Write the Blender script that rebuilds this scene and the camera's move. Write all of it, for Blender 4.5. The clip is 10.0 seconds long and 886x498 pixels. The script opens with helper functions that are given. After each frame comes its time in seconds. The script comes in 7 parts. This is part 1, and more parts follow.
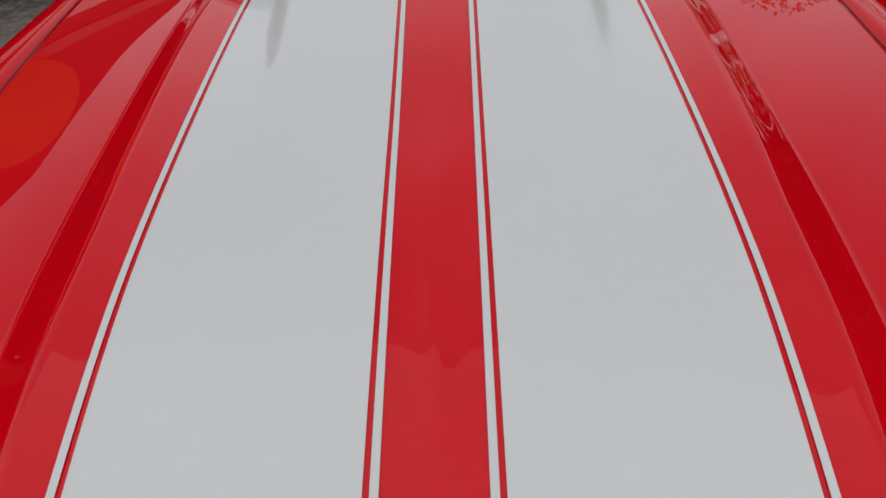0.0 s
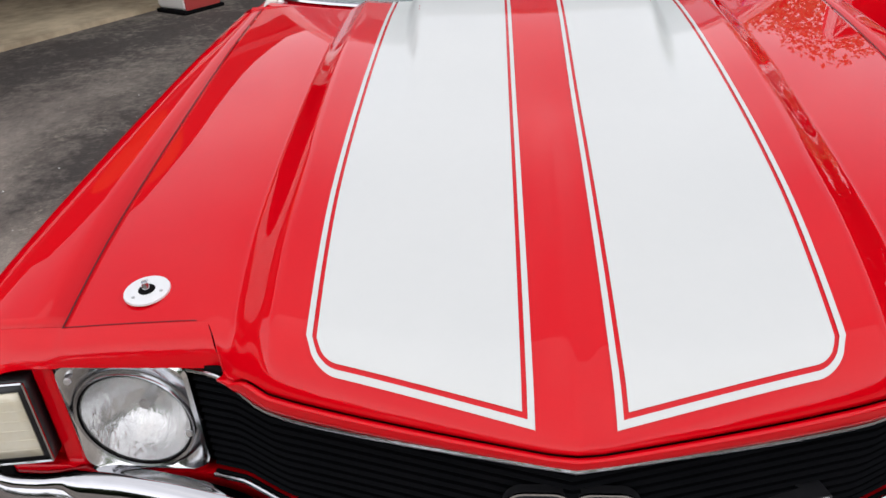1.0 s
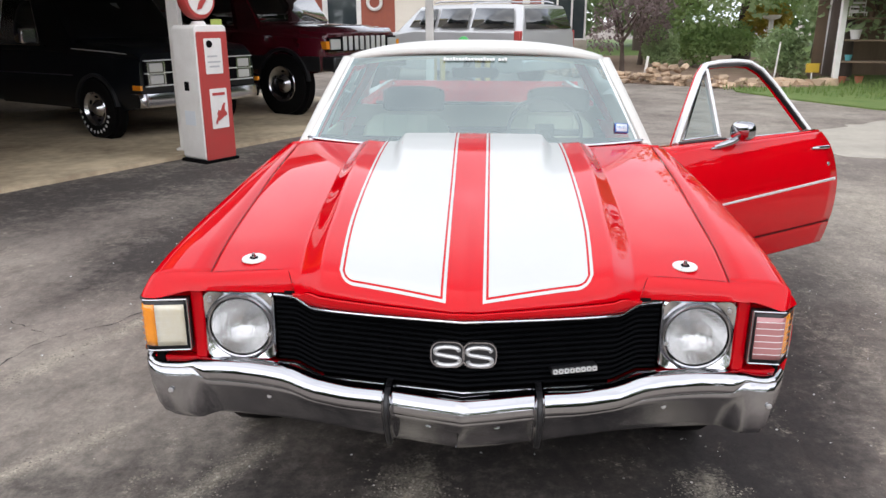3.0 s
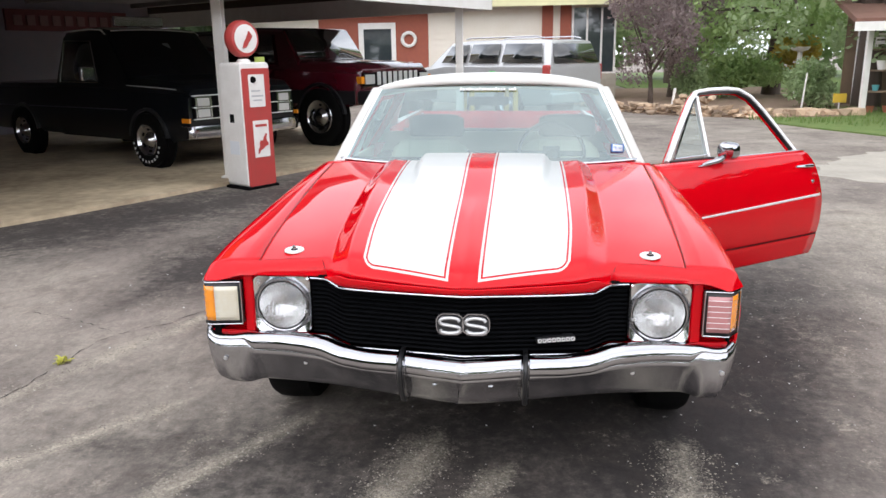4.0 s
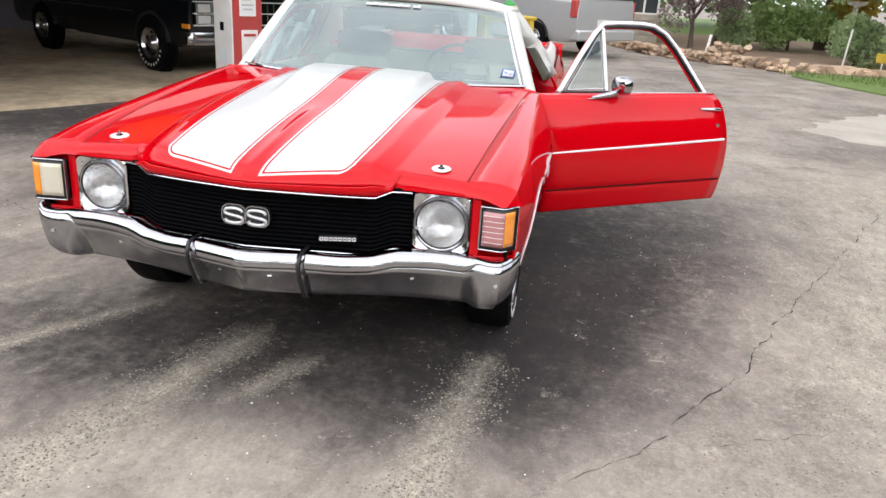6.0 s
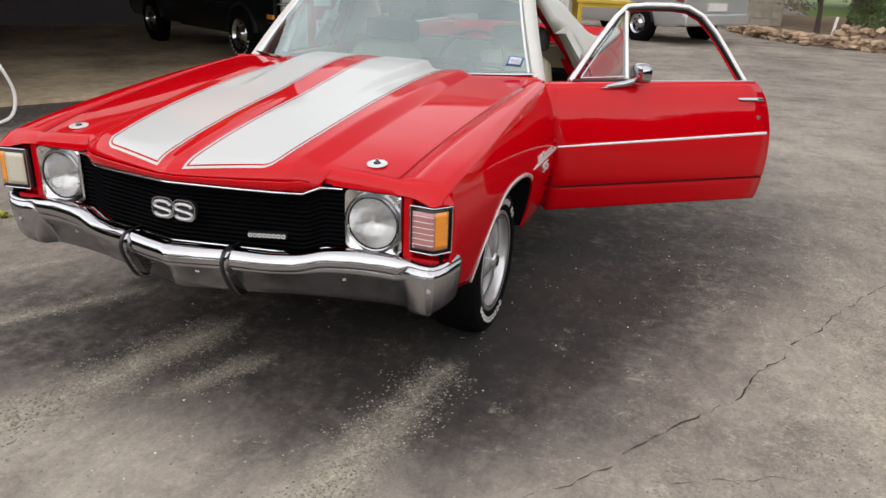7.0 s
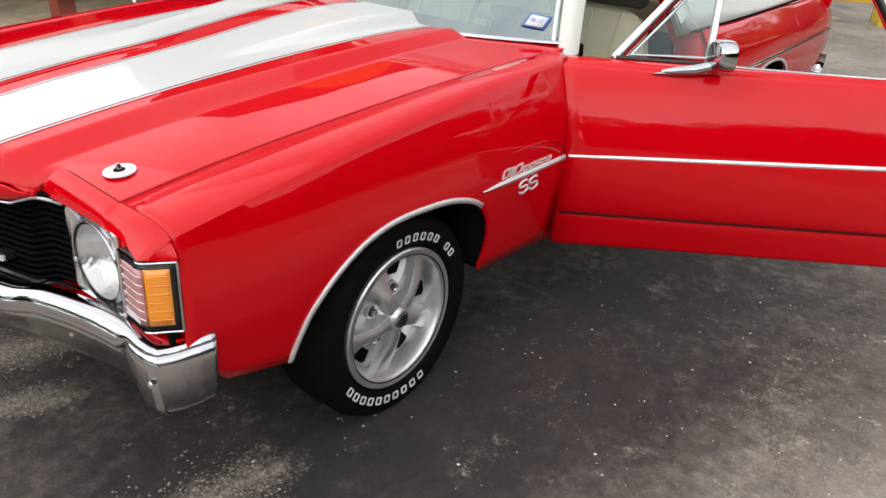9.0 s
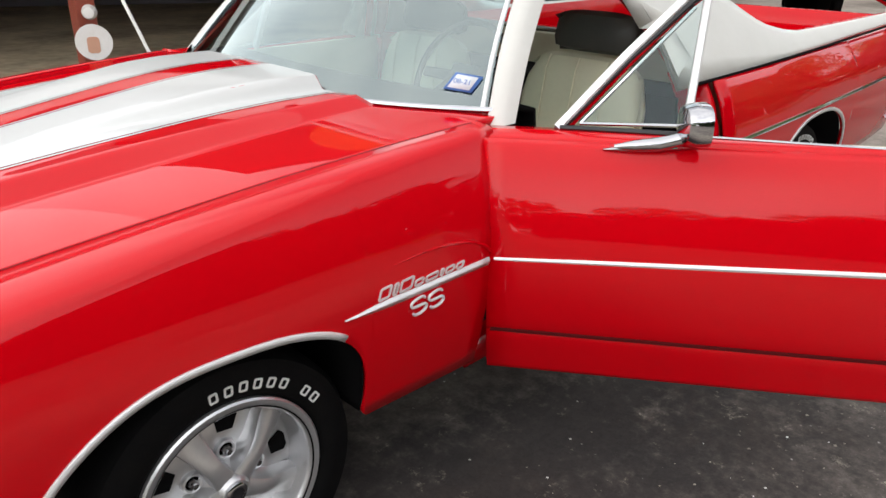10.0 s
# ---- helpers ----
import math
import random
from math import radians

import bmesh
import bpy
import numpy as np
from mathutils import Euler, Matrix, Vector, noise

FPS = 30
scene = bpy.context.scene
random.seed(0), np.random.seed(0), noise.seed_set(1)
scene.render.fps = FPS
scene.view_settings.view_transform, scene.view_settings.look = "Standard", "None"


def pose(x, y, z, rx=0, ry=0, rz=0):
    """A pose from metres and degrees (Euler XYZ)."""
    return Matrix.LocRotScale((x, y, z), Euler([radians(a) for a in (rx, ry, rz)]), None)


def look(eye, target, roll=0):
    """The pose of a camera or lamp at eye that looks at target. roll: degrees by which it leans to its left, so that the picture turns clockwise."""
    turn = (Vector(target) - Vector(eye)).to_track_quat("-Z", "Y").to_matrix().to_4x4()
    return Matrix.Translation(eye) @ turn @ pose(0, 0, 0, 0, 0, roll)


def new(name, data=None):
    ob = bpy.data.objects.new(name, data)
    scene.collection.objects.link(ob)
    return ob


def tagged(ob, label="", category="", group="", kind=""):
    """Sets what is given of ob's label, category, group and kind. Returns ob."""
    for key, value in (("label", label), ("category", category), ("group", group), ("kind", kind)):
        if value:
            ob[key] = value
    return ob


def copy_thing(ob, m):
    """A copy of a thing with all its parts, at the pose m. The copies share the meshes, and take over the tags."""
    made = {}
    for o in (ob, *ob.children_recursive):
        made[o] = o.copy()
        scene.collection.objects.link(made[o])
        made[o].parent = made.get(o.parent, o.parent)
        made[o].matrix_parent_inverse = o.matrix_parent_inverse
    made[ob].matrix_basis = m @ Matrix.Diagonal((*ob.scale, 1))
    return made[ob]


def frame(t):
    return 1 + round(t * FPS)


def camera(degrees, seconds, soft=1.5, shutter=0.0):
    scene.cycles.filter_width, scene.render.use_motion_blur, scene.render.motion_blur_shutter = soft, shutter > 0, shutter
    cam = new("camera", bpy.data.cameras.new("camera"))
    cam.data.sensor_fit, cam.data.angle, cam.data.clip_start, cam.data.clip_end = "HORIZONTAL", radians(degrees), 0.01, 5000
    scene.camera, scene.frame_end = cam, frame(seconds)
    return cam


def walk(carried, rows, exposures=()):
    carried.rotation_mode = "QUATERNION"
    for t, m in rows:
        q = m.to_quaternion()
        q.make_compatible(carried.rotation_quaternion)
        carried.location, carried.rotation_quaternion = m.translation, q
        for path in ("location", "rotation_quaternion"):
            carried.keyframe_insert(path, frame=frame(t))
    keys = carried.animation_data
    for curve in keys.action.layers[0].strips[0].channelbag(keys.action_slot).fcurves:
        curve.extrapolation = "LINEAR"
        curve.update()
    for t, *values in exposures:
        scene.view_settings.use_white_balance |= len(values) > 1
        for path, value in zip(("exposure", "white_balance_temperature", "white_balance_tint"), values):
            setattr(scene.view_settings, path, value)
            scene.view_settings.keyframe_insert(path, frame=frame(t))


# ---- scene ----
cam = camera(61.2, 10.0)
PATH = [
    (0, (0.043, -0.067, 1.445), (-0.019, 1.569, 0.296), -3.5),
    (0.5, (0.0, -0.247, 1.448), (-0.179, 1.462, 0.425), -4.1),
    (1, (-0.074, -0.502, 1.468), (-0.242, 1.225, 0.473), -3.7),
    (1.5, (-0.034, -0.823, 1.442), (-0.196, 0.959, 0.548), -1.7),
    (2, (0.028, -1.101, 1.468), (-0.186, 0.695, 0.613), -2.2),
    (2.5, (0.004, -1.417, 1.497), (-0.109, 0.445, 0.776), -0.5),
    (2.7, (0.007, -1.519, 1.52), (-0.079, 0.368, 0.861), -0.2),
    (3.8, (0.191, -2.05, 1.551), (0.005, -0.122, 1.051), -0.9),
    (4, (0.177, -2.144, 1.537), (-0.018, -0.217, 1.038), -0.9),
    (4.5, (0.232, -2.343, 1.533), (0.026, -0.451, 0.917), 1.7),
    (5, (0.551, -2.47, 1.498), (0.331, -0.582, 0.875), 4.4),
    (5.5, (0.829, -2.375, 1.476), (0.607, -0.499, 0.82), 3.0),
    (5.7, (0.932, -2.279, 1.476), (0.692, -0.408, 0.812), 3.0),
    (6.8, (1.556, -1.944, 1.514), (0.986, -0.152, 0.833), 2.5),
    (7, (1.665, -1.824, 1.485), (1.057, -0.055, 0.777), 1.8),
    (7.5, (1.866, -1.467, 1.476), (1.27, 0.274, 0.692), 3.9),
    (8, (2.086, -1.091, 1.446), (1.378, 0.604, 0.656), 4.0),
    (8.4, (2.133, -0.835, 1.43), (1.124, 0.702, 0.643), 2.8),
    (8.5, (2.138, -0.716, 1.42), (1.073, 0.784, 0.637), 2.8),
    (9, (2.137, -0.337, 1.439), (1.039, 1.093, 0.574), 3.3),
    (9.5, (2.174, 0.09, 1.435), (0.901, 1.412, 0.64), 1.2),
    (10, (2.126, 0.489, 1.414), (0.823, 1.793, 0.638), 0.2),
]
walk(cam, [(t, look(eye, target, roll)) for t, eye, target, roll in PATH],
     exposures=[(0, -0.25, 6300, 12), (0.5, 0.04, 6300, 12), (1.0, 0.40, 6300, 12), (2.0, 0.56, 6220, 12), (2.7, 0.66, 6180, 12), (3.8, 0.86, 6150, 12), (5.0, 1.06, 6150, 12), (5.5, 1.10, 6180, 12),
                (7.0, 0.40, 6500, 11), (7.5, 0.48, 6600, 11), (8.5, 0.67, 6450, 10), (9.3, 0.74, 6450, 10), (10, 0.70, 6450, 10)])

# ---- light ----
world = bpy.data.worlds.new("overcast_sky")
scene.world = world
world.use_nodes = True
wn, wl = world.node_tree.nodes, world.node_tree.links
wn.clear()
w_out = wn.new("ShaderNodeOutputWorld")
w_bg = wn.new("ShaderNodeBackground")
w_sky = wn.new("ShaderNodeTexSky")
w_sky.sky_type = "NISHITA"
w_sky.sun_disc = False
w_sky.sun_elevation = radians(45)
w_sky.sun_rotation = radians(187)
w_sky.dust_density = 3.0
w_scale = wn.new("ShaderNodeMix")
w_scale.data_type, w_scale.blend_type = "RGBA", "MULTIPLY"
w_scale.inputs["Factor"].default_value = 1.0
w_scale.inputs["B"].default_value = (0.10, 0.10, 0.10, 1)
w_co = wn.new("ShaderNodeTexCoord")
w_noise = wn.new("ShaderNodeTexNoise")
w_noise.inputs["Scale"].default_value = 2.6
w_noise.inputs["Detail"].default_value = 6.0
w_noise.inputs["Roughness"].default_value = 0.55
w_ramp = wn.new("ShaderNodeValToRGB")
w_ramp.color_ramp.elements[0].position, w_ramp.color_ramp.elements[0].color = 0.33, (0.64, 0.68, 0.75, 1)
w_ramp.color_ramp.elements[1].position, w_ramp.color_ramp.elements[1].color = 0.68, (1.25, 1.24, 1.22, 1)
w_mix = wn.new("ShaderNodeMix")
w_mix.data_type = "RGBA"
w_mix.inputs["Factor"].default_value = 0.85
wl.new(w_sky.outputs["Color"], w_scale.inputs["A"])
wl.new(w_co.outputs["Generated"], w_noise.inputs["Vector"])
w_sep = wn.new("ShaderNodeSeparateXYZ")
w_side = wn.new("ShaderNodeMapRange")
w_side.interpolation_type = "SMOOTHSTEP"
w_side.inputs["From Min"].default_value, w_side.inputs["From Max"].default_value = -0.75, 0.95
w_side.inputs["To Min"].default_value, w_side.inputs["To Max"].default_value = 1.12, 0.90
w_dim = wn.new("ShaderNodeVectorMath")
w_dim.operation = "SCALE"
wl.new(w_co.outputs["Generated"], w_sep.inputs["Vector"])
wl.new(w_sep.outputs["Y"], w_side.inputs["Value"])
w_rise = wn.new("ShaderNodeMapRange")
w_rise.interpolation_type = "SMOOTHSTEP"
w_rise.inputs["From Min"].default_value, w_rise.inputs["From Max"].default_value = 0.25, 0.75
w_rise.inputs["To Min"].default_value, w_rise.inputs["To Max"].default_value = 1.55, 0.85
w_both = wn.new("ShaderNodeMath")
w_both.operation = "MULTIPLY"
wl.new(w_sep.outputs["Z"], w_rise.inputs["Value"])
wl.new(w_side.outputs["Result"], w_both.inputs[0])
wl.new(w_rise.outputs["Result"], w_both.inputs[1])
wl.new(w_both.outputs[0], w_dim.inputs["Scale"])
wl.new(w_noise.outputs["Fac"], w_ramp.inputs["Fac"])
wl.new(w_scale.outputs["Result"], w_mix.inputs["A"])
wl.new(w_ramp.outputs["Color"], w_dim.inputs["Vector"])
wl.new(w_dim.outputs["Vector"], w_mix.inputs["B"])
wl.new(w_mix.outputs["Result"], w_bg.inputs["Color"])
wl.new(w_bg.outputs["Background"], w_out.inputs["Surface"])
w_bg.inputs["Strength"].default_value = 0.88

sun = new("sun", bpy.data.lights.new("sun", "SUN"))
sun.data.energy, sun.data.angle, sun.data.color = 1.35, radians(150), (1.0, 0.96, 0.9)
sun.matrix_world = look((-1, -8, 8), (0, 0, 0))


# ---- materials ----
def mat(name, base, rough=0.5, metal=0.0, coat=0.0, second=None, scale=6.0, amount=0.6, bump=0.0, bump_scale=60.0,
        spec=0.5, vary_rough=0.0, stretch=(1, 1, 1), per_object=0.0, coat_ior=1.5):
    """A procedural surface: two scales of noise in colour, fine relief, varied gloss."""
    m = bpy.data.materials.new(name)
    m.use_nodes = True
    n, l = m.node_tree.nodes, m.node_tree.links
    b = n["Principled BSDF"]
    b.inputs["Roughness"].default_value = rough
    b.inputs["Metallic"].default_value = metal
    b.inputs["Coat Weight"].default_value = coat
    b.inputs["Coat IOR"].default_value = coat_ior
    b.inputs["Coat Roughness"].default_value = 0.035 if coat < 0.6 else 0.008
    b.inputs["Specular IOR Level"].default_value = spec
    co = n.new("ShaderNodeTexCoord")
    mp = n.new("ShaderNodeMapping")
    mp.inputs["Scale"].default_value = stretch
    l.new(co.outputs["Object"], mp.inputs["Vector"])
    col = tuple(base) + (1,)
    if second is None:
        b.inputs["Base Color"].default_value = col
    else:
        big, fine = n.new("ShaderNodeTexNoise"), n.new("ShaderNodeTexNoise")
        for t, s in ((big, scale), (fine, scale * 9)):
            t.inputs["Scale"].default_value = s
            t.inputs["Detail"].default_value = 5
            l.new(mp.outputs["Vector"], t.inputs["Vector"])
        add = n.new("ShaderNodeMath")
        add.operation = "MULTIPLY_ADD"
        add.inputs[1].default_value = 0.45
        l.new(fine.outputs["Fac"], add.inputs[0])
        l.new(big.outputs["Fac"], add.inputs[2])
        rng = n.new("ShaderNodeMapRange")
        rng.inputs["From Min"].default_value, rng.inputs["From Max"].default_value = 0.5, 0.95
        rng.inputs["To Max"].default_value = amount
        l.new(add.outputs[0], rng.inputs["Value"])
        mix = n.new("ShaderNodeMix")
        mix.data_type = "RGBA"
        mix.inputs["A"].default_value, mix.inputs["B"].default_value = col, tuple(second) + (1,)
        l.new(rng.outputs["Result"], mix.inputs["Factor"])
        out = mix.outputs["Result"]
        if per_object:
            info, hsv, vr = n.new("ShaderNodeObjectInfo"), n.new("ShaderNodeHueSaturation"), n.new("ShaderNodeMapRange")
            vr.inputs["To Min"].default_value, vr.inputs["To Max"].default_value = 1 - per_object, 1 + per_object
            l.new(info.outputs["Random"], vr.inputs["Value"])
            l.new(vr.outputs["Result"], hsv.inputs["Value"])
            l.new(out, hsv.inputs["Color"])
            out = hsv.outputs["Color"]
        l.new(out, b.inputs["Base Color"])
        if vary_rough:
            rr = n.new("ShaderNodeMapRange")
            rr.inputs["To Min"].default_value, rr.inputs["To Max"].default_value = rough - vary_rough, rough + vary_rough
            l.new(big.outputs["Fac"], rr.inputs["Value"])
            l.new(rr.outputs["Result"], b.inputs["Roughness"])
    if bump:
        bn, bp = n.new("ShaderNodeTexNoise"), n.new("ShaderNodeBump")
        bn.inputs["Scale"].default_value, bn.inputs["Detail"].default_value = bump_scale, 4
        l.new(mp.outputs["Vector"], bn.inputs["Vector"])
        l.new(bn.outputs["Fac"], bp.inputs["Height"])
        bp.inputs["Strength"].default_value = bump
        bp.inputs["Distance"].default_value = 0.01
        l.new(bp.outputs["Normal"], b.inputs["Normal"])
    return m


def glass(name, tint, gloss):
    """A thin pane: mostly clear, tinted, with mirror-like gloss that grows at a slant."""
    m = bpy.data.materials.new(name)
    m.use_nodes = True
    n, l = m.node_tree.nodes, m.node_tree.links
    n.remove(n["Principled BSDF"])
    tr, gl, mx, lw, pw, ad = (n.new("ShaderNode" + k) for k in ("BsdfTransparent", "BsdfGlossy", "MixShader", "LayerWeight", "Math", "Math"))
    tr.inputs["Color"].default_value = tuple(tint) + (1,)
    gl.inputs["Roughness"].default_value = 0.02
    gl.inputs["Color"].default_value = (0.84, 0.96, 0.96, 1)
    lw.inputs["Blend"].default_value = 0.5
    pw.operation, ad.operation = "POWER", "MULTIPLY_ADD"
    pw.inputs[1].default_value = 4.5
    ad.inputs[1].default_value, ad.inputs[2].default_value = 0.75, gloss
    l.new(lw.outputs["Facing"], pw.inputs[0])
    l.new(pw.outputs[0], ad.inputs[0])
    l.new(ad.outputs[0], mx.inputs["Fac"])
    l.new(tr.outputs["BSDF"], mx.inputs[1])
    l.new(gl.outputs["BSDF"], mx.inputs[2])
    l.new(mx.outputs["Shader"], n["Material Output"].inputs["Surface"])
    return m


def leafy(name, base, second):
    """Leaves: noise-mottled, letting some light through."""
    m = mat(name, base, 0.55, second=second, scale=1.2, amount=0.9)
    n, l = m.node_tree.nodes, m.node_tree.links
    b = n["Principled BSDF"]
    tr, mx = n.new("ShaderNodeBsdfTranslucent"), n.new("ShaderNodeMixShader")
    l.new(b.inputs["Base Color"].links[0].from_socket, tr.inputs["Color"])
    mx.inputs["Fac"].default_value = 0.45
    l.new(b.outputs["BSDF"], mx.inputs[1])
    l.new(tr.outputs["BSDF"], mx.inputs[2])
    l.new(mx.outputs["Shader"], n["Material Output"].inputs["Surface"])
    return m


RED = mat("red_car_paint", (0.57, 0.0005, 0.0050), 0.5, coat=0.86, second=(0.525, 0.0004, 0.006), scale=3, spec=0.0, coat_ior=1.41)
SATIN = mat("bright_satin_metal", (0.80, 0.80, 0.80), 0.30, metal=0.35, second=(0.70, 0.70, 0.71), scale=12)
WHITE = mat("white_stripe_paint", (0.565, 0.568, 0.555), 0.36, coat=0.5, second=(0.54, 0.547, 0.536), scale=4)
VINYL = mat("white_vinyl", (0.64, 0.63, 0.595), 0.5, second=(0.59, 0.58, 0.545), scale=8, bump=0.15, bump_scale=400)
BADGE = mat("brushed_badge_metal", (0.62, 0.62, 0.63), 0.34, metal=0.6, second=(0.50, 0.50, 0.51), scale=20)
CHROME = mat("chrome", (0.46, 0.46, 0.48), 0.05, metal=1.0, second=(0.41, 0.41, 0.43), scale=3, amount=0.4, vary_rough=0.02)
CHROME_BEZEL = mat("lamp_bezel_chrome", (0.78, 0.78, 0.79), 0.15, metal=1.0, second=(0.66, 0.66, 0.67), scale=9, vary_rough=0.04)
CHROME_DULL = mat("toned_dull_chrome", (0.50, 0.50, 0.525), 0.16, metal=1.0, second=(0.34, 0.34, 0.36), scale=9, vary_rough=0.07)
CHROME_SMOKE = mat("worn_chrome_face", (0.60, 0.60, 0.63), 0.16, metal=1.0, second=(0.42, 0.42, 0.45), scale=10, vary_rough=0.06, bump=0.03, bump_scale=90)
BLACK = mat("black_plastic", (0.012, 0.012, 0.014), 0.38, second=(0.02, 0.02, 0.022), scale=12)
GRILLE_BLACK = mat("matt_black_grille", (0.0030, 0.0034, 0.0042), 0.62, second=(0.005, 0.005, 0.006), scale=15, spec=0.02)
RUBBER = mat("black_rubber", (0.0040, 0.0040, 0.0045), 0.62, second=(0.008, 0.0075, 0.007), scale=20, bump=0.1, bump_scale=120, spec=0.07)
# near-black: shade of gaps, arches and holes put into the colour; also black parts
DARK = mat("cavity_shade_black", (0.0035, 0.0035, 0.004), 0.8, second=(0.006, 0.0055, 0.0055), scale=8, spec=0.05)
ALU = mat("grey_cast_aluminium", (0.66, 0.66, 0.67), 0.32, metal=0.80, second=(0.56, 0.56, 0.57), scale=14, vary_rough=0.04)
LETTER = mat("white_tyre_letters", (0.75, 0.75, 0.73), 0.6, second=(0.6, 0.6, 0.58), scale=30)
LENS_CLEAR = mat("ribbed_clear_lens", (0.55, 0.55, 0.54), 0.14, coat=1.0, second=(0.60, 0.58, 0.55), scale=14, bump=0.25, bump_scale=40, stretch=(6, 1, 1))
LENS_PINK = mat("faded_pinkish_lens", (0.46, 0.20, 0.20), 0.18, coat=1.0, second=(0.39, 0.16, 0.165), scale=12)
LENS_AMBER = mat("amber_lens", (0.90, 0.33, 0.02), 0.18, coat=1.0, second=(0.80, 0.24, 0.01), scale=18)
LENS_CREAM = mat("cream_lens", (0.64, 0.62, 0.55), 0.18, coat=1.0, second=(0.60, 0.52, 0.34), scale=7)
CREAM = mat("cream_vinyl_seat", (0.60, 0.56, 0.40), 0.5, second=(0.54, 0.49, 0.36), scale=9, bump=0.12, bump_scale=200)
GLASS = glass("windscreen_glass", (0.44, 0.58, 0.59), 0.25)
GLASS_SIDE = glass("window_glass", (0.78, 0.86, 0.85), 0.06)
GLASS_DARK = glass("privacy_glass", (0.10, 0.11, 0.12), 0.3)
BLUE = mat("blue_sticker", (0.05, 0.14, 0.42), 0.5, second=(0.08, 0.18, 0.45), scale=60)
PAPER = mat("pale_paper", (0.72, 0.75, 0.78), 0.6, second=(0.66, 0.69, 0.72), scale=50)


# ---- mesh helpers ----
def thing(name, label, category, group="", kind="", at=None):
    e = new(name)
    e.empty_display_size = 0.1
    if at is not None:
        e.matrix_world = at
    return tagged(e, label, category, group, kind)


def link(name, v, f, material, parent=None, smooth=True, label="", thick=0.0, bevel=0.0, fix=True, offset=-1.0):
    me = bpy.data.meshes.new(name)
    me.from_pydata([tuple(p) for p in v], [], [tuple(q) for q in f])
    if fix:
        bm = bmesh.new()
        bm.from_mesh(me)
        bmesh.ops.remove_doubles(bm, verts=bm.verts, dist=1e-5)
        bmesh.ops.recalc_face_normals(bm, faces=bm.faces)
        bm.to_mesh(me)
        bm.free()
    if smooth:
        me.polygons.foreach_set("use_smooth", [True] * len(me.polygons))
        me.set_sharp_from_angle(angle=radians(38))
    me.materials.append(material)
    ob = new(name, me)
    if parent is not None:
        ob.parent = parent
    if label:
        ob["label"] = label
    if thick:
        s = ob.modifiers.new("thickness", "SOLIDIFY")
        s.thickness, s.offset = thick, offset
    if bevel:
        s = ob.modifiers.new("edge", "BEVEL")
        s.width, s.segments, s.limit_method, s.angle_limit = bevel, 2, "ANGLE", radians(40)
    return ob


def part(name, shape, material, parent, label="", **kw):
    return link(name, shape[0], shape[1], material, parent, label=label, **kw)


def join(*shapes):
    v, f = [], []
    for a, b in shapes:
        k = len(v)
        v += [tuple(p) for p in a]
        f += [tuple(i + k for i in q) for q in b]
    return v, f


def moved(shape, m):
    return [tuple(m @ Vector(p)) for p in shape[0]], shape[1]


def box(x0, x1, y0, y1, z0, z1):
    v = [(x, y, z) for z in (z0, z1) for y in (y0, y1) for x in (x0, x1)]
    return v, [(0, 2, 3, 1), (4, 5, 7, 6), (0, 1, 5, 4), (2, 6, 7, 3), (0, 4, 6, 2), (1, 3, 7, 5)]


def grid(fn, us, vs, wrap=False):
    us, vs = list(us), list(vs)
    v = [fn(a, b) for a in us for b in vs]
    n = len(vs)
    f = [(i * n + j, i * n + j + 1, (i + 1) * n + j + 1, (i + 1) * n + j) for i in range(len(us) - 1) for j in range(n - 1)]
    if wrap:
        f += [(i * n + n - 1, i * n, (i + 1) * n, (i + 1) * n + n - 1) for i in range(len(us) - 1)]
    return v, f


def lin(a, b, n):
    return [a + (b - a) * i / (n - 1) for i in range(n)]


def tube(path, r, n=8, close=False):
    """A round bar along a path; r may be a list."""
    pts = [Vector(p) for p in path]
    rs = r if isinstance(r, (list, tuple)) else [r] * len(pts)
    v, f = [], []
    side = None
    for i, p in enumerate(pts):
        d = (pts[min(i + 1, len(pts) - 1)] - pts[max(i - 1, 0)]).normalized()
        if side is None:
            side = d.cross(Vector((0, 0, 1)) if abs(d.z) < 0.9 else Vector((1, 0, 0))).normalized()
        side = (side - d * side.dot(d)).normalized()
        up = side.cross(d)
        for k in range(n):
            a = 2 * math.pi * k / n
            v.append(p + (side * math.cos(a) + up * math.sin(a)) * rs[i])
    for i in range(len(pts) - 1):
        for k in range(n):
            f.append((i * n + k, i * n + (k + 1) % n, (i + 1) * n + (k + 1) % n, (i + 1) * n + k))
    f += [tuple(range(n - 1, -1, -1)), tuple((len(pts) - 1) * n + k for k in range(n))]
    return v, f


def lathe(profile, n=40):
    """Turned about the local x axis: profile of (along x, radius)."""
    v = [(x, r * math.cos(2 * math.pi * k / n), r * math.sin(2 * math.pi * k / n)) for x, r in profile for k in range(n)]
    f = [(i * n + k, i * n + (k + 1) % n, (i + 1) * n + (k + 1) % n, (i + 1) * n + k) for i in range(len(profile) - 1) for k in range(n)]
    return v, f


def prism(pts, depth, axis=1):
    """A flat outline of (a, b) pairs in the plane across an axis, given depth (from, to)."""
    def put(a, b, c):
        return ((c, a, b), (a, c, b), (a, b, c))[axis]
    n = len(pts)
    v = [put(a, b, depth[0]) for a, b in pts] + [put(a, b, depth[1]) for a, b in pts]
    f = [tuple(range(n)), tuple(range(2 * n - 1, n - 1, -1))] + [(i, (i + 1) % n, n + (i + 1) % n, n + i) for i in range(n)]
    return v, f


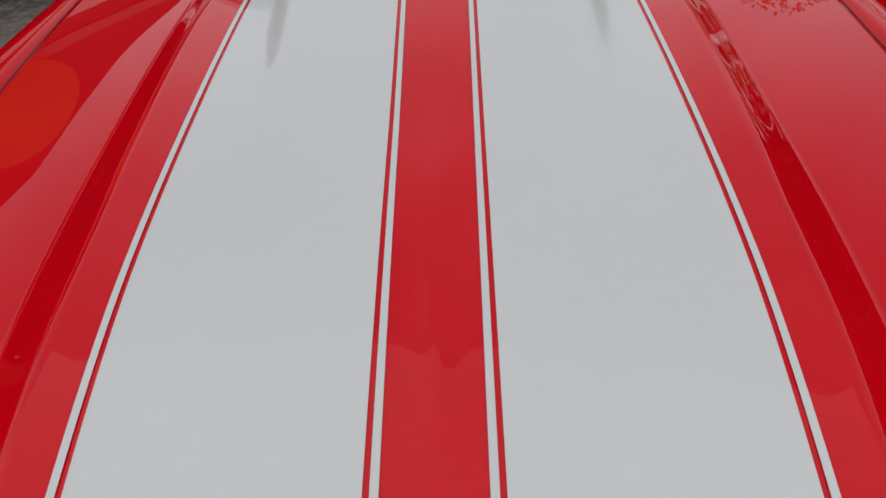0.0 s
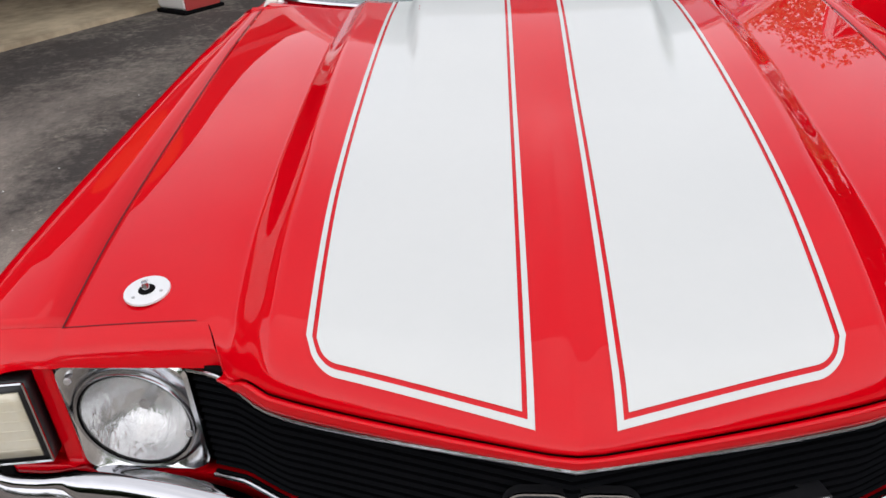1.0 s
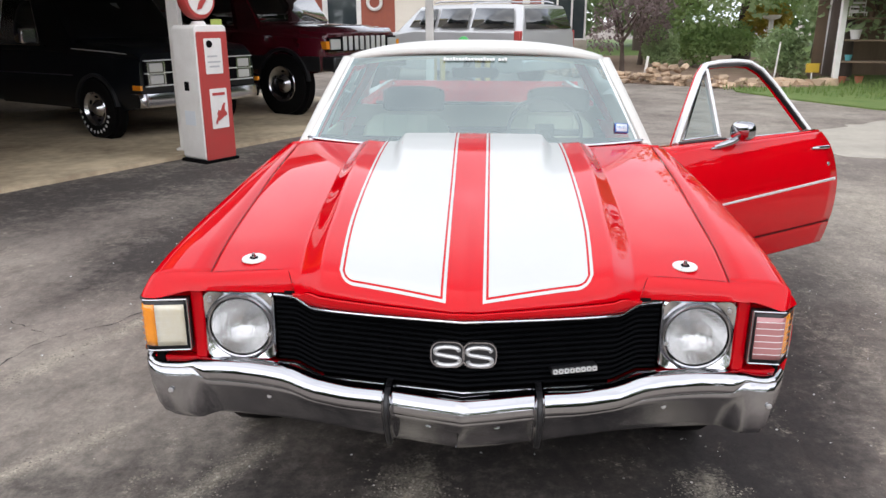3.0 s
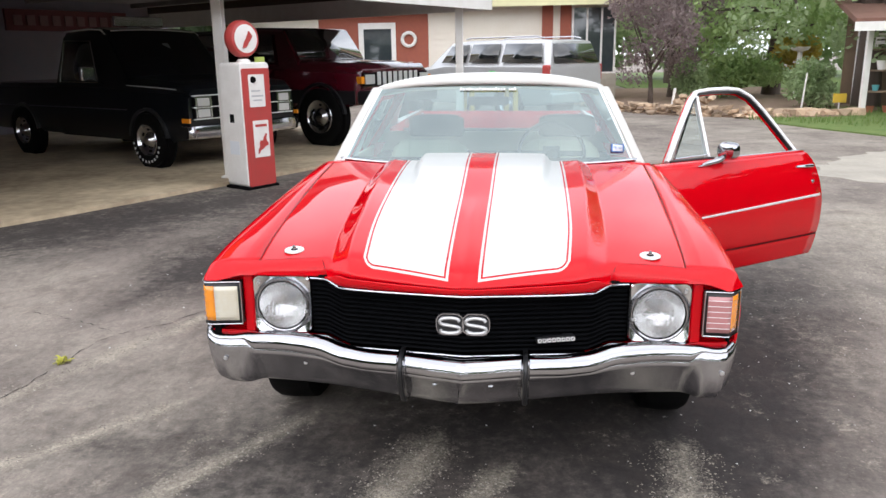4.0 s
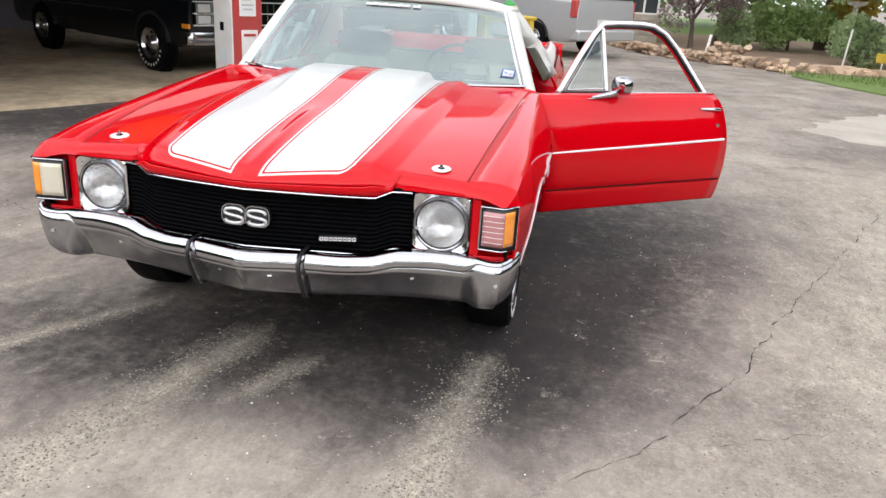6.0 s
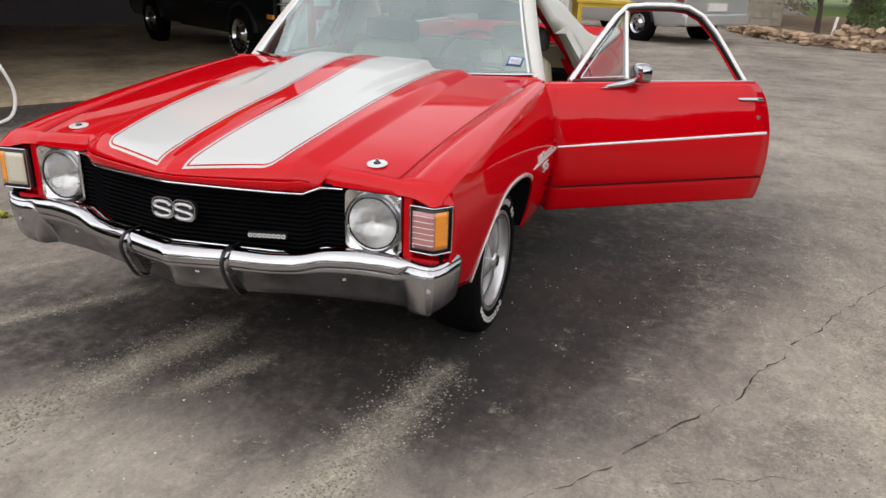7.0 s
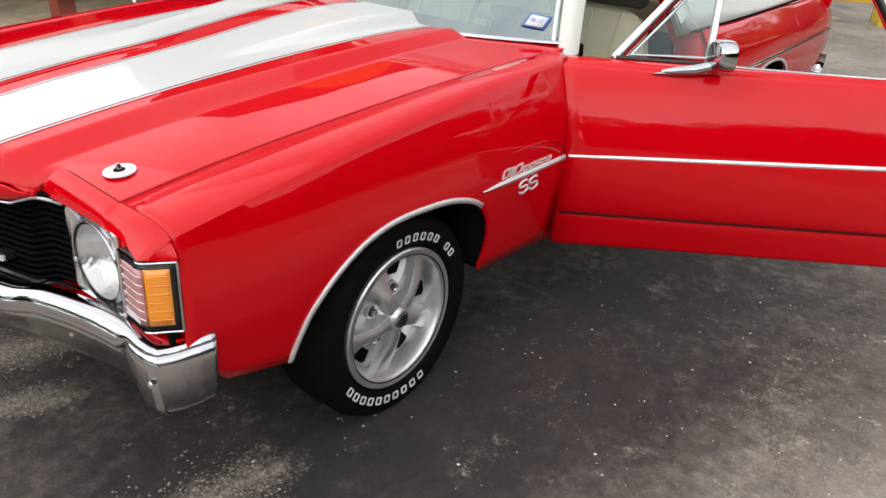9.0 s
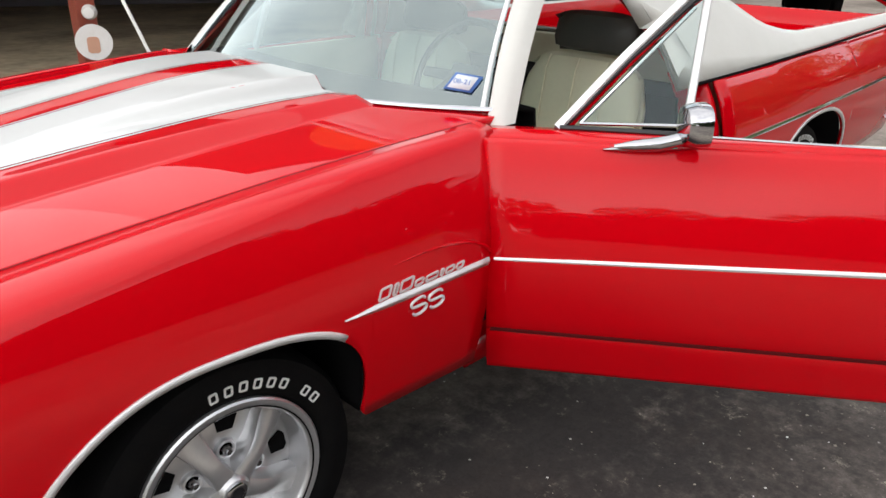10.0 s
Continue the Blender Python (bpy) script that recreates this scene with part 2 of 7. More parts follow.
def rounded(x0, x1, z0, z1, r, n=5):
    """A rectangle's outline with round corners."""
    out = []
    for cx, cz, a in ((x1 - r, z1 - r, 0), (x0 + r, z1 - r, 90), (x0 + r, z0 + r, 180), (x1 - r, z0 + r, 270)):
        out += [(cx + r * math.cos(radians(a + 90 * k / (n - 1))), cz + r * math.sin(radians(a + 90 * k / (n - 1)))) for k in range(n)]
    return out


def ring(outer, inner, depth, axis=1):
    """A frame between two outlines with as many points each."""
    def put(a, b, c):
        return ((c, a, b), (a, c, b), (a, b, c))[axis]
    n = len(outer)
    v = [put(a, b, d) for d in depth for o in (outer, inner) for a, b in o]
    f = []
    for i in range(n):
        j = (i + 1) % n
        f += [(i, j, n + j, n + i), (2 * n + i, 3 * n + i, 3 * n + j, 2 * n + j), (i, 2 * n + i, 2 * n + j, j), (n + i, n + j, 3 * n + j, 3 * n + i)]
    return v, f


def curve(xs, ys):
    return lambda x: float(np.interp(x, xs, ys))


def rounded_path(pts, n=3):
    """Extra points along a path, so that it bends smoothly."""
    out = []
    for i in range(len(pts) - 1):
        p = [Vector(pts[min(max(i + k, 0), len(pts) - 1)]) for k in (-1, 0, 1, 2)]
        for j in range(n):
            t = j / n
            out.append(tuple(0.5 * (2 * p[1] + (p[2] - p[0]) * t + (2 * p[0] - 5 * p[1] + 4 * p[2] - p[3]) * t * t + (3 * p[1] - p[0] - 3 * p[2] + p[3]) * t ** 3)))
    return out + [tuple(pts[-1])]


def smooth_step(a, b, x):
    t = min(max((x - a) / (b - a), 0), 1)
    return t * t * (3 - 2 * t)


def ease(xs, ys):
    """A smooth curve through points (monotone cubic)."""
    xs, ys = np.array(xs, float), np.array(ys, float)
    d = np.diff(ys) / np.diff(xs)
    m = np.concatenate([[d[0]], [0 if a * b <= 0 else 2 * a * b / (a + b) for a, b in zip(d[:-1], d[1:])], [d[-1]]])

    def at(x):
        i = int(min(max(np.searchsorted(xs, x) - 1, 0), len(xs) - 2))
        h = xs[i + 1] - xs[i]
        t = min(max((x - xs[i]) / h, 0), 1)
        return float((2 * t**3 - 3 * t**2 + 1) * ys[i] + (t**3 - 2 * t**2 + t) * h * m[i] + (-2 * t**3 + 3 * t**2) * ys[i + 1] + (t**3 - t**2) * h * m[i + 1])
    return at


# ---- the red pickup car: shared curves of its body ----
plan_x = ease([0.28, 0.36, 0.6, 1.2, 1.8, 3.0, 4.0, 5.0, 5.4], [0.939, 0.954, 0.968, 0.980, 0.988, 0.988, 0.98, 0.955, 0.93])
belly = ease([0.22, 0.33, 0.45, 0.58, 0.66, 0.72, 0.80, 0.86, 0.91, 0.96], [-0.075, -0.05, -0.022, -0.003, 0.0, -0.007, -0.025, -0.048, -0.074, -0.110])
gap_x = ease([0.30, 0.37, 1.0, 1.9], [0.735, 0.745, 0.785, 0.835])
gap_z = ease([0.30, 0.37, 0.6, 1.0, 1.5, 1.9], [0.795, 0.808, 0.846, 0.890, 0.932, 0.953])
hood_mid = ease([0.10, 0.165, 0.26, 0.44, 0.7, 0.92, 1.2, 1.47, 1.80], [0.800, 0.8165, 0.840, 0.874, 0.912, 0.937, 0.962, 0.979, 0.988])
dome_in = ease([0.15, 0.34, 0.55, 0.75, 0.92, 1.4, 1.9], [0.385, 0.414, 0.436, 0.446, 0.460, 0.482, 0.488])
dome_out = ease([0.15, 0.34, 0.55, 0.75, 0.92, 1.4, 1.9], [0.435, 0.462, 0.486, 0.498, 0.505, 0.520, 0.524])
nose_y = ease([0.0, 0.1, 0.20, 0.30, 0.40, 0.455, 0.50, 0.94], [0.144, 0.168, 0.1935, 0.2215, 0.256, 0.292, 0.312, 0.312])
roll_y = ease([0.0, 0.1, 0.20, 0.30, 0.40, 0.455, 0.51, 0.94], [0.144, 0.168, 0.1935, 0.2215, 0.256, 0.292, 0.3325, 0.3325])
HOOD_END = 1.775


def side_x(y, z):
    return plan_x(y) + belly(z)


def hood_z(x, y):
    a = abs(x)
    z = hood_mid(y)
    fall = z - gap_z(max(y, 0.30))
    flank = min(max((a - dome_in(y) + 0.006) / (dome_out(y) - dome_in(y) + 0.018), 0), 1)
    steep = 0.8 * flank + 0.2 * flank * flank * (3 - 2 * flank)
    z -= 0.62 * fall * steep + 0.10 * fall * min(a / 0.4, 1) ** 2
    if a > dome_out(y):
        z -= 0.28 * fall * ((a - dome_out(y)) / max(gap_x(max(y, 0.3)) - dome_out(y), 0.01)) ** 1.5
    behind = max(y - roll_y(a), 0)
    back = max(1 - behind / (0.080 - 0.039 * smooth_step(0.40, 0.52, a)), 0)
    z -= max(z - (0.786 - 0.012 * smooth_step(0.38, 0.48, a)), 0) * (1 - math.sqrt(1 - back * back))
    # the raised scoop, which grows towards the windscreen
    up = 0.038 * smooth_step(0.88, 1.62, y)
    edge = 0.245 + 0.06 * smooth_step(0.9, 1.75, y)
    z += up * (1 - smooth_step(edge, edge + 0.045, a))
    z += 0.004 * max(0, 1 - a / 0.03) * (1 - smooth_step(0.7, 1.0, y))
    z -= 0.035 * max(0, y - 1.60) * (1 - smooth_step(0.36, 0.48, a))
    return z


car = thing("pickup_car", "glossy red pickup car, white hood stripes, driver's door open", "car", at=Matrix.Translation((0, 0, 0.023)) @ pose(0, 0, 0, 0, 0.4, 0))

# hood, with its forward centre between the lamps
def hood_front(x):
    a = abs(x)
    return nose_y(a) if a < 0.484 else 0.312 + (0.372 - 0.312) * smooth_step(0.484, 0.524, a) ** 0.7


def ws_base_y(x):
    return 1.735 + 0.255 * (abs(x) / 0.81) ** 2.4


def hood_x(u, y):
    """The columns of the hood's mesh follow its scoop, its dome and its flanks."""
    edge = 0.245 + 0.06 * smooth_step(0.9, 1.75, y)
    return math.copysign(float(np.interp(abs(u), (0, 0.30, 0.40, 0.52, 0.64, 1.0), (0, edge, edge + 0.045, dome_in(y) - 0.006, dome_out(y) + 0.012, gap_x(max(y, 0.30)) - 0.0015))), u)


def hood_point(u, v):
    x = u * 0.76
    for _ in range(8):
        y0 = hood_front(x)
        y = y0 + (max(HOOD_END, ws_base_y(x) - 0.022) - y0) * v
        x = hood_x(u, y)
    return x, y, hood_z(x, y)


hood_u = sorted(set([round(s * q, 4) for q in lin(0, 1, 101) for s in (-1, 1)]))
hood_v = [0, 0.0004, 0.0015, 0.0035, 0.006, 0.010, 0.015, 0.021, 0.028, 0.036, 0.05] + lin(0.07, 1, 60)
hood = part("hood", grid(hood_point, hood_u, hood_v), RED, car, thick=0.022, fix=False, offset=1.0)
# rolled front lip under the hood edge
def lip_point(u, k):
    x = u * 0.4865
    y0 = nose_y(abs(x))
    z0, z1 = hood_z(x, y0), gr_top(abs(x)) + 0.013
    t = k / 7
    return x, y0 - 0.0035 + 0.05 * max(t - 0.45, 0) ** 2, z0 + (z1 - z0) * t ** 1.1


gr_top = curve([0, 0.40, 0.435, 0.485, 0.56], [0.758, 0.741, 0.737, 0.757, 0.752])
gr_low = curve([0, 0.385, 0.42, 0.495, 0.56], [0.556, 0.526, 0.524, 0.551, 0.545])
gr_y = curve([0, 0.56], [0.168, 0.352])
part("hood_lip", grid(lip_point, lin(-1, 1, 81), range(8)), RED, car, thick=0.008)
# rear face of the scoop, a near-black sheet for the shaded gap under it
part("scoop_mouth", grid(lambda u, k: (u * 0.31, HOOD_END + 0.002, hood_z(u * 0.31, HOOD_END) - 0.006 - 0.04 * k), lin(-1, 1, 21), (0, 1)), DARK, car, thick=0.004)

# stripes: a white field and a thin line round it, lying on the hood
def stripe_in(y, inset):
    return 0.0485 + 0.0085 * (y - 0.17) + inset


stripe_edge = ease([0.15, 0.28, 0.66, 1.1, 1.55, 1.8], [0.336, 0.350, 0.378, 0.390, 0.398, 0.402])


def stripe_out(y, inset):
    return stripe_edge(y) - inset


def stripe_front(x, inset):
    base = 0.1685 + 0.298 * (x - 0.045)
    return base + inset * 1.05


def stripe_shape(side, inset, lift, k_in=None):
    """Field within an inset, with its outer front corner rounded."""
    r = max(0.045 - inset, 0.02)

    def at(s, v):
        end = HOOD_END - 0.002
        y_guess = stripe_front(0.2, inset) + (end - 0.2) * v
        for _ in range(3):
            a, b = stripe_in(y_guess, inset), stripe_out(y_guess, inset)
            x = a + (b - a) * s
            front = stripe_front(x, inset)
            d = x - (stripe_out(front, inset) - r)
            if d > 0:
                front += r - math.sqrt(max(r * r - d * d, 0))
            y_guess = front + (end - front) * v
        return side * x, y_guess, hood_z(x, y_guess) + lift
    return at


ss = lin(0, 0.8, 18) + lin(0.82, 1, 14)
sv = [0, 0.003, 0.008, 0.015, 0.025, 0.04] + lin(0.06, 1, 56)
for sgn in (-1, 1):
    part("stripe", grid(stripe_shape(sgn, 0.015, 0.0018), ss, sv), WHITE, hood, "white painted hood stripe", fix=False)
    outer, inner = stripe_shape(sgn, 0.0, 0.0018), stripe_shape(sgn, 0.0085, 0.0018)
    walk_round = [(0, v) for v in reversed(sv)] + [(s, 0) for s in ss[1:]] + [(1, v) for v in sv[1:]]
    lv = [outer(*q) for q in walk_round] + [inner(*q) for q in walk_round]
    n = len(walk_round)
    part("pinstripe", (lv, [(i, i + 1, n + i + 1, n + i) for i in range(n - 1)]), WHITE, hood, "thin white line round the stripe", fix=False)

# hood pins
for sgn in (-1, 1):
    px, py = sgn * 0.636, 0.440
    pz = hood_z(px, py)
    tilt = Matrix.Translation((px, py, pz + 0.002)) @ pose(0, 0, 0, 7, 0, 0) @ pose(0, 0, 0, 0, -90, 0)
    pin = part("hood_pin", moved(lathe([(0, 0), (0, 0.036), (0.003, 0.035), (0.004, 0.012), (0.003, 0)], 28), tilt), SATIN, car, "bright round hood pin plate")
    part("pin_hole", moved(lathe([(0.0035, 0.0135), (0.0052, 0.0125), (0.0052, 0)], 18), tilt), DARK, pin, "dark hole in the plate")
    part("pin_post", moved(lathe([(0.004, 0.0060), (0.013, 0.0060), (0.015, 0.0045), (0.019, 0.0045), (0.020, 0)], 14), tilt), CHROME, pin, "small bright post")
    for k in range(3):
        a = k * 2.1 + 0.4
        part("rivet", moved(lathe([(0.002, 0.003), (0.0045, 0.0022), (0.0045, 0)], 8), tilt @ Matrix.Translation((0.001, 0.024 * math.cos(a), 0.024 * math.sin(a)))), ALU, pin)

# cowl between hood and windscreen
part("cowl", grid(lambda u, v: (u * 0.83, 1.72 + (ws_base_y(u * 0.83) - 1.70) * v if abs(u) < 0.98 else 1.72 + 0.28 * v, 0.945 + 0.012 * v - 0.006 * u * u), lin(-1, 1, 31), lin(0, 1, 5)), RED, car, thick=0.02)

# ---- front fenders ----
ARCH_F = [(0.661, 0.362), (0.668, 0.40), (0.694, 0.475), (0.742, 0.542), (0.806, 0.594), (0.885, 0.633), (0.98, 0.652), (1.10, 0.652), (1.20, 0.642),
          (1.29, 0.615), (1.35, 0.575), (1.39, 0.515), (1.407, 0.44), (1.41, 0.345)]
ARCH_F = rounded_path(ARCH_F)


def low_edge(y):
    return curve([0.36, 0.40, 0.46, 0.660, 1.41, 1.80], [0.57, 0.50, 0.405, 0.362, 0.335, 0.325])(y)


def fender_profile(y, bottom):
    zg, xg = gap_z(y), gap_x(y) + 0.0015
    zs = zg - 0.025
    xs = side_x(y, zs)
    crown = [(xg, zg), (xg + (xs - xg) * 0.35, zg - 0.0018), (xg + (xs - xg) * 0.62, zg - 0.0042), (xg + (xs - xg) * 0.82, zg - 0.0092), (xg + (xs - xg) * 0.93, zg - 0.0165), (xs, zs)]
    zz = [zs + (bottom - zs) * k / 13 for k in range(1, 14)]
    return crown + [(side_x(y, z), z) for z in zz]


def corner_x(sgn, x, y):
    """The front corner on the driver's side stands a little further in than the other."""
    return sgn * (x - (0.015 * smooth_step(0.80, 0.95, x) * (1 - smooth_step(0.40, 0.78, y)) if sgn > 0 else 0.0))


fender_end = ease([0.30, 0.66, 0.76, 0.87, 0.93, 0.96], [1.795, 1.797, 1.818, 1.853, 1.885, 1.905])


def build_fender(sgn):
    st = [(y, low_edge(y)) for y in (0.3775, 0.40, 0.44, 0.48, 0.52, 0.56, 0.60, 0.63)] + ARCH_F + [(y, low_edge(y)) for y in (1.42, 1.48, 1.55, 1.62, 1.7, 1.75, 1.797)]
    rows = []
    for y, b in st:
        back = smooth_step(1.5, 1.797, y)
        y_top = y + 0.105 * back
        crown = [(corner_x(sgn, x, y), y_top - 0.003 * k * back, z) for k, (x, z) in enumerate(fender_profile(y_top, b)[:6])]
        rows.append(crown + [(corner_x(sgn, x, y), y + (fender_end(z) - 1.797) * back, z) for x, z in fender_profile(y, b)[6:]])
    n = len(rows[0])
    v = [p for r in rows for p in r]
    f = [(i * n + j, i * n + j + 1, (i + 1) * n + j + 1, (i + 1) * n + j) for i in range(len(rows) - 1) for j in range(n - 1)]
    fen = part("front_fender", (v, f), RED, car, thick=0.012, fix=False, offset=-1.0 if sgn > 0 else 1.0)
    # bright lip of the arch
    lip = [(corner_x(sgn, side_x(y, z), y) + sgn * 0.004, y, z) for y, z in ARCH_F[:-10]]
    part("arch_trim", ribbon(lip, 0.0155, sgn), SATIN, fen, "bright wheel arch moulding", thick=0.006)
    # inner arch, near-black to hold the shade of the wheel well
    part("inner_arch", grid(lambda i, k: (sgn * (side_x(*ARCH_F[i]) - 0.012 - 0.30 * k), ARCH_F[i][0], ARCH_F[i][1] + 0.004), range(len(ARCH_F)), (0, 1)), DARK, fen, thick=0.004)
    return fen


def ribbon(path, width, sgn):
    """A strip that follows a path on the car's side, widened away from the arch's middle."""
    v = []
    for i, p in enumerate(path):
        a, b = path[max(i - 1, 0)], path[min(i + 1, len(path) - 1)]
        d = Vector((0, b[1] - a[1], b[2] - a[2])).normalized()
        nrm = Vector((0, -d.z, d.y))
        v += [Vector(p), Vector(p) + nrm * width + Vector((sgn * 0.002, 0, 0))]
    return v, [(2 * i, 2 * i + 1, 2 * i + 3, 2 * i + 2) for i in range(len(path) - 1)]


fenders = {s: build_fender(s) for s in (-1, 1)}

# ---- nose: panel over the lamps that rolls round the corner, recessed face ----
corner = fender_profile(0.374, 0.752)
corner = corner[:6] + [p for p in corner[6:] if p[1] > 0.756][:4]
CORNER_N = len(corner)
# plan of the edge over the signals: a sharp fold on the driver's side, a rounder one on the other
lip_x = {1: ease(lin(0, 1, 8), [0.7472, 0.803, 0.858, 0.893, 0.909, 0.924, 0.940, 0.9555]), -1: ease(lin(0, 1, 8), [0.7472, 0.803, 0.858, 0.905, 0.930, 0.944, 0.951, 0.9555])}
lip_y = {1: ease(lin(0, 1, 8), [0.330, 0.329, 0.325, 0.320, 0.329, 0.343, 0.358, 0.374]), -1: ease(lin(0, 1, 8), [0.330, 0.329, 0.325, 0.318, 0.321, 0.336, 0.354, 0.374])}
nose_cols = [("flat", x) for x in lin(0.4885, 0.54, 12) + lin(0.56, 0.742, 12)] + [("corner", t) for t in lin(0, 1, 30)]


def nose_col(kind, t, k, sgn):
    """One column of the nose panel: from the hood's gap over the roll to the edge above the lamps."""
    if kind == "flat":
        back = Vector((t, hood_front(t - 0.0045) + 0.0045, 0.0))
        front = Vector((t, 0.333, 0.766))
        back.y = max(back.y, front.y + 0.001)
        back.z = max(hood_z(t, back.y) - 0.001, front.z + 0.004)
    else:
        i = t * (CORNER_N - 1)
        a, b = corner[int(i)], corner[min(int(i) + 1, CORNER_N - 1)]
        back = Vector((a[0] + (b[0] - a[0]) * (i % 1), 0.3755, a[1] + (b[1] - a[1]) * (i % 1)))
        front = Vector((lip_x[sgn](t), lip_y[sgn](t), 0.766 - 0.022 * smooth_step(0.1, 0.4, t) + 0.002 * t))
    if k > 12:
        return front + Vector((0, 0.035, 0.001)) if kind == "flat" or t < 0.5 else front + Vector((-0.02, 0.015, 0.001))
    ang = math.pi / 2 * k / 12
    if kind == "flat":
        y = back.y + (front.y - back.y) * math.sin(ang)
        return Vector((t, y, front.z + (hood_z(t, y) - front.z) * (1 - (k / 12) ** 6)))
    q = 0.6 if kind == "flat" else 0.6 - 0.42 * smooth_step(0.05, 0.35, t)
    h, v = q * math.sin(ang) + (1 - q) * k / 12, q * (1 - math.cos(ang)) ** 1.2 + (1 - q) * k / 12
    return Vector((back.x + (front.x - back.x) * h, back.y + (front.y - back.y) * h, back.z + (front.z - back.z) * v))


GAP = mat("dark_panel_gap", (0.05, 0.004, 0.006), 0.9)
for sgn in (-1, 1):
    cols = [[nose_col(kd, t, k, sgn) for k in range(14)] for kd, t in nose_cols]
    v = [(corner_x(sgn, p.x, p.y), p.y, p.z) for c in cols for p in c]
    f = [(i * 14 + j, i * 14 + j + 1, (i + 1) * 14 + j + 1, (i + 1) * 14 + j) for i in range(len(cols) - 1) for j in range(13)]
    part("nose_panel", (v, f), RED, car)
    # dark strips laid on top as the shade between hood, nose panel and fender
    seam = [(sgn * t, hood_front(t - 0.002) + 0.002, hood_z(t, max(hood_front(t) + 0.002, 0.33)) + 0.0007) for t in lin(0.535, 0.745, 30)]
    part("panel_seam", grid(lambda i, k: (seam[i][0], seam[i][1] + (-0.0011, 0.0011)[k], seam[i][2]), range(30), (0, 1)), GAP, car)
    side_y = lin(0.372, 1.90, 40)
    part("panel_seam", grid(lambda i, k: (sgn * (gap_x(side_y[i]) + (-0.0012, 0.0012)[k]), side_y[i], gap_z(side_y[i]) + 0.0008), range(40), (0, 1)), GAP, car)
    part("nose_face", grid(lambda x, z: (sgn * x, 0.374 + 0.03 * smooth_step(0.88, 0.928, x), z), lin(0.766, 0.928, 12), lin(0.50, 0.75, 4)), RED, car, thick=0.01)
    part("hood_side", grid(lambda t, k: (sgn * t, hood_front(t) + 0.0005 + 0.002 * k, hood_z(t, hood_front(t)) - 0.001 - min(0.02, max(hood_z(t, hood_front(t)) - 0.782, 0.001)) * k), lin(0.4875, 0.60, 24), (0, 1)), GAP, car)
    # red strip between the lamps and the bumper, which runs down to the knee of the grille
    sx = lin(0.415, 0.556, 10) + lin(0.58, 0.928, 12)
    part("lower_strip", grid(lambda i, k: (sgn * sx[i], (gr_y(sx[i]) - 0.006 if sx[i] < 0.557 else 0.346 + (1.1 if sgn > 0 else 0.0) * max(0.0, sx[i] - 0.888)) + (0.0, 0.0, 0.03)[k], (gr_low(sx[i]) - 0.008 if sx[i] < 0.557 else 0.540 + 0.012 * smooth_step(0.77, 0.80, sx[i])) - (0.045, 0.0, -0.001)[k]), range(len(sx)), range(3)), RED, car, thick=0.004)
    # near-black block put in for the shaded gap at the strip's outer end
    part("strip_end", (box(0.896, 0.908, 0.357, 0.382, 0.530, 0.572) if sgn > 0 else box(-0.922, -0.897, 0.341, 0.382, 0.530, 0.577)), DARK, car, bevel=0.003)
    # upright between head lamp and signal
    part("lamp_divider", box(min(sgn * 0.769, sgn * 0.806), max(sgn * 0.769, sgn * 0.806), 0.350, 0.374, 0.545, 0.762), RED, car, bevel=0.006)

# ---- head lamps ----
def build_head_lamp(sgn):
    outer = rounded(0.558, 0.768, 0.548, 0.765, 0.026, 9)
    inner = rounded(0.563, 0.763, 0.553, 0.760, 0.024, 9)
    hole = [(0.662 + math.cos(2 * math.pi * k / 36), 0.650 + math.sin(2 * math.pi * k / 36)) for k in range(36)]

    def bezel(row, k):
        """Dished chrome surround: outer edge, rim, slope down to the round hole."""
        if row < 2:
            a, b = outer[k]
            y = (0.374, 0.346)[row]
        elif row == 2:
            (a, b), y = inner[k], 0.341
        else:
            r, y = ((0.106, 0.350), (0.099, 0.356), (0.094, 0.372))[row - 3]
            a, b = 0.662 + (hole[k][0] - 0.662) * r, 0.650 + (hole[k][1] - 0.650) * r
        return sgn * a, y, b
    lamp = part("headlamp", grid(bezel, range(6), range(36), wrap=True), CHROME_BEZEL, car, "bright chrome headlamp bezel")
    turn = Matrix.Translation((sgn * 0.662, 0.352, 0.650)) @ pose(0, 0, 0, 0, 0, -90)
    part("lamp_ring", moved(lathe([(-0.014, 0.098), (0.006, 0.098), (0.010, 0.095), (0.008, 0.0915), (-0.006, 0.091)], 44), turn), CHROME_DULL, lamp)
    # dark ring standing for the shaded gap between ring and lens
    part("lamp_seal", moved(lathe([(0.004, 0.0925), (0.0075, 0.090), (0.004, 0.0865)], 44), turn), DARK, lamp)
    part("reflector", moved(lathe([(-0.070, 0.002), (-0.064, 0.030), (-0.045, 0.058), (-0.02, 0.077), (0.004, 0.087)], 40), turn), LAMP_MIRROR, lamp)
    part("bulb_cap", moved(lathe([(-0.07, 0.010), (-0.035, 0.012), (-0.030, 0.009), (-0.030, 0)], 14), turn), CHROME_SMOKE, lamp)
    part("lens", moved(lathe([(0.006, 0.088), (0.014, 0.075), (0.020, 0.05), (0.0235, 0.02), (0.024, 0.0)], 44), turn), LENS_LAMP, lamp, "ribbed clear glass lens")
    for dx, dz in ((0.083, 0.083), (-0.085, -0.02)):
        part("bezel_screw", moved(lathe([(0, 0.006), (0.004, 0.005), (0.004, 0)], 10), Matrix.Translation((sgn * (0.662 + dx), 0.342, 0.65 + dz)) @ pose(0, 0, 0, 0, 0, -90)), ALU, lamp)


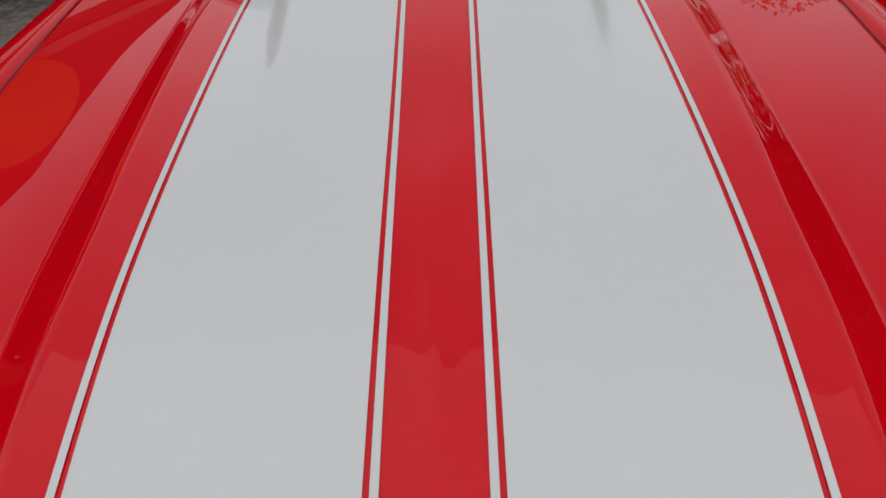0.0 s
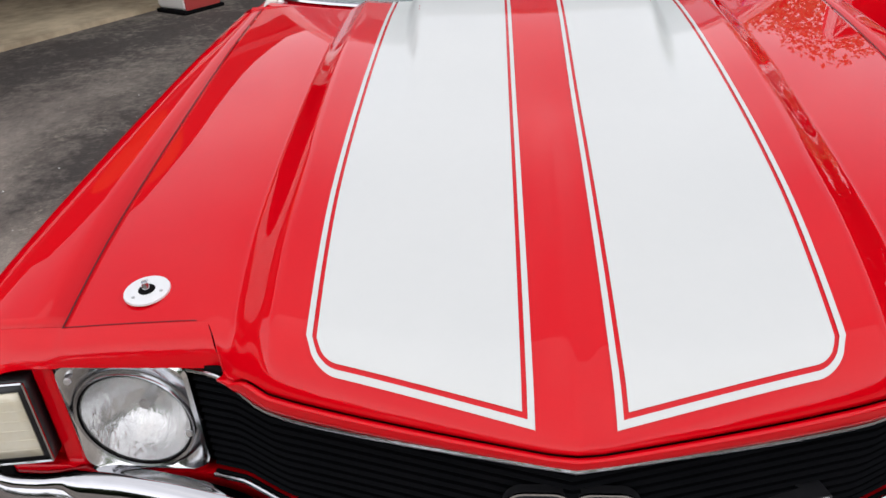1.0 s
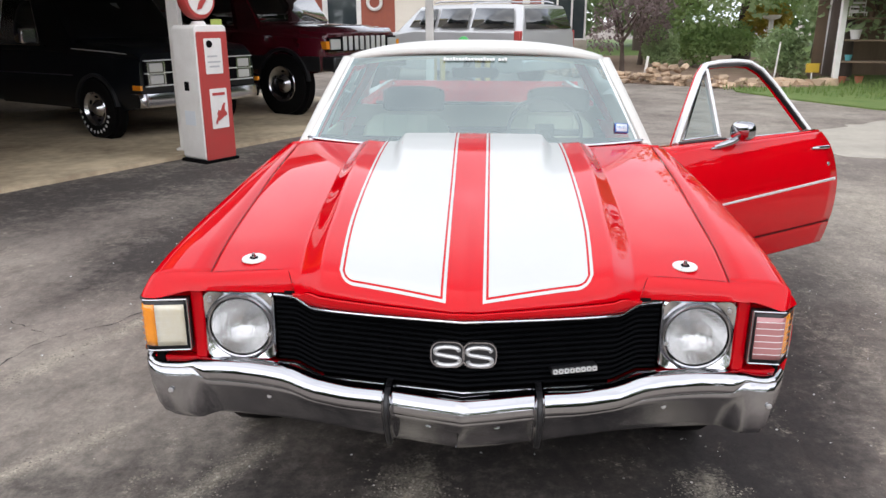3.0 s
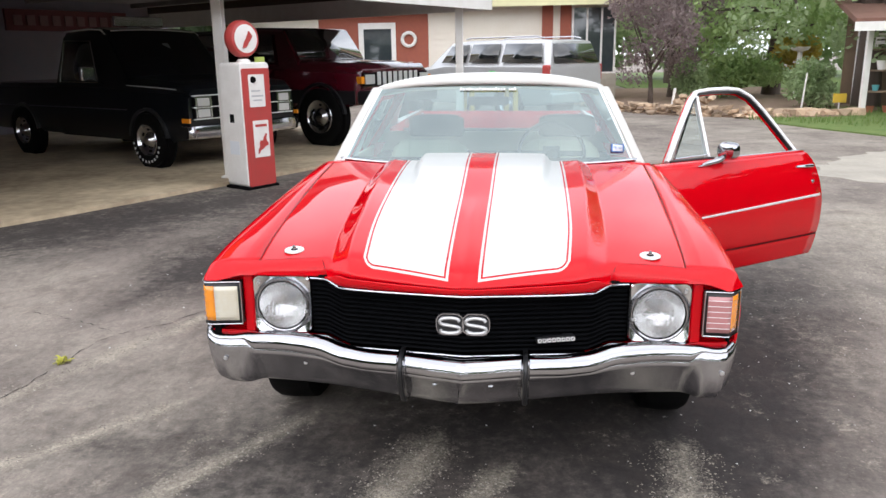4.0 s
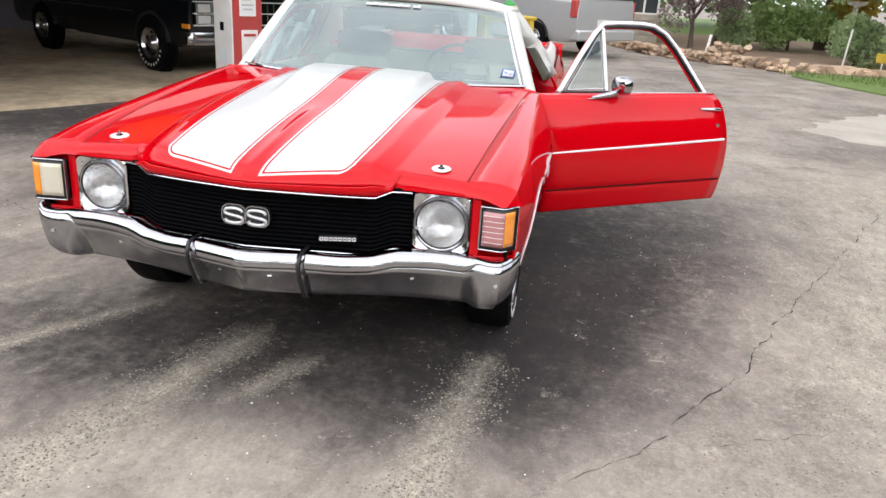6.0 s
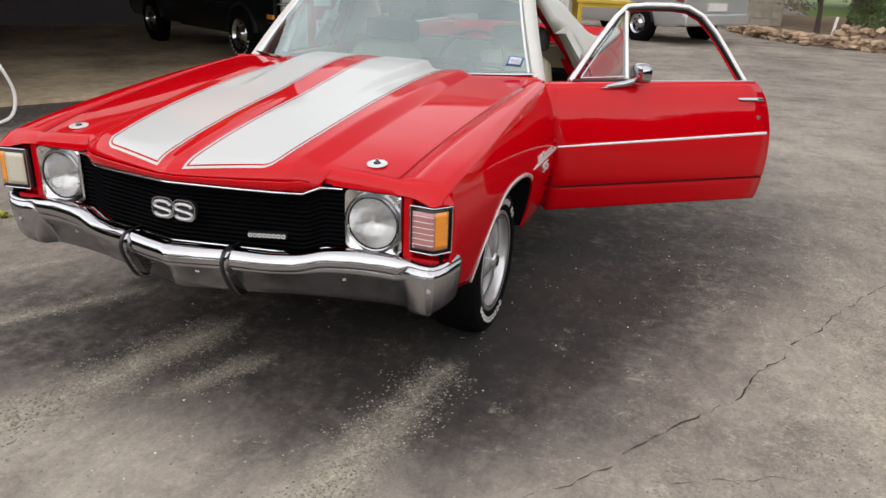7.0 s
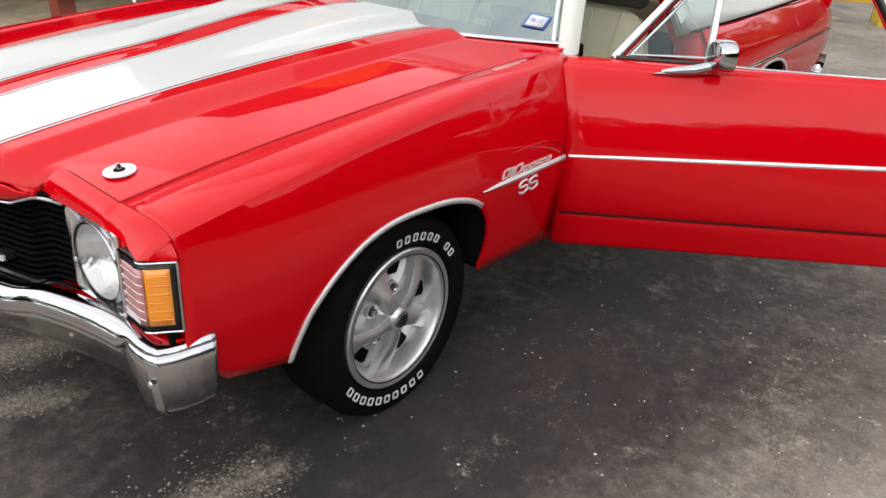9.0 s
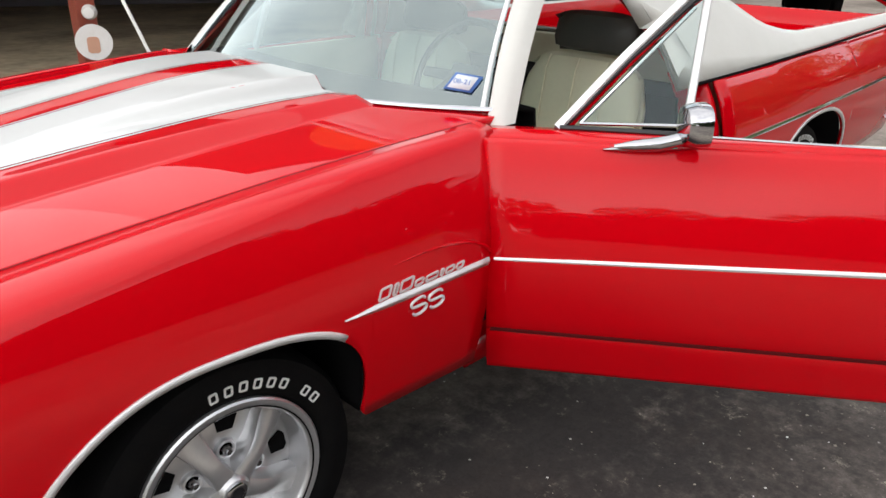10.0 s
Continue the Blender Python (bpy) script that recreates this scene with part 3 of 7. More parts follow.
LAMP_MIRROR = mat("lamp_reflector_mirror", (0.80, 0.80, 0.80), 0.16, metal=1.0, second=(0.62, 0.62, 0.63), scale=22, bump=0.35, bump_scale=34, stretch=(3, 1, 1))


def lamp_glass():
    """Ribbed lens glass: clear in part, frosted in part, glossy on top."""
    m = bpy.data.materials.new("ribbed_lamp_glass")
    m.use_nodes = True
    n, l = m.node_tree.nodes, m.node_tree.links
    b = n["Principled BSDF"]
    b.inputs["Base Color"].default_value = (0.60, 0.60, 0.60, 1)
    b.inputs["Roughness"].default_value = 0.08
    b.inputs["Coat Weight"].default_value = 1.0
    co, mp, wv, bp, tr, mx = (n.new("ShaderNode" + k) for k in ("TexCoord", "Mapping", "TexWave", "Bump", "BsdfTransparent", "MixShader"))
    l.new(co.outputs["Object"], mp.inputs["Vector"])
    l.new(mp.outputs["Vector"], wv.inputs["Vector"])
    wv.bands_direction = "X"
    wv.inputs["Scale"].default_value = 46
    wv.inputs["Distortion"].default_value = 0.6
    l.new(wv.outputs["Fac"], bp.inputs["Height"])
    bp.inputs["Distance"].default_value = 0.004
    bp.inputs["Strength"].default_value = 0.9
    l.new(bp.outputs["Normal"], b.inputs["Normal"])
    mx.inputs["Fac"].default_value = 0.30
    l.new(tr.outputs["BSDF"], mx.inputs[1])
    l.new(b.outputs["BSDF"], mx.inputs[2])
    l.new(mx.outputs["Shader"], n["Material Output"].inputs["Surface"])
    return m


LENS_LAMP = lamp_glass()
for sgn in (-1, 1):
    build_head_lamp(sgn)

# ---- turn signals that wrap round the corner ----
def build_signal(sgn):
    """Front face to the fold at 0.893, then a side that runs back to 0.954."""
    plan = [(0.804, 0.328), (0.850, 0.325), (0.888, 0.3215), (0.898, 0.3225), (0.909, 0.331), (0.928, 0.354), (0.947, 0.377)]
    if sgn < 0:
        plan = [(0.806, 0.330), (0.862, 0.322), (0.906, 0.316), (0.915, 0.315), (0.931, 0.318), (0.943, 0.332), (0.951, 0.352), (0.955, 0.376)]
    plan = [(abs(corner_x(sgn, x, y)), y) for x, y in plan]
    z0, z1 = 0.583, 0.740
    fold = plan[3][0]

    def wrap(pts, a, b, lift):
        return grid(lambda i, z: (sgn * (pts[i][0] + lift * (0.15 if pts[i][0] <= fold else 0.8)), pts[i][1] - lift * (1 if pts[i][0] <= fold else 0.7), z), range(len(pts)), lin(a, b, 7))

    def along(x):
        for (a, b), (c, d) in zip(plan[:-1], plan[1:]):
            if x <= c:
                return (x, b + (d - b) * (x - a) / (c - a))
        return plan[-1]
    sig = part("turn_signal", wrap(plan, z0, z1, 0.0), BLACK, car, "black turn signal housing with bright edge", thick=0.03)
    inner, outer, split = plan[0][0] + 0.011, plan[-1][0] - 0.010, fold + (0.003 if sgn > 0 else -0.016)
    front = [along(x) for x in lin(inner, split, 6)]
    side = [along(x) for x in ([split] if sgn > 0 else [split, fold]) + lin(fold + 0.008, outer, 5)]
    if sgn > 0:
        part("clear_lens", wrap(front, z0 + 0.015, z1 - 0.015, 0.003), LENS_PINK, sig, "faded pinkish front lens", thick=0.004)
    else:
        part("clear_lens", wrap(front, z0 + 0.015, z1 - 0.015, 0.003), LENS_CREAM, sig, "cream front lens", thick=0.004)
    part("amber_lens", wrap(side, z0 + 0.015, z1 - 0.015, 0.003), LENS_AMBER, sig, "amber side lens", thick=0.004)
    for z in (z0, z1):
        part("bright_edge", tube([(sgn * (x + 0.002), y - 0.003, z) for x, y in plan], 0.0028, 6), CHROME, sig)
    for x, y in (plan[0], plan[-1]):
        part("bright_edge", tube([(sgn * (x + 0.002), y - 0.003, z0), (sgn * (x + 0.002), y - 0.003, z1)], 0.0028, 6), CHROME, sig)
    for k in range(6):
        z = z0 + 0.030 + k * 0.0195
        part("lens_bar", tube([(sgn * (x + 0.001), y - 0.0068, z) for x, y in front], 0.0010, 5), SATIN if sgn > 0 else LENS_CREAM, sig)
        part("lens_bar", tube([(sgn * (x + 0.0040), y - 0.0040, z) for x, y in side[-5:]], 0.0010, 5), LENS_AMBER, sig)


for sgn in (-1, 1):
    build_signal(sgn)

# ---- grille ----
grille = part("grille", grid(lambda u, v: (u * 0.556, gr_y(abs(u) * 0.556) + 0.03, gr_low(abs(u) * 0.556) + (gr_top(abs(u) * 0.556) - gr_low(abs(u) * 0.556)) * v), lin(-1, 1, 45), lin(0, 1, 5)), DARK, car, "black horizontal bar grille", thick=0.01)
gx = sorted(set(lin(-0.554, 0.554, 41) + [-0.435, 0.435, -0.385, 0.385, -0.485, 0.485]))
for k in range(13):
    t = (k + 0.5) / 13

    def bar(x, j, t=t):
        z = gr_low(abs(x)) + (gr_top(abs(x)) - gr_low(abs(x))) * t
        dy, dz = ((0.024, 0.0030), (0.000, 0.0044), (-0.004, 0.0), (0.000, -0.0044), (0.024, -0.0030))[j]
        return x, gr_y(abs(x)) + 0.006 + dy, z + dz
    part("grille_bar", grid(bar, gx, range(5)), GRILLE_BLACK, grille)
part("grille_top_trim", tube([(x, min(gr_y(abs(x)) - 0.004, nose_y(abs(x)) + 0.004) if abs(x) < 0.47 else gr_y(abs(x)) - 0.006 - 0.012 * (1 - smooth_step(0.47, 0.52, abs(x))), gr_top(abs(x)) + 0.003) for x in gx], 0.0040, 8), CHROME_SMOKE, grille, "thin bright grille trim")
part("grille_low_trim", tube([(x, gr_y(abs(x)) - 0.010, gr_low(abs(x)) - 0.004) for x in gx], 0.0040, 8), CHROME_SMOKE, grille, "thin bright grille trim")
# black upper band above the trim
part("grille_hood_seal", grid(lambda x, k: (x, gr_y(abs(x)) + 0.0, gr_top(abs(x)) + 0.004 + 0.012 * k), gx, (0, 1)), DARK, grille, thick=0.006)

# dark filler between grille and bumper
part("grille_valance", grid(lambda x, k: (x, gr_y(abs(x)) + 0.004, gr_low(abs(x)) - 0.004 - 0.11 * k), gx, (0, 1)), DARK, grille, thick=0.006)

S_PATH = rounded_path([(0.034, 0.015), (0.027, 0.024), (0.0, 0.028), (-0.028, 0.024), (-0.036, 0.014), (-0.029, 0.005), (0.0, 0.0), (0.029, -0.005), (0.036, -0.014), (0.028, -0.024), (0.0, -0.028), (-0.027, -0.024), (-0.034, -0.015)], 4)

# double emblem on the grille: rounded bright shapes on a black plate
for sgn in (-1, 1):
    cx = sgn * 0.0430
    badge = part("grille_badge", moved(prism(rounded(-0.050, 0.050, -0.036, 0.044, 0.03, 7), (-0.006, 0.010)), pose(cx, 0.176, 0.655, -4, 0, 0) @ Matrix.Scale(0.92, 4)), BLACK, grille, "bright double badge on a black plate")
    part("badge_mark", moved(tube([(a, -0.009, b) for a, b in S_PATH], 0.0064, 8), pose(cx, 0.176, 0.655, -4, 0, 0) @ Matrix.Scale(0.92, 4)), BADGE, badge)
    part("badge_rim", moved(ring(rounded(-0.050, 0.050, -0.036, 0.044, 0.03, 7), rounded(-0.0465, 0.0465, -0.0325, 0.0405, 0.027, 7), (-0.009, -0.005)), pose(cx, 0.176, 0.655, -4, 0, 0) @ Matrix.Scale(0.92, 4)), CHROME_SMOKE, badge)
# small bright name strip, as plain blocks
plate = part("grille_nameplate", moved(prism(rounded(-0.068, 0.068, -0.009, 0.009, 0.004, 3), (0.002, 0.030)), pose(0.310, 0.252, 0.583, 0, 0, 15)), BLACK, grille)
for k in range(8):
    part("nameplate_block", moved(ring(rounded(-0.0068, 0.0068, -0.0065, 0.0065, 0.003, 3), rounded(-0.0036, 0.0036, -0.0034, 0.0034, 0.001, 3), (-0.004, 0.003)), pose(0.310, 0.252, 0.583, 0, 0, 15) @ Matrix.Translation((-0.058 + k * 0.0165, 0, 0))), SATIN, plate)

# ---- front bumper ----
bump_plan = [(0.0, 0.098), (0.10, 0.122), (0.20, 0.150), (0.30, 0.183), (0.40, 0.218), (0.50, 0.250), (0.60, 0.276), (0.70, 0.298), (0.77, 0.308)]
bump_top = ease([0, 0.20, 0.36, 0.42, 0.53, 0.62, 0.74, 0.79, 0.86, 0.90, 0.95, 0.976], [0.550, 0.548, 0.536, 0.537, 0.558, 0.560, 0.555, 0.549, 0.540, 0.540, 0.554, 0.561])
bump_low = ease([0, 0.2, 0.5, 0.8, 0.88, 0.93, 0.96], [0.369, 0.366, 0.357, 0.346, 0.347, 0.356, 0.370])
bump_ends = {1: [(0.838, 0.309), (0.874, 0.311), (0.898, 0.320), (0.915, 0.340), (0.934, 0.366), (0.948, 0.396), (0.959, 0.432)],
             -1: [(0.838, 0.313), (0.897, 0.316), (0.931, 0.322), (0.951, 0.334), (0.965, 0.354), (0.975, 0.385), (0.984, 0.432)]}
fine = {}
for sgn in (-1, 1):
    full = bump_plan + bump_ends[sgn]
    fine[sgn] = [(a + (c - a) * k / 4, b + (d - b) * k / 4) for (a, b), (c, d) in zip(full[:-1], full[1:]) for k in range(4)] + full[-1:]


def bumper_section(sgn):
    rows = []
    way = fine[sgn]
    for i, (x, y) in enumerate(way):
        a, b = way[max(i - 1, 0)], way[min(i + 1, len(way) - 1)]
        t = Vector((b[0] - a[0], b[1] - a[1])).normalized()
        out = Vector((t.y, -t.x))
        zt, zb = bump_top(x), bump_low(x)
        h = zt - zb
        prof = [(-0.052, zt - 0.050), (-0.050, zt - 0.010), (-0.044, zt - 0.002), (-0.034, zt), (-0.022, zt - 0.003), (-0.011, zt - 0.010), (-0.003, zt - 0.020), (0.002, zt - 0.032), (0.004, zt - 0.043), (0.003, zt - 0.053),
                (-0.003, zt - 0.061), (-0.016, zt - 0.35 * h - 0.015), (-0.042, zt - 0.62 * h), (-0.062, zb + 0.028), (-0.070, zb + 0.010), (-0.080, zb), (-0.10, zb + 0.004)]
        # past the step beside the lamp the bright band runs out into a plain face
        plain = [(-0.052, zt - 0.050), (-0.050, zt - 0.010), (-0.036, zt - 0.001), (-0.028, zt), (-0.022, zt - 0.0008), (-0.017, zt - 0.002), (-0.013, zt - 0.004), (-0.010, zt - 0.0065), (-0.008, zt - 0.009), (-0.0065, zt - 0.012),
                 (-0.005, zt - 0.016), (-0.004, zt - 0.055), (-0.007, zt - 0.55 * h), (-0.015, zb + 0.030), (-0.023, zb + 0.012), (-0.036, zb), (-0.060, zb + 0.004)]
        run = smooth_step(0.765, 0.815, x)
        prof = [(o + (p - o) * run, z + (q - z) * run) for (o, z), (p, q) in zip(prof, plain)]
        tuck = 0.010 * smooth_step(0.84, 0.93, x)
        rows.append([(sgn * x + sgn * (out.x * (o - tuck * ((zt - z) / h) ** 1.6)), y + out.y * (o - tuck * ((zt - z) / h) ** 1.6), z) for o, z in prof])
    return rows


left, right = bumper_section(-1), bumper_section(1)
rows = list(reversed(left))[:-1] + right
TURN = 10


def bumper_skin(a, b):
    n = b - a
    return [p for r in rows for p in r[a:b]], [(i * n + j, i * n + j + 1, (i + 1) * n + j + 1, (i + 1) * n + j) for i in range(len(rows) - 1) for j in range(n - 1)]


bumper = part("front_bumper", bumper_skin(0, TURN + 1), CHROME, car, "chrome front bumper with two slim guards", thick=0.006)
# lower face has its own duller chrome, its colour toned for the reflected ground
part("bumper_face", bumper_skin(TURN, len(rows[0])), CHROME_DULL, bumper, "dull lower face of the bumper, toned for its reflection", thick=0.006)
for sgn in (-1, 1):
    cx = sgn * 0.207
    # a chrome blade over the bumper with a black rubber edge
    gz = [0.549, 0.547, 0.540, 0.526, 0.505, 0.480, 0.450, 0.420, 0.392, 0.370, 0.358]
    gy = [-0.034, -0.016, 0.004, 0.016, 0.022, 0.018, 0.006, -0.010, -0.026, -0.042, -0.062]

    def blade(wide, lift):
        shape = grid(lambda i, j: (cx + (-1.0, -0.92, -0.5, 0.5, 0.92, 1.0)[j] * wide, 0.152 - gy[i] - lift + (0.06, 0.008, 0.0, 0.0, 0.008, 0.06)[j], gz[i]), range(len(gz)), range(6))
        n = len(gz) * 6
        return shape[0], shape[1] + [(0, 1, 2, 3, 4, 5), tuple(range(n - 1, n - 7, -1))]
    guard = part("bumper_guard", blade(0.015, 0.0), CHROME, bumper, "chrome bumper guard with a black rubber edge")
    part("guard_strip", blade(0.009, 0.007), BLACK, guard, "black rubber strip")
    for bx, bz in ((0.576, 0.450), (0.88, 0.452)):
        i = min(range(len(fine[sgn])), key=lambda q: abs(fine[sgn][q][0] - bx))
        part("bumper_bolt", moved(lathe([(0, 0.008), (0.004, 0.007), (0.005, 0)], 12), Matrix.Translation((sgn * bx, fine[sgn][i][1] + (0.034 if bx < 0.8 else 0.003), bz)) @ pose(0, 0, 0, 0, 0, -90)), ALU, bumper)
part("plate_bracket", moved(prism(rounded(-0.008, 0.008, -0.014, 0.014, 0.004, 3), (-0.003, 0.003)), pose(-0.092, 0.154, 0.463, -20, 0, -14)), CHROME_DULL, bumper)
part("plate_bracket", moved(prism(rounded(-0.008, 0.008, -0.014, 0.014, 0.004, 3), (-0.003, 0.003)), pose(0.092, 0.154, 0.463, -20, 0, 14)), CHROME_DULL, bumper)
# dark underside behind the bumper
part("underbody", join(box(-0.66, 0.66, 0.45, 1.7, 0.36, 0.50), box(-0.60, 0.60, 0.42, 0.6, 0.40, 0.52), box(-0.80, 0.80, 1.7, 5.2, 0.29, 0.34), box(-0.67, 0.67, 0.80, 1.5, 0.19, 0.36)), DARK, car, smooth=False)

# ---- wheels ----
def build_wheel(x, y, sgn):
    """Five-spoke wheel; its face looks along +x before it is turned to its side."""
    hub = Matrix.Translation((x, y, 0.290)) @ pose(0, 0, 0, 0, 0, 0 if sgn > 0 else 180)
    w = thing("wheel", "", "", at=hub)
    w.parent = car
    part("tyre", lathe([(-0.20, 0.20), (-0.205, 0.245), (-0.200, 0.292), (-0.180, 0.314), (-0.10, 0.320), (-0.026, 0.317), (-0.002, 0.304), (0.008, 0.268), (0.004, 0.236), (-0.010, 0.219), (-0.03, 0.214)], 64), RUBBER, w, "black tyre with white raised letters")
    part("rim", lathe([(-0.19, 0.200), (-0.10, 0.174), (-0.075, 0.178), (-0.050, 0.183), (-0.026, 0.188), (-0.010, 0.191), (-0.002, 0.195), (0.001, 0.200), (0.003, 0.209), (0.004, 0.215), (0.000, 0.2195), (-0.02, 0.217)], 64), ALU, w, "grey cast wheel rim")
    part("wheel_centre", lathe([(-0.060, 0.070), (-0.046, 0.058), (-0.028, 0.048), (-0.014, 0.040), (-0.004, 0.036), (0.003, 0.030), (0.002, 0.020), (-0.004, 0.0)], 36), ALU, w)
    part("wheel_disc", lathe([(-0.056, 0.045), (-0.056, 0.10), (-0.060, 0.150), (-0.068, 0.184)], 48), ALU, w)
    part("rim_groove", lathe([(0.0012, 0.1985), (0.0030, 0.2000), (0.0032, 0.2020)], 56), DARK, w)
    for k in range(5):
        a = 2 * math.pi * k / 5 + radians(27)
        # straight spoke with a broad rounded crest, falling to the barrel at its outer end
        reach = lin(0.034, 0.187, 12)
        crest = [-0.005 - 0.030 * smooth_step(0.07, 0.20, q) for q in reach]
        half = [0.025 + 0.013 * smooth_step(0.09, 0.187, q) + 0.005 * (1 - smooth_step(0.034, 0.07, q)) for q in reach]
        spoke = grid(lambda i, j: (crest[i] - (0.055, 0.022, 0.006, 0.0012, 0.0, 0.0012, 0.006, 0.022, 0.055)[j] * (1.0 if j not in (0, 8) else max(0.3, (crest[i] + 0.062) / 0.055)),
                                   half[i] * (-1.0, -0.93, -0.80, -0.52, 0.0, 0.52, 0.80, 0.93, 1.0)[j], reach[i]), range(12), range(9))
        part("spoke", moved(spoke, pose(0, 0, 0, math.degrees(a), 0, 0)), ALU, w)
        gap = pose(0, 0, 0, math.degrees(a) + 36, 0, 0)
        part("lug_boss", moved(lathe([(-0.058, 0.026), (-0.046, 0.0235), (-0.044, 0.020), (-0.047, 0.0165)], 20), gap @ Matrix.Translation((0, 0, 0.080))), ALU, w)
        part("lug_pocket", moved(lathe([(-0.0550, 0.0185), (-0.0530, 0.0)], 16), gap @ Matrix.Translation((0, 0, 0.080))), DARK, w)
        part("lug_nut", moved(lathe([(-0.056, 0.011), (-0.036, 0.0105), (-0.032, 0.007), (-0.032, 0)], 6), gap @ Matrix.Translation((0, 0, 0.080))), CHROME, w)
        slot = [(-0.018, 0.123), (0.018, 0.123), (0.027, 0.156), (0.016, 0.165), (-0.016, 0.165), (-0.027, 0.156)]
        part("wheel_slot", moved(prism(slot, (-0.0620, -0.0555), axis=0), gap), DARK, w)
    part("hub_cap", lathe([(-0.01, 0.026), (0.006, 0.025), (0.009, 0.021), (0.009, 0.015)], 24), CHROME, w, "bright hub cap")
    part("cap_centre", lathe([(0.008, 0.0155), (0.0065, 0.008), (0.006, 0.0)], 20), BLACK, w)
    # raised white letters as plain blocks along two arcs
    for start, count, step, hw in ((62, 9, 7.6, 0.0100), (-112, 10, 8.6, 0.0118)):
        for k in range(count):
            if count == 9 and k == 6:
                continue
            a = start - (k - count / 2) * step
            block = moved(ring(rounded(-hw, hw, -0.0122, 0.0122, 0.004, 3), rounded(-hw + 0.0042, hw - 0.0042, -0.0080, 0.0080, 0.002, 3), (0.0, 0.0025), axis=0), Matrix.Identity(4))
            part("raised_letter", moved(block, pose(0, 0, 0, a - 90, 0, 0) @ Matrix.Translation((0.0072, 0, 0.256)) @ pose(0, 0, 0, 0, 4, 0)), LETTER, w)
    return w


for wy in (1.082, 4.01):
    for sgn in (-1, 1):
        build_wheel(sgn * 0.906, wy, sgn)

# ---- driver-side emblem on the fender ----
for sgn in (-1, 1):
    em = part("fender_spear", (lambda: grid(lambda i, j: (sgn * (side_x(lin(1.335, 1.785, 12)[i], 0.645) + (0.002, 0.006, 0.002)[j]), lin(1.335, 1.785, 12)[i], 0.640 + 0.012 * (i / 11) * 0.4 + (-1, 0, 1)[j] * 0.0105 * min(1, 0.15 + i / 3)), range(12), range(3)))(), SATIN, fenders[sgn], "bright spear moulding", thick=0.004)
    letters = ((0.034, 0.028), (0.014, 0.028), (0.040, 0.028), (0.028, 0.016), (0.040, 0.016), (0.012, 0.018), (0.030, 0.016), (0.026, 0.016))
    y = 1.425
    for wide, tall in letters:
        slant = Matrix.Identity(4)
        slant[1][2] = 0.45
        outer, inner = rounded(0, wide, 0, tall, 0.005, 4), rounded(0.0042, wide - 0.0042, 0.0040, tall - 0.0040, 0.001, 4)
        part("script_block", moved(ring(outer, inner, (0, 0.004), axis=0), Matrix.Translation((sgn * side_x(y, 0.675) - (0.004 if sgn < 0 else 0), y, 0.6525 + 0.004 * (y - 1.4) / 0.3)) @ pose(0, 0, 0, 4, 0, 0) @ slant), SATIN, em)
        y += wide + 0.006
    for k in range(2):
        y = 1.545 + k * 0.055
        part("badge_mark", moved(tube([(0.004, a * 0.62, b * 0.72) for a, b in S_PATH], 0.0036, 7), Matrix.Translation((sgn * (side_x(y, 0.602) + 0.001) - (0.008 if sgn < 0 else 0), y, 0.604)) @ pose(0, 0, 0, 10, 0, 0)), SATIN, em)
    # raised body line that runs on from the door moulding
    arc = [(1.795, 0.664), (1.77, 0.690), (1.72, 0.712), (1.65, 0.725), (1.57, 0.728), (1.48, 0.722)]
    part("body_crease", tube([(sgn * (side_x(y, z) + 0.000), y, z) for y, z in arc], [0.0045, 0.0045, 0.004, 0.0035, 0.0025, 0.001], 6), RED, fenders[sgn])


# ---- cab: pillars, roof, glass ----
def ws_top(x):
    return 2.295 - 0.075 * (1 - (abs(x) / 0.65) ** 2), 1.322 + 0.026 * (1 - (abs(x) / 0.65) ** 2)


def ws_point(u, v):
    xb, xt = u * 0.795, u * 0.640
    yb, zb = ws_base_y(xb), 0.962
    yt, zt = ws_top(xt)
    bow = -0.018 * math.sin(math.pi * v)
    return xb + (xt - xb) * v, yb + (yt - yb) * v + bow, zb + (zt - zb) * v


wind = part("windscreen", grid(ws_point, lin(-1, 1, 31), lin(0, 1, 10)), GLASS, car, "clear curved windscreen", fix=False)
wind.visible_shadow = False
part("windscreen_low_trim", tube([(x, ws_base_y(x) - 0.008, 0.963) for x in lin(-0.815, 0.815, 41)], 0.009, 8), CHROME, wind, "bright strip under the windscreen")
for u in (-0.985, 0.985):
    part("windscreen_seal", tube([Vector(ws_point(u, v)) + Vector((0, 0.004, 0.002)) for v in lin(0.0, 1.0, 10)], 0.007, 8), SATIN, wind, "bright edge strip")
# name strip at the top of the glass, as plain white blocks
for k in range(21):
    if k == 17:
        continue
    u = -0.235 + k * 0.0235
    p, q = Vector(ws_point(u, 0.925)), Vector(ws_point(u, 0.96))
    tall = 1.0 if k in (0, 3, 7, 13, 20) else 0.75
    up = (q - p).normalized()
    c = p + Vector((0, -0.006, 0.004))
    part("name_block", ([c + Vector((-0.0065, 0, 0)), c + Vector((0.0065, 0, 0)), c + Vector((0.0065, 0, 0)) + up * 0.026 * tall, c + Vector((-0.0065, 0, 0)) + up * 0.026 * tall], [(0, 1, 2, 3)]), LETTER, wind, thick=0.001)
# inspection sticker inside the lower corner
def on_glass(x, z):
    v = (z - 0.962) / 0.365
    u = x / (0.795 + (0.640 - 0.795) * v)
    return Vector(ws_point(u, v))


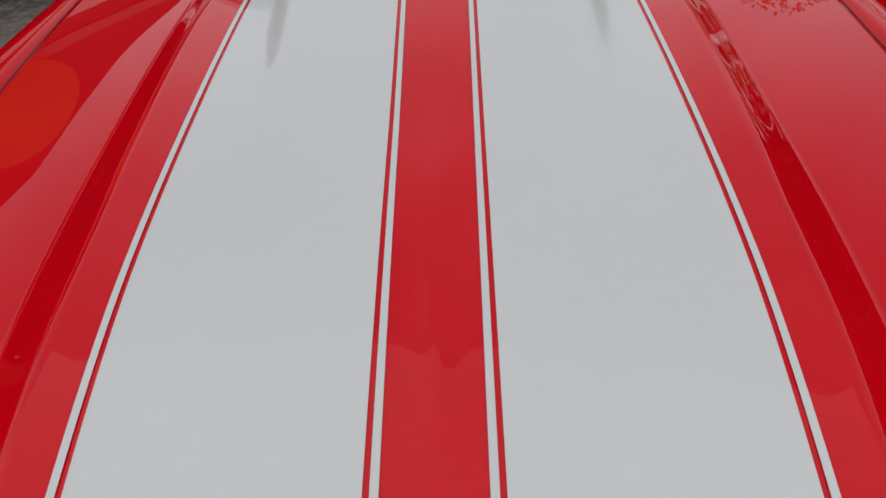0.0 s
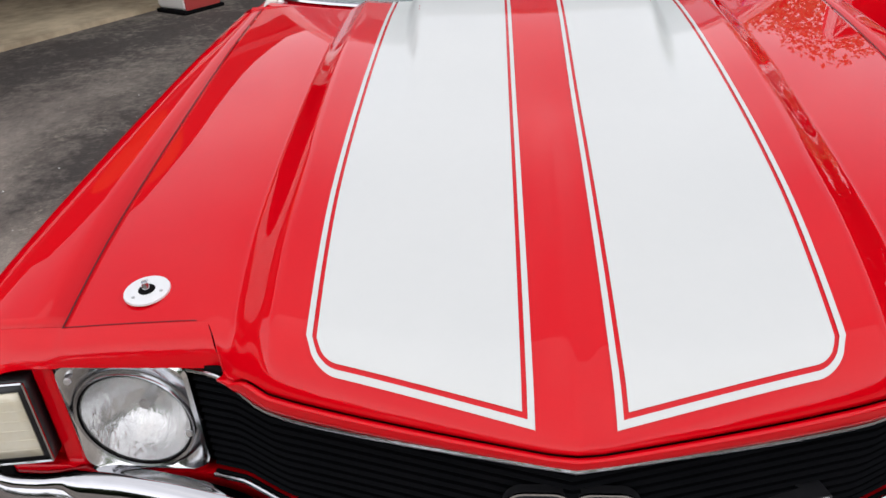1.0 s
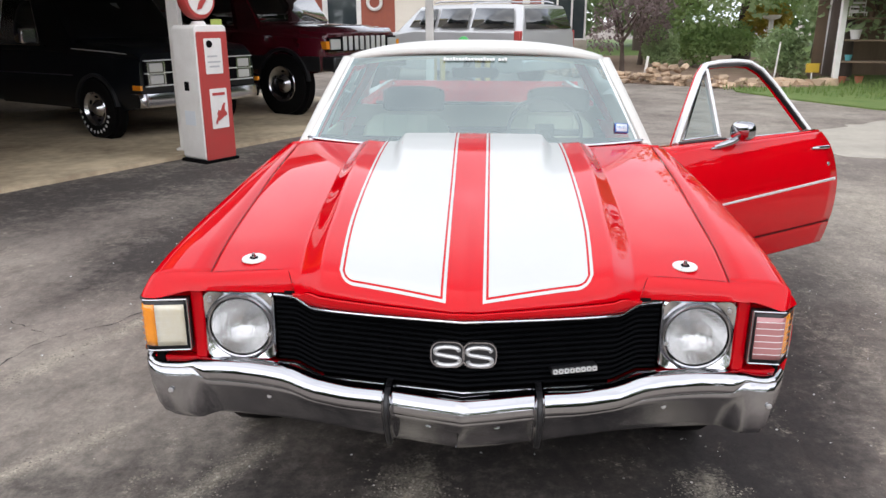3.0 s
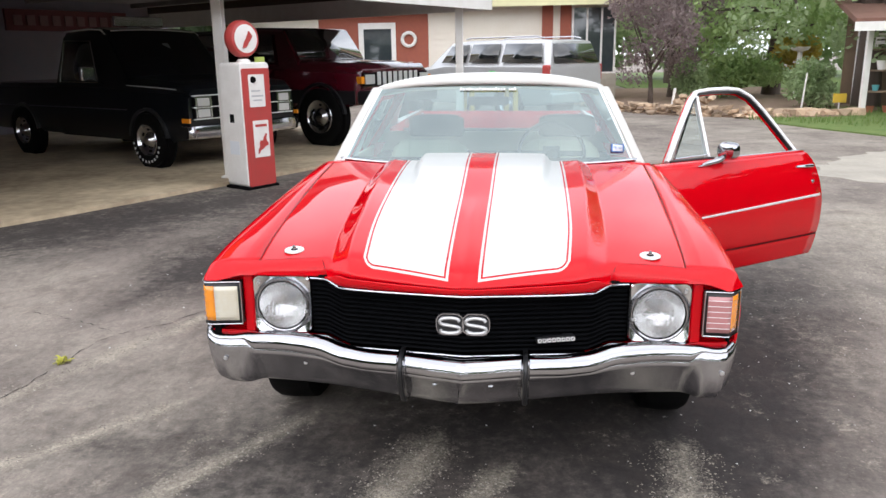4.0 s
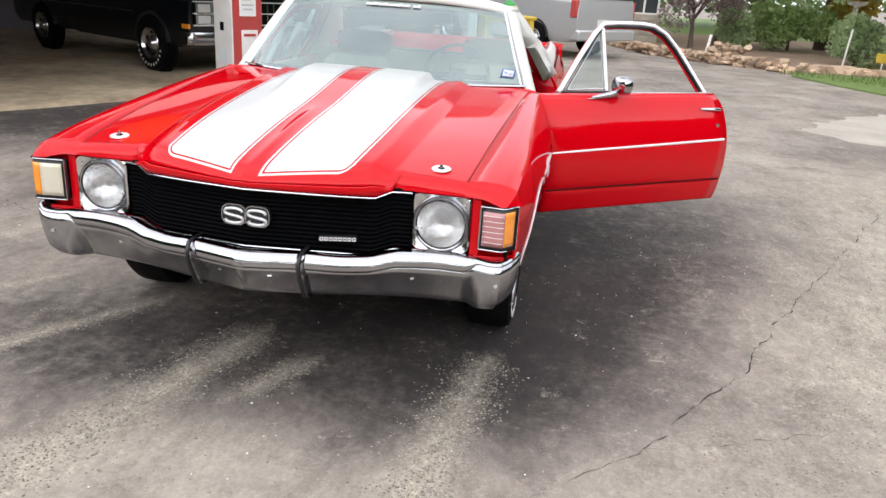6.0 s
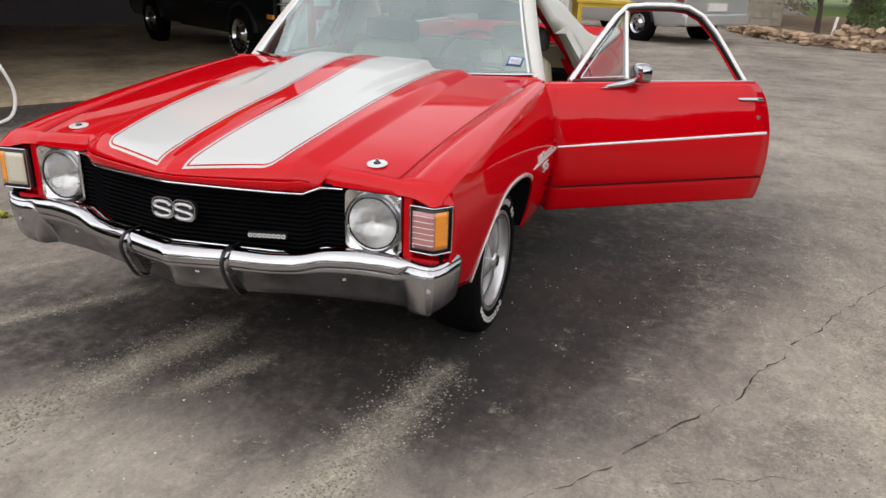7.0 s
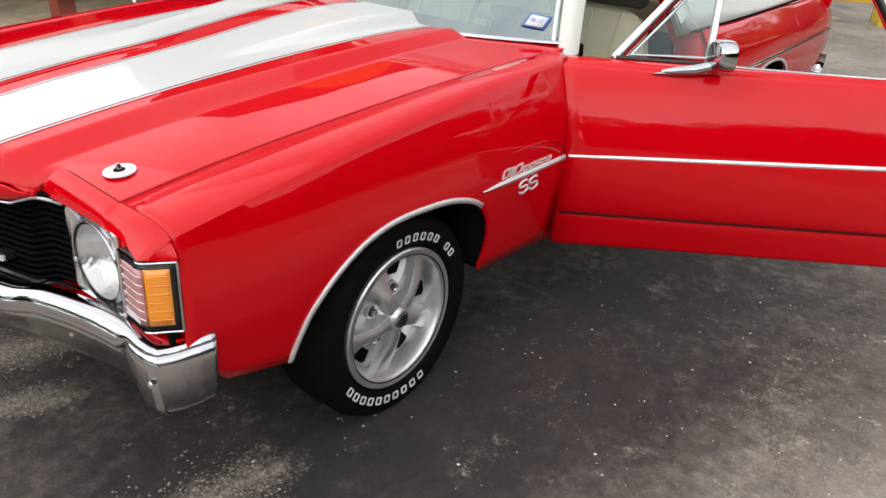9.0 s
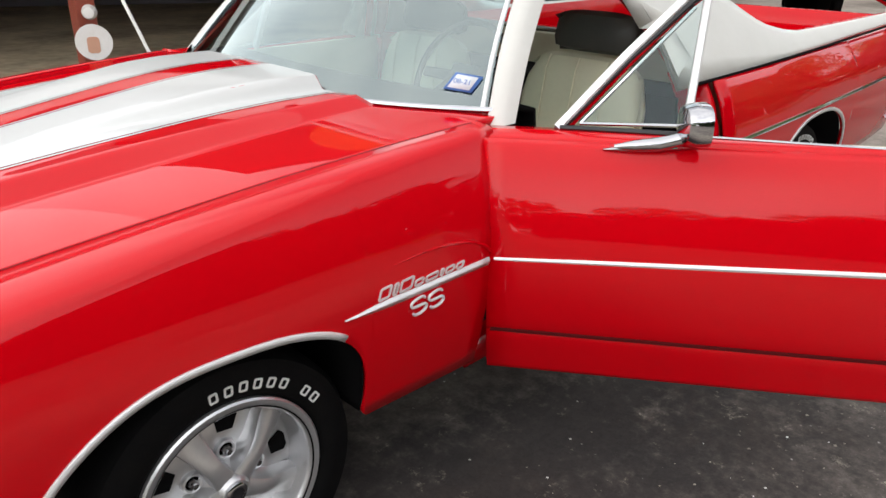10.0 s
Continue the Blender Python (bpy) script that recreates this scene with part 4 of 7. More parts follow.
st_a, st_b, st_c, st_d = on_glass(0.670, 1.004), on_glass(0.741, 0.997), on_glass(0.746, 1.036), on_glass(0.675, 1.043)
lift = Vector((0, -0.004, 0.003))
sticker = part("sticker", ([p + lift for p in (st_a, st_b, st_c, st_d)], [(0, 1, 2, 3)]), BLUE, wind, "blue and white inspection sticker", thick=0.001)
mid = (st_a + st_b + st_c + st_d) / 4
part("sticker_paper", ([mid + (p - mid) * 0.78 + lift * 1.5 for p in (st_a, st_b, st_c, st_d)], [(0, 1, 2, 3)]), PAPER, sticker, thick=0.0006)
txt = bpy.data.curves.new("sticker_date", "FONT")
txt.body, txt.size, txt.align_x, txt.align_y = "08-21", 0.022, "CENTER", "CENTER"
tob = new("sticker_date", txt)
ex, ez = (st_b - st_a).normalized(), ((st_d + st_c) / 2 - (st_a + st_b) / 2).normalized()
en = ex.cross(ez).normalized()
tob.matrix_world = Matrix.Translation(mid + lift * 2.2) @ Matrix((ex, en.cross(ex), en)).transposed().to_4x4()
tob.parent = sticker
txt.materials.append(BLUE)

# A-pillars: white, from the fender to the roof
for sgn in (-1, 1):
    base, top = Vector((sgn * 0.836, 1.985, 0.955)), Vector((sgn * 0.672, 2.325, 1.325))
    def pillar(v, k, base=base, top=top, sgn=sgn):
        c = base.lerp(top, v) + Vector((0, -0.018 * math.sin(math.pi * v), 0))
        ox, oy = ((-0.047, -0.008), (-0.032, -0.022), (0.0, -0.020), (0.022, 0.006), (0.024, 0.06), (-0.02, 0.07))[k]
        return c.x + sgn * ox * (0.78 + 0.12 * v), c.y + oy * (0.8 + 0.2 * v), c.z
    part("windscreen_pillar", grid(pillar, lin(-0.06, 1.02, 12), range(6), wrap=True), VINYL, car, "white windscreen pillar")

roof_half = ease([2.22, 2.5, 2.9, 3.25], [0.655, 0.665, 0.655, 0.63])
roof_edge = ease([2.22, 2.5, 2.9, 3.25], [1.335, 1.352, 1.345, 1.315])


def roof_point(u, v):
    y = 2.225 + 1.0 * v
    a = abs(u)
    y += (1 - v) * 0.085 * a ** 2
    x = u * roof_half(y)
    return x, y, roof_edge(y) + 0.062 * (1 - a ** 2.4) * (0.45 + 0.55 * math.sin(math.pi * min(v + 0.12, 1) ** 0.8)) - 0.012 * a ** 6


part("roof", grid(roof_point, lin(-1, 1, 33), lin(0, 1, 18)), VINYL, car, "white vinyl roof", thick=0.03)
part("headliner", grid(lambda u, v: (roof_point(u * 0.96, v)[0], roof_point(u * 0.96, v)[1] + 0.02, roof_point(u * 0.96, v)[2] - 0.045), lin(-1, 1, 17), lin(0, 0.95, 8)), CREAM, car, thick=0.008)

# sail panels that run from the roof down to the bed rails
def build_sail(sgn):
    def sail(s, k):
        y = 2.74 + 2.62 * s
        low = 0.925 + 0.03 * smooth_step(3.0, 5.3, y)
        high = ease([2.74, 2.95, 3.2, 3.45, 3.7, 4.0, 5.36], [1.335, 1.335, 1.28, 1.16, 1.055, 1.012, 1.0])(y)
        z = low + (high - low) * k / 6
        xo = side_x(y, min(low, 0.95)) - 0.004
        lean = (z - low) * 0.60
        return sgn * (xo - lean - 0.02 * (k / 6) ** 2), y + (0.16 * (1 - k / 6) if s == 0 else 0), z
    stn = lin(0, 0.42, 16) + lin(0.47, 1, 12)
    ob = part("sail_panel", grid(sail, stn, range(7)), VINYL, car, "white vinyl sail panel and bed rail", thick=0.05, offset=1.0 if sgn > 0 else -1.0, fix=False)
    part("sail_trim", tube([(sgn * (side_x(y, 0.93) + 0.001), y, 0.923 + 0.03 * smooth_step(3.0, 5.3, y)) for y in lin(2.93, 5.36, 30)], 0.006, 6), DARK, ob)
    # red quarter panel
    arch = [(3.56, 0.33), (3.575, 0.42), (3.62, 0.52), (3.70, 0.60), (3.82, 0.655), (3.98, 0.672), (4.15, 0.66), (4.30, 0.60), (4.40, 0.50), (4.435, 0.42), (4.44, 0.33)]
    arch = rounded_path(arch)
    stq = [(y, 0.325) for y in (3.06, 3.15, 3.3, 3.45, 3.54)] + arch + [(y, 0.335 + 0.03 * (y - 4.45)) for y in (4.46, 4.6, 4.8, 5.0, 5.2, 5.34)]
    rows = []
    for y, b in stq:
        top = 0.925 + 0.03 * smooth_step(3.0, 5.3, y)
        rows.append([(sgn * (side_x(y, z) + 0.012 * smooth_step(3.4, 4.2, y) * math.exp(-((z - 0.80) / 0.07) ** 2)), y, z) for z in lin(top, b, 15)])
    n = 15
    q = part("quarter_panel", ([p for r in rows for p in r], [(i * n + j, i * n + j + 1, (i + 1) * n + j + 1, (i + 1) * n + j) for i in range(len(rows) - 1) for j in range(n - 1)]), RED, car, thick=0.012, fix=False, offset=-1.0 if sgn > 0 else 1.0)
    part("arch_trim", ribbon([(sgn * (side_x(y, z) + 0.004), y, z) for y, z in arch], 0.0155, sgn), SATIN, q, "bright wheel arch moulding", thick=0.006)
    part("inner_arch", grid(lambda i, k: (sgn * (side_x(*arch[i]) - 0.014 - 0.3 * k), arch[i][0], arch[i][1] + 0.004), range(len(arch)), (0, 1)), DARK, q, thick=0.004)
    part("side_moulding", tube([(sgn * (side_x(y, 0.70) + 0.005), y, 0.700 + 0.02 * smooth_step(3.0, 5.3, y)) for y in lin(3.045, 5.33, 24)], 0.009, 6), CHROME, q, "bright side moulding")
    # rocker under the door opening, and the door pillar behind it
    part("rocker", grid(lambda y, k: (sgn * (0.885, 0.905, 0.90, 0.86, 0.80)[k], y, (0.27, 0.32, 0.345, 0.36, 0.35)[k]), (1.815, 3.04), range(5)), RED, car, thick=0.012)
    part("door_pillar", join(grid(lambda z, k: (sgn * ((side_x(3.03, z) - 0.012) * (1 if k == 0 else 1) - 0.14 * k), 3.033 + 0.015 * k, z), lin(0.34, 0.935, 8), (0, 1)),
                             grid(lambda t, k: (sgn * (0.862 - 0.25 * t - 0.06 * k), 2.985 - 0.22 * t ** 1.6 + 0.01 * k, 0.935 + 0.38 * t), lin(0, 1, 8), (0, 1))), RED, car, "red door pillar", thick=0.03)
    # hinge pillar at the rear edge of the fender
    part("hinge_pillar", grid(lambda z, k: (sgn * (side_x(1.79, z) - 0.02 - 0.12 * k), fender_end(z) - 0.006 + 0.006 * k, z), lin(0.33, 0.95, 8), (0, 1)), RED, car, thick=0.016)
    # bed side
    part("bed_wall", grid(lambda y, z: (sgn * (0.775 - 0.02 * (z < 0.7)), y, z), lin(3.40, 5.34, 10), lin(0.55, 1.0, 6)), RED, car, "red inner bed wall", thick=0.01)
    return q


for sgn in (-1, 1):
    build_sail(sgn)
part("bed_floor", grid(lambda x, y: (x, y, 0.56 + 0.006 * math.sin(x * 60)), lin(-0.77, 0.77, 60), lin(3.35, 5.33, 2)), RED, car, thick=0.01)
part("bed_front", grid(lambda x, z: (x, 3.36, z), (-0.78, 0.78), lin(0.55, 0.97, 3)), RED, car, thick=0.02)
tailgate = part("tailgate", join(grid(lambda x, z: (x, 5.36 - 0.02 * (x / 0.9) ** 2, z), lin(-0.90, 0.90, 9), lin(0.42, 0.985, 6))), RED, car, thick=0.05)
part("rear_bumper", grid(lambda x, k: (x, 5.40 + (0, 0.06, 0.07, 0.05, 0)[k] - 0.05 * abs(x) ** 4, (0.55, 0.54, 0.47, 0.42, 0.41)[k]), lin(-0.94, 0.94, 21), range(5)), CHROME, car, thick=0.008)
# rear window and cab back
rear_glass = part("rear_window", grid(lambda u, v: (u * (0.66 - 0.08 * v), 3.30 - 0.10 * v + 0.02 * u * u, 0.99 + 0.30 * v), lin(-1, 1, 13), lin(0, 1, 5)), GLASS_SIDE, car, "rear cab window", fix=False)
rear_glass.visible_shadow = False
part("cab_back", join(grid(lambda x, z: (x, 3.30, z), lin(-0.86, 0.86, 5), lin(0.40, 0.985, 3)),
                      grid(lambda x, z: (x, 3.215 + 0.02, z), lin(-0.62, 0.62, 5), (1.285, 1.345))), CREAM, car, thick=0.04)
part("rear_window_trim", tube([(u * 0.66, 3.305 + 0.02 * u * u, 0.995) for u in lin(-1, 1, 13)], 0.012, 6), CHROME, rear_glass)

# ---- cabin ----
part("floor_pan", box(-0.84, 0.84, 1.75, 3.28, 0.33, 0.36), DARK, car, smooth=False)
part("firewall", grid(lambda x, z: (x, 1.77, z), lin(-0.84, 0.84, 3), (0.34, 0.94)), DARK, car, thick=0.02)
part("dashboard", grid(lambda x, k: (x, (ws_base_y(x) + 0.015, ws_base_y(x) + 0.06, 2.08, 2.16, 2.17, 2.10)[k] + 0.06 * (k > 1) * (abs(x) / 0.82) ** 2, (0.945, 0.950, 0.955, 0.93, 0.86, 0.66)[k]), lin(-0.775, 0.775, 21), range(6)), DARK, car, "black padded dashboard", thick=0.02)
wheel_m = Matrix.Translation((0.37, 2.315, 0.955)) @ pose(0, 0, 0, 62, 0, 0)
steer = part("steering_wheel", moved(tube([(0.19 * math.cos(2 * math.pi * k / 32), 0.19 * math.sin(2 * math.pi * k / 32), 0) for k in range(33)], 0.011, 8), wheel_m), BLACK, car, "thin dark steering wheel")
part("horn_pad", moved(join(box(-0.18, 0.18, -0.018, 0.018, -0.02, -0.005), box(-0.05, 0.05, -0.045, 0.045, -0.03, 0.0)), wheel_m), BLACK, steer, bevel=0.006)
part("column", tube([(0.37, 2.15, 0.86), (0.37, 2.30, 0.945)], 0.03, 12), BLACK, steer)


HEADREST = mat("dark_grey_vinyl", (0.045, 0.041, 0.036), 0.5, second=(0.06, 0.055, 0.048), scale=10, bump=0.1)


def build_seat(cx):
    seat = part("seat", (lambda: grid(lambda u, k: (cx + u * 0.27, (2.36, 2.34, 2.42, 2.80, 2.86, 2.84)[k], (0.40, 0.52, 0.58 - 0.02 * u * u, 0.55, 0.52, 0.40)[k]), lin(-1, 1, 9), range(6)))(), CREAM, car, "cream vinyl seat", thick=0.02)
    def back(u, k):
        a = abs(u)
        zz = (0.50, 0.62, 0.80, 0.92, 0.965, 0.975, 0.96, 0.80, 0.50)[k]
        yy = (2.78, 2.80, 2.835, 2.86, 2.885, 2.92, 2.955, 2.95, 2.92)[k]
        return cx + u * 0.27 * (1 if zz < 0.9 else 1 - 0.10 * (zz - 0.9) / 0.07), yy + 0.05 * a ** 4 * (1 if k < 5 else -0.3), zz - 0.05 * a ** 5 * (zz > 0.9)
    part("seat_back", grid(back, lin(-1, 1, 15), range(9)), CREAM, seat, thick=0.02)
    for k in (-0.5, 0, 0.5):
        part("seam", tube([(cx + k * 0.27, y - 0.004, z) for y, z in ((2.80, 0.62), (2.835, 0.80), (2.86, 0.92), (2.885, 0.965))], 0.004, 5), CREAM, seat)
    def rest(u, k):
        zz = (0.985, 1.00, 1.06, 1.12, 1.135, 1.12, 1.06, 1.0, 0.985)[k]
        yy = (2.90, 2.865, 2.855, 2.875, 2.91, 2.95, 2.96, 2.95, 2.92)[k]
        return cx + 0.045 + u * (0.185 if 0 < k < 8 else 0.16), yy + 0.02 + 0.03 * abs(u) ** 4 * (1 if k < 4 else -1), zz - 0.025 * abs(u) ** 4 * (zz > 1.05)
    part("head_rest", grid(rest, lin(-1, 1, 13), range(9), wrap=False), HEADREST, seat, "dark grey-brown head rest", thick=0.012)
    return seat


for cx in (-0.42, 0.45):
    build_seat(cx)
part("rear_shelf", box(-0.80, 0.80, 3.0, 3.28, 0.50, 0.85), DARK, car, smooth=False)
# inner mirror
part("inner_mirror", prism(rounded(-0.12, 0.12, 1.235, 1.285, 0.02, 5), (2.235, 2.255)), BLACK, car, bevel=0.004)

SILL_DARK = mat("dark_red_groove", (0.09, 0.005, 0.006), 0.8, second=(0.05, 0.004, 0.005), scale=20, spec=0.1)

# ---- doors ----
def squared(profile):
    """A turned profile pressed towards a rounded rectangle."""
    v, f = lathe(profile, 36)
    out = []
    for x, a, b in v:
        r = math.hypot(a, b)
        k = 1.0 if r < 1e-6 else ((abs(a) / r) ** 2.8 + (abs(b) / r) ** 2.8) ** (-1 / 2.8)
        out.append((x, a * k, b * k))
    return out, f


def build_door(sgn, opened):
    """Built shut, in the car's own axes, then swung about its front hinge."""
    hinge = Vector((sgn * 0.985, 1.803, 0))
    swing = Matrix.Translation(hinge) @ pose(0, 0, 0, 0, 0, -sgn * opened) @ Matrix.Translation(-hinge)
    d = new("door")
    d["label"] = "open red driver's door with bright window frame" if opened else "closed red passenger door"
    d.parent = car
    d.matrix_world = swing

    def front(z):
        return 1.796 - 0.052 * smooth_step(0.64, 0.86, z) if opened else fender_end(z) + 0.008

    def rear(z):
        return ease([0.32, 0.36, 0.45, 0.66, 0.80, 0.88, 0.95], [3.040, 3.052, 3.052, 3.040, 3.024, 3.010, 2.975])(z)

    def skin(s, z):
        y = front(z) + (rear(z) - front(z)) * s
        x = side_x(y, z)
        x += -0.006 * math.exp(-((z - 0.455) / 0.008) ** 2)
        return sgn * x, y, z
    zs = [0.325, 0.335, 0.36, 0.39, 0.42, 0.44, 0.447, 0.451, 0.455, 0.459, 0.463, 0.47, 0.50, 0.54, 0.58, 0.62, 0.66, 0.70, 0.74, 0.78, 0.81, 0.84, 0.87, 0.90, 0.925, 0.94]
    part("door_skin", grid(skin, lin(0, 1, 16), zs), RED, d, thick=0.012, fix=False, offset=-1.0 if sgn > 0 else 1.0)
    # rounded shoulder up to the glass
    def shoulder(s, k):
        y = front(0.94) + (rear(0.94) - front(0.94)) * s
        x0 = side_x(y, 0.94)
        x1 = 0.795 + 0.075 * smooth_step(0, 1, (y - 1.9) / 1.0)
        t = (0, 0.12, 0.3, 0.6, 1.0)[k]
        return sgn * (x0 + (x1 - x0) * t), y, 0.94 + (0, 0.009, 0.014, 0.016, 0.014)[k]
    part("door_shoulder", grid(shoulder, lin(0, 1, 16), range(5)), RED, d, thick=0.01)
    # inner panel and edges
    part("door_edge", join(grid(lambda z, k: (sgn * (side_x(rear(z), z) - 0.006 - 0.13 * k), rear(z) - 0.002 - 0.03 * k, z), lin(0.33, 0.94, 12), (0, 1)),
                           grid(lambda z, k: (sgn * (side_x(1.806, z) - 0.006 - 0.10 * k), front(z) + 0.002 + 0.012 * k, z), lin(0.33, 0.94, 12), (0, 1)),
                           grid(lambda y, k: (sgn * (side_x(y, 0.33) - 0.006 - 0.10 * k), y, 0.327), lin(1.81, 2.98, 4), (0, 1))), RED, d, thick=0.006)
    part("door_card", grid(lambda y, z: (sgn * (0.845 - 0.02 * (z > 0.9)), y, z), lin(1.88, 2.97, 6), lin(0.34, 0.95, 6)), CREAM, d, "cream inner door panel", thick=0.02)
    # dark groove line above the sill, and the bright moulding
    part("sill_line", tube([(sgn * (side_x(y, 0.455) - 0.0015), y, 0.454) for y in lin(1.815, 3.04, 16)], 0.0075, 8), GAP, d)
    part("sill_groove", grid(lambda y, k: (sgn * (side_x(y, 0.452) + (0.0110, 0.0135, 0.0135, 0.0110)[k]), y, (0.4475, 0.4495, 0.4565, 0.4585)[k]), lin(1.805, 3.045, 16), range(4)), SILL_DARK, d, "dark line above the sill")
    part("side_moulding", tube([(sgn * (side_x(y, 0.68) + 0.005), y, 0.663 + 0.036 * (y - 1.81) / 1.2) for y in lin(1.812, 3.015, 18)], 0.0095, 8), SATIN, d, "bright side moulding")
    part("edge_guard", tube([(sgn * (side_x(rear(z), z) + 0.002), rear(z) + 0.001, z) for z in lin(0.46, 0.935, 18)], 0.0035, 6), CHROME, d)
    # window frame
    front_b, front_t = Vector((0.800, 1.945, 0.955)), Vector((0.648, 2.275, 1.302))
    loop = [front_b, front_b.lerp(front_t, 0.5) + Vector((0.004, -0.008, 0.0)), front_b.lerp(front_t, 0.9), front_t + Vector((-0.004, 0.03, 0.012)), Vector((0.632, 2.42, 1.322)), Vector((0.622, 2.58, 1.322)), Vector((0.626, 2.68, 1.312)),
            Vector((0.650, 2.76, 1.270)), Vector((0.70, 2.82, 1.19)), Vector((0.76, 2.865, 1.10)), Vector((0.865, 2.925, 0.955))]
    loop = [Vector((sgn * p.x, p.y, p.z)) for p in loop]
    cen_p = sum(loop, Vector()) / len(loop)

    def rail(path, w_out, w_in, off0, off1):
        v = []
        for i, p in enumerate(path):
            dirn = (path[min(i + 1, len(path) - 1)] - path[max(i - 1, 0)]).normalized()
            nrm = Vector((sgn * 0.9, 0, 0.42)).normalized()
            inw = nrm.cross(dirn).normalized()
            if inw.dot(cen_p - p) < 0:
                inw = -inw
            for a, b in ((-w_out, off0), (-w_out * 0.6, off1), (w_in * 0.6, off1), (w_in, off0), (w_in, -0.02), (-w_out, -0.02)):
                v.append(p + inw * a + nrm * b)
        n = 6
        f = [(i * n + j, i * n + (j + 1) % n, (i + 1) * n + (j + 1) % n, (i + 1) * n + j) for i in range(len(path) - 1) for j in range(n)]
        return v, f + [tuple(range(n)), tuple((len(path) - 1) * n + j for j in range(n - 1, -1, -1))]
    part("window_frame", rail(loop, 0.012, 0.010, 0.004, 0.009), SATIN, d, "bright polished window frame")
    part("inner_frame", rail([p + Vector((-sgn * 0.012, 0, -0.006)) for p in loop], 0.012, 0.022, -0.012, -0.008), RED, d, "red inner window frame")
    part("window_seal", rail([p + (cen_p - p).normalized() * 0.018 for p in loop], 0.008, 0.006, 0.0, 0.003), BLACK, d)
    # quarter light
    v_b, v_t = Vector((sgn * 0.800, 2.262, 0.962)), Vector((sgn * 0.652, 2.297, 1.290))
    part("vent_post", rail([v_b, v_b.lerp(v_t, 0.5), v_t], 0.010, 0.009, 0.004, 0.008), SATIN, d)
    b0 = Vector((sgn * 0.793, 2.00, 0.968))
    part("vent_frame", join(tube([b0, v_b + Vector((0, -0.012, 0.012))], 0.005, 6), tube([b0, v_t + Vector((0, -0.03, -0.045))], 0.006, 6)), CHROME, d)
    pane = part("vent_glass", ([b0, v_b + Vector((0, -0.01, 0.006)), v_t + Vector((0, -0.012, -0.02))], [(0, 1, 2)]), GLASS_SIDE, d, "triangular vent window", fix=False)
    pane.visible_shadow = False
    # belt strip
    part("belt_strip", tube([(sgn * (0.806 + 0.075 * smooth_step(0, 1, (y - 1.9) / 1.0)), y, 0.957) for y in lin(2.28, 2.95, 14)], 0.0042, 6), CHROME, d)
    part("vent_seal", tube([(sgn * (0.806 + 0.075 * smooth_step(0, 1, (y - 1.9) / 1.0)), y, 0.958) for y in lin(1.95, 2.27, 8)], 0.008, 6), BLACK, d)
    # handle and lock
    hx = lambda y, z: sgn * (side_x(y, z) + 0.014)
    handle = part("door_handle", tube([(hx(2.84, 0.872), 2.84, 0.874), (hx(2.88, 0.872) + sgn * 0.008, 2.88, 0.874), (hx(2.95, 0.870) + sgn * 0.010, 2.95, 0.872), (hx(2.985, 0.868) + sgn * 0.004, 2.985, 0.870)], [0.006, 0.009, 0.010, 0.009], 8), CHROME, d, "chrome door handle")
    part("push_button", moved(lathe([(0, 0.011), (0.012, 0.010), (0.013, 0)], 14), Matrix.Translation((hx(2.992, 0.866) - sgn * 0.012, 2.992, 0.866)) @ pose(0, 0, 0, 0, 0, 0 if sgn > 0 else 180)), CHROME, handle)
    part("handle_plate", moved(prism(rounded(-0.018, 0.018, -0.012, 0.012, 0.008, 4), (0, 0.005), axis=0), Matrix.Translation((sgn * side_x(2.99, 0.866), 2.99, 0.866))), DARK, handle)
    part("door_lock", moved(lathe([(0, 0.012), (0.004, 0.011), (0.005, 0.004), (0.003, 0)], 14), Matrix.Translation((sgn * (side_x(2.96, 0.78) + 0.011), 2.96, 0.782)) @ pose(0, 0, 0, 0, 0, 0 if sgn > 0 else 180)), CHROME, d)
    if opened:
        # swept chrome mirror on its arm
        base = [(0.915, 2.085, 0.942), (0.918, 2.13, 0.948), (0.920, 2.19, 0.956), (0.922, 2.235, 0.970), (0.925, 2.27, 0.985)]
        mir = part("door_mirror", tube([(sgn * x, y, z) for x, y, z in base], [0.007, 0.014, 0.017, 0.016, 0.015], 10), CHROME, d, "chrome door mirror on a swept arm")
        mm = Matrix.Translation((sgn * 0.930, 2.262, 1.008)) @ pose(0, 0, 0, 0, 0, 100 * sgn)
        part("mirror_shell", moved(squared([(-0.042, 0.0), (-0.040, 0.024), (-0.032, 0.040), (-0.012, 0.047), (0.018, 0.049), (0.028, 0.048)]), mm @ Matrix.Diagonal((0.85, 1.22, 1.02, 1))), CHROME, mir)
        part("mirror_glass", moved(squared([(0.021, 0.047), (0.021, 0.0)]), mm @ Matrix.Diagonal((0.85, 1.22, 1.02, 1))), GLASS_DARK, mir)
        part("mirror_foot", moved(prism([(2.055, 0.936), (2.10, 0.946), (2.22, 0.962), (2.235, 0.945), (2.12, 0.932)], (-0.012, 0.012), axis=0), Matrix.Translation((sgn * 0.912, 0, 0))), CHROME, mir, bevel=0.005)
    else:
        pane = part("door_glass", ([Vector((sgn * 0.79, 2.27, 0.96)), Vector((sgn * 0.855, 2.92, 0.96)), Vector((sgn * 0.70, 2.81, 1.20)), Vector((sgn * 0.635, 2.68, 1.30)), Vector((sgn * 0.64, 2.31, 1.31))], [(0, 1, 2, 3, 4)]), GLASS_SIDE, d, fix=False)
        pane.visible_shadow = False
    return d


build_door(1, 55.0)
build_door(-1, 0.0)


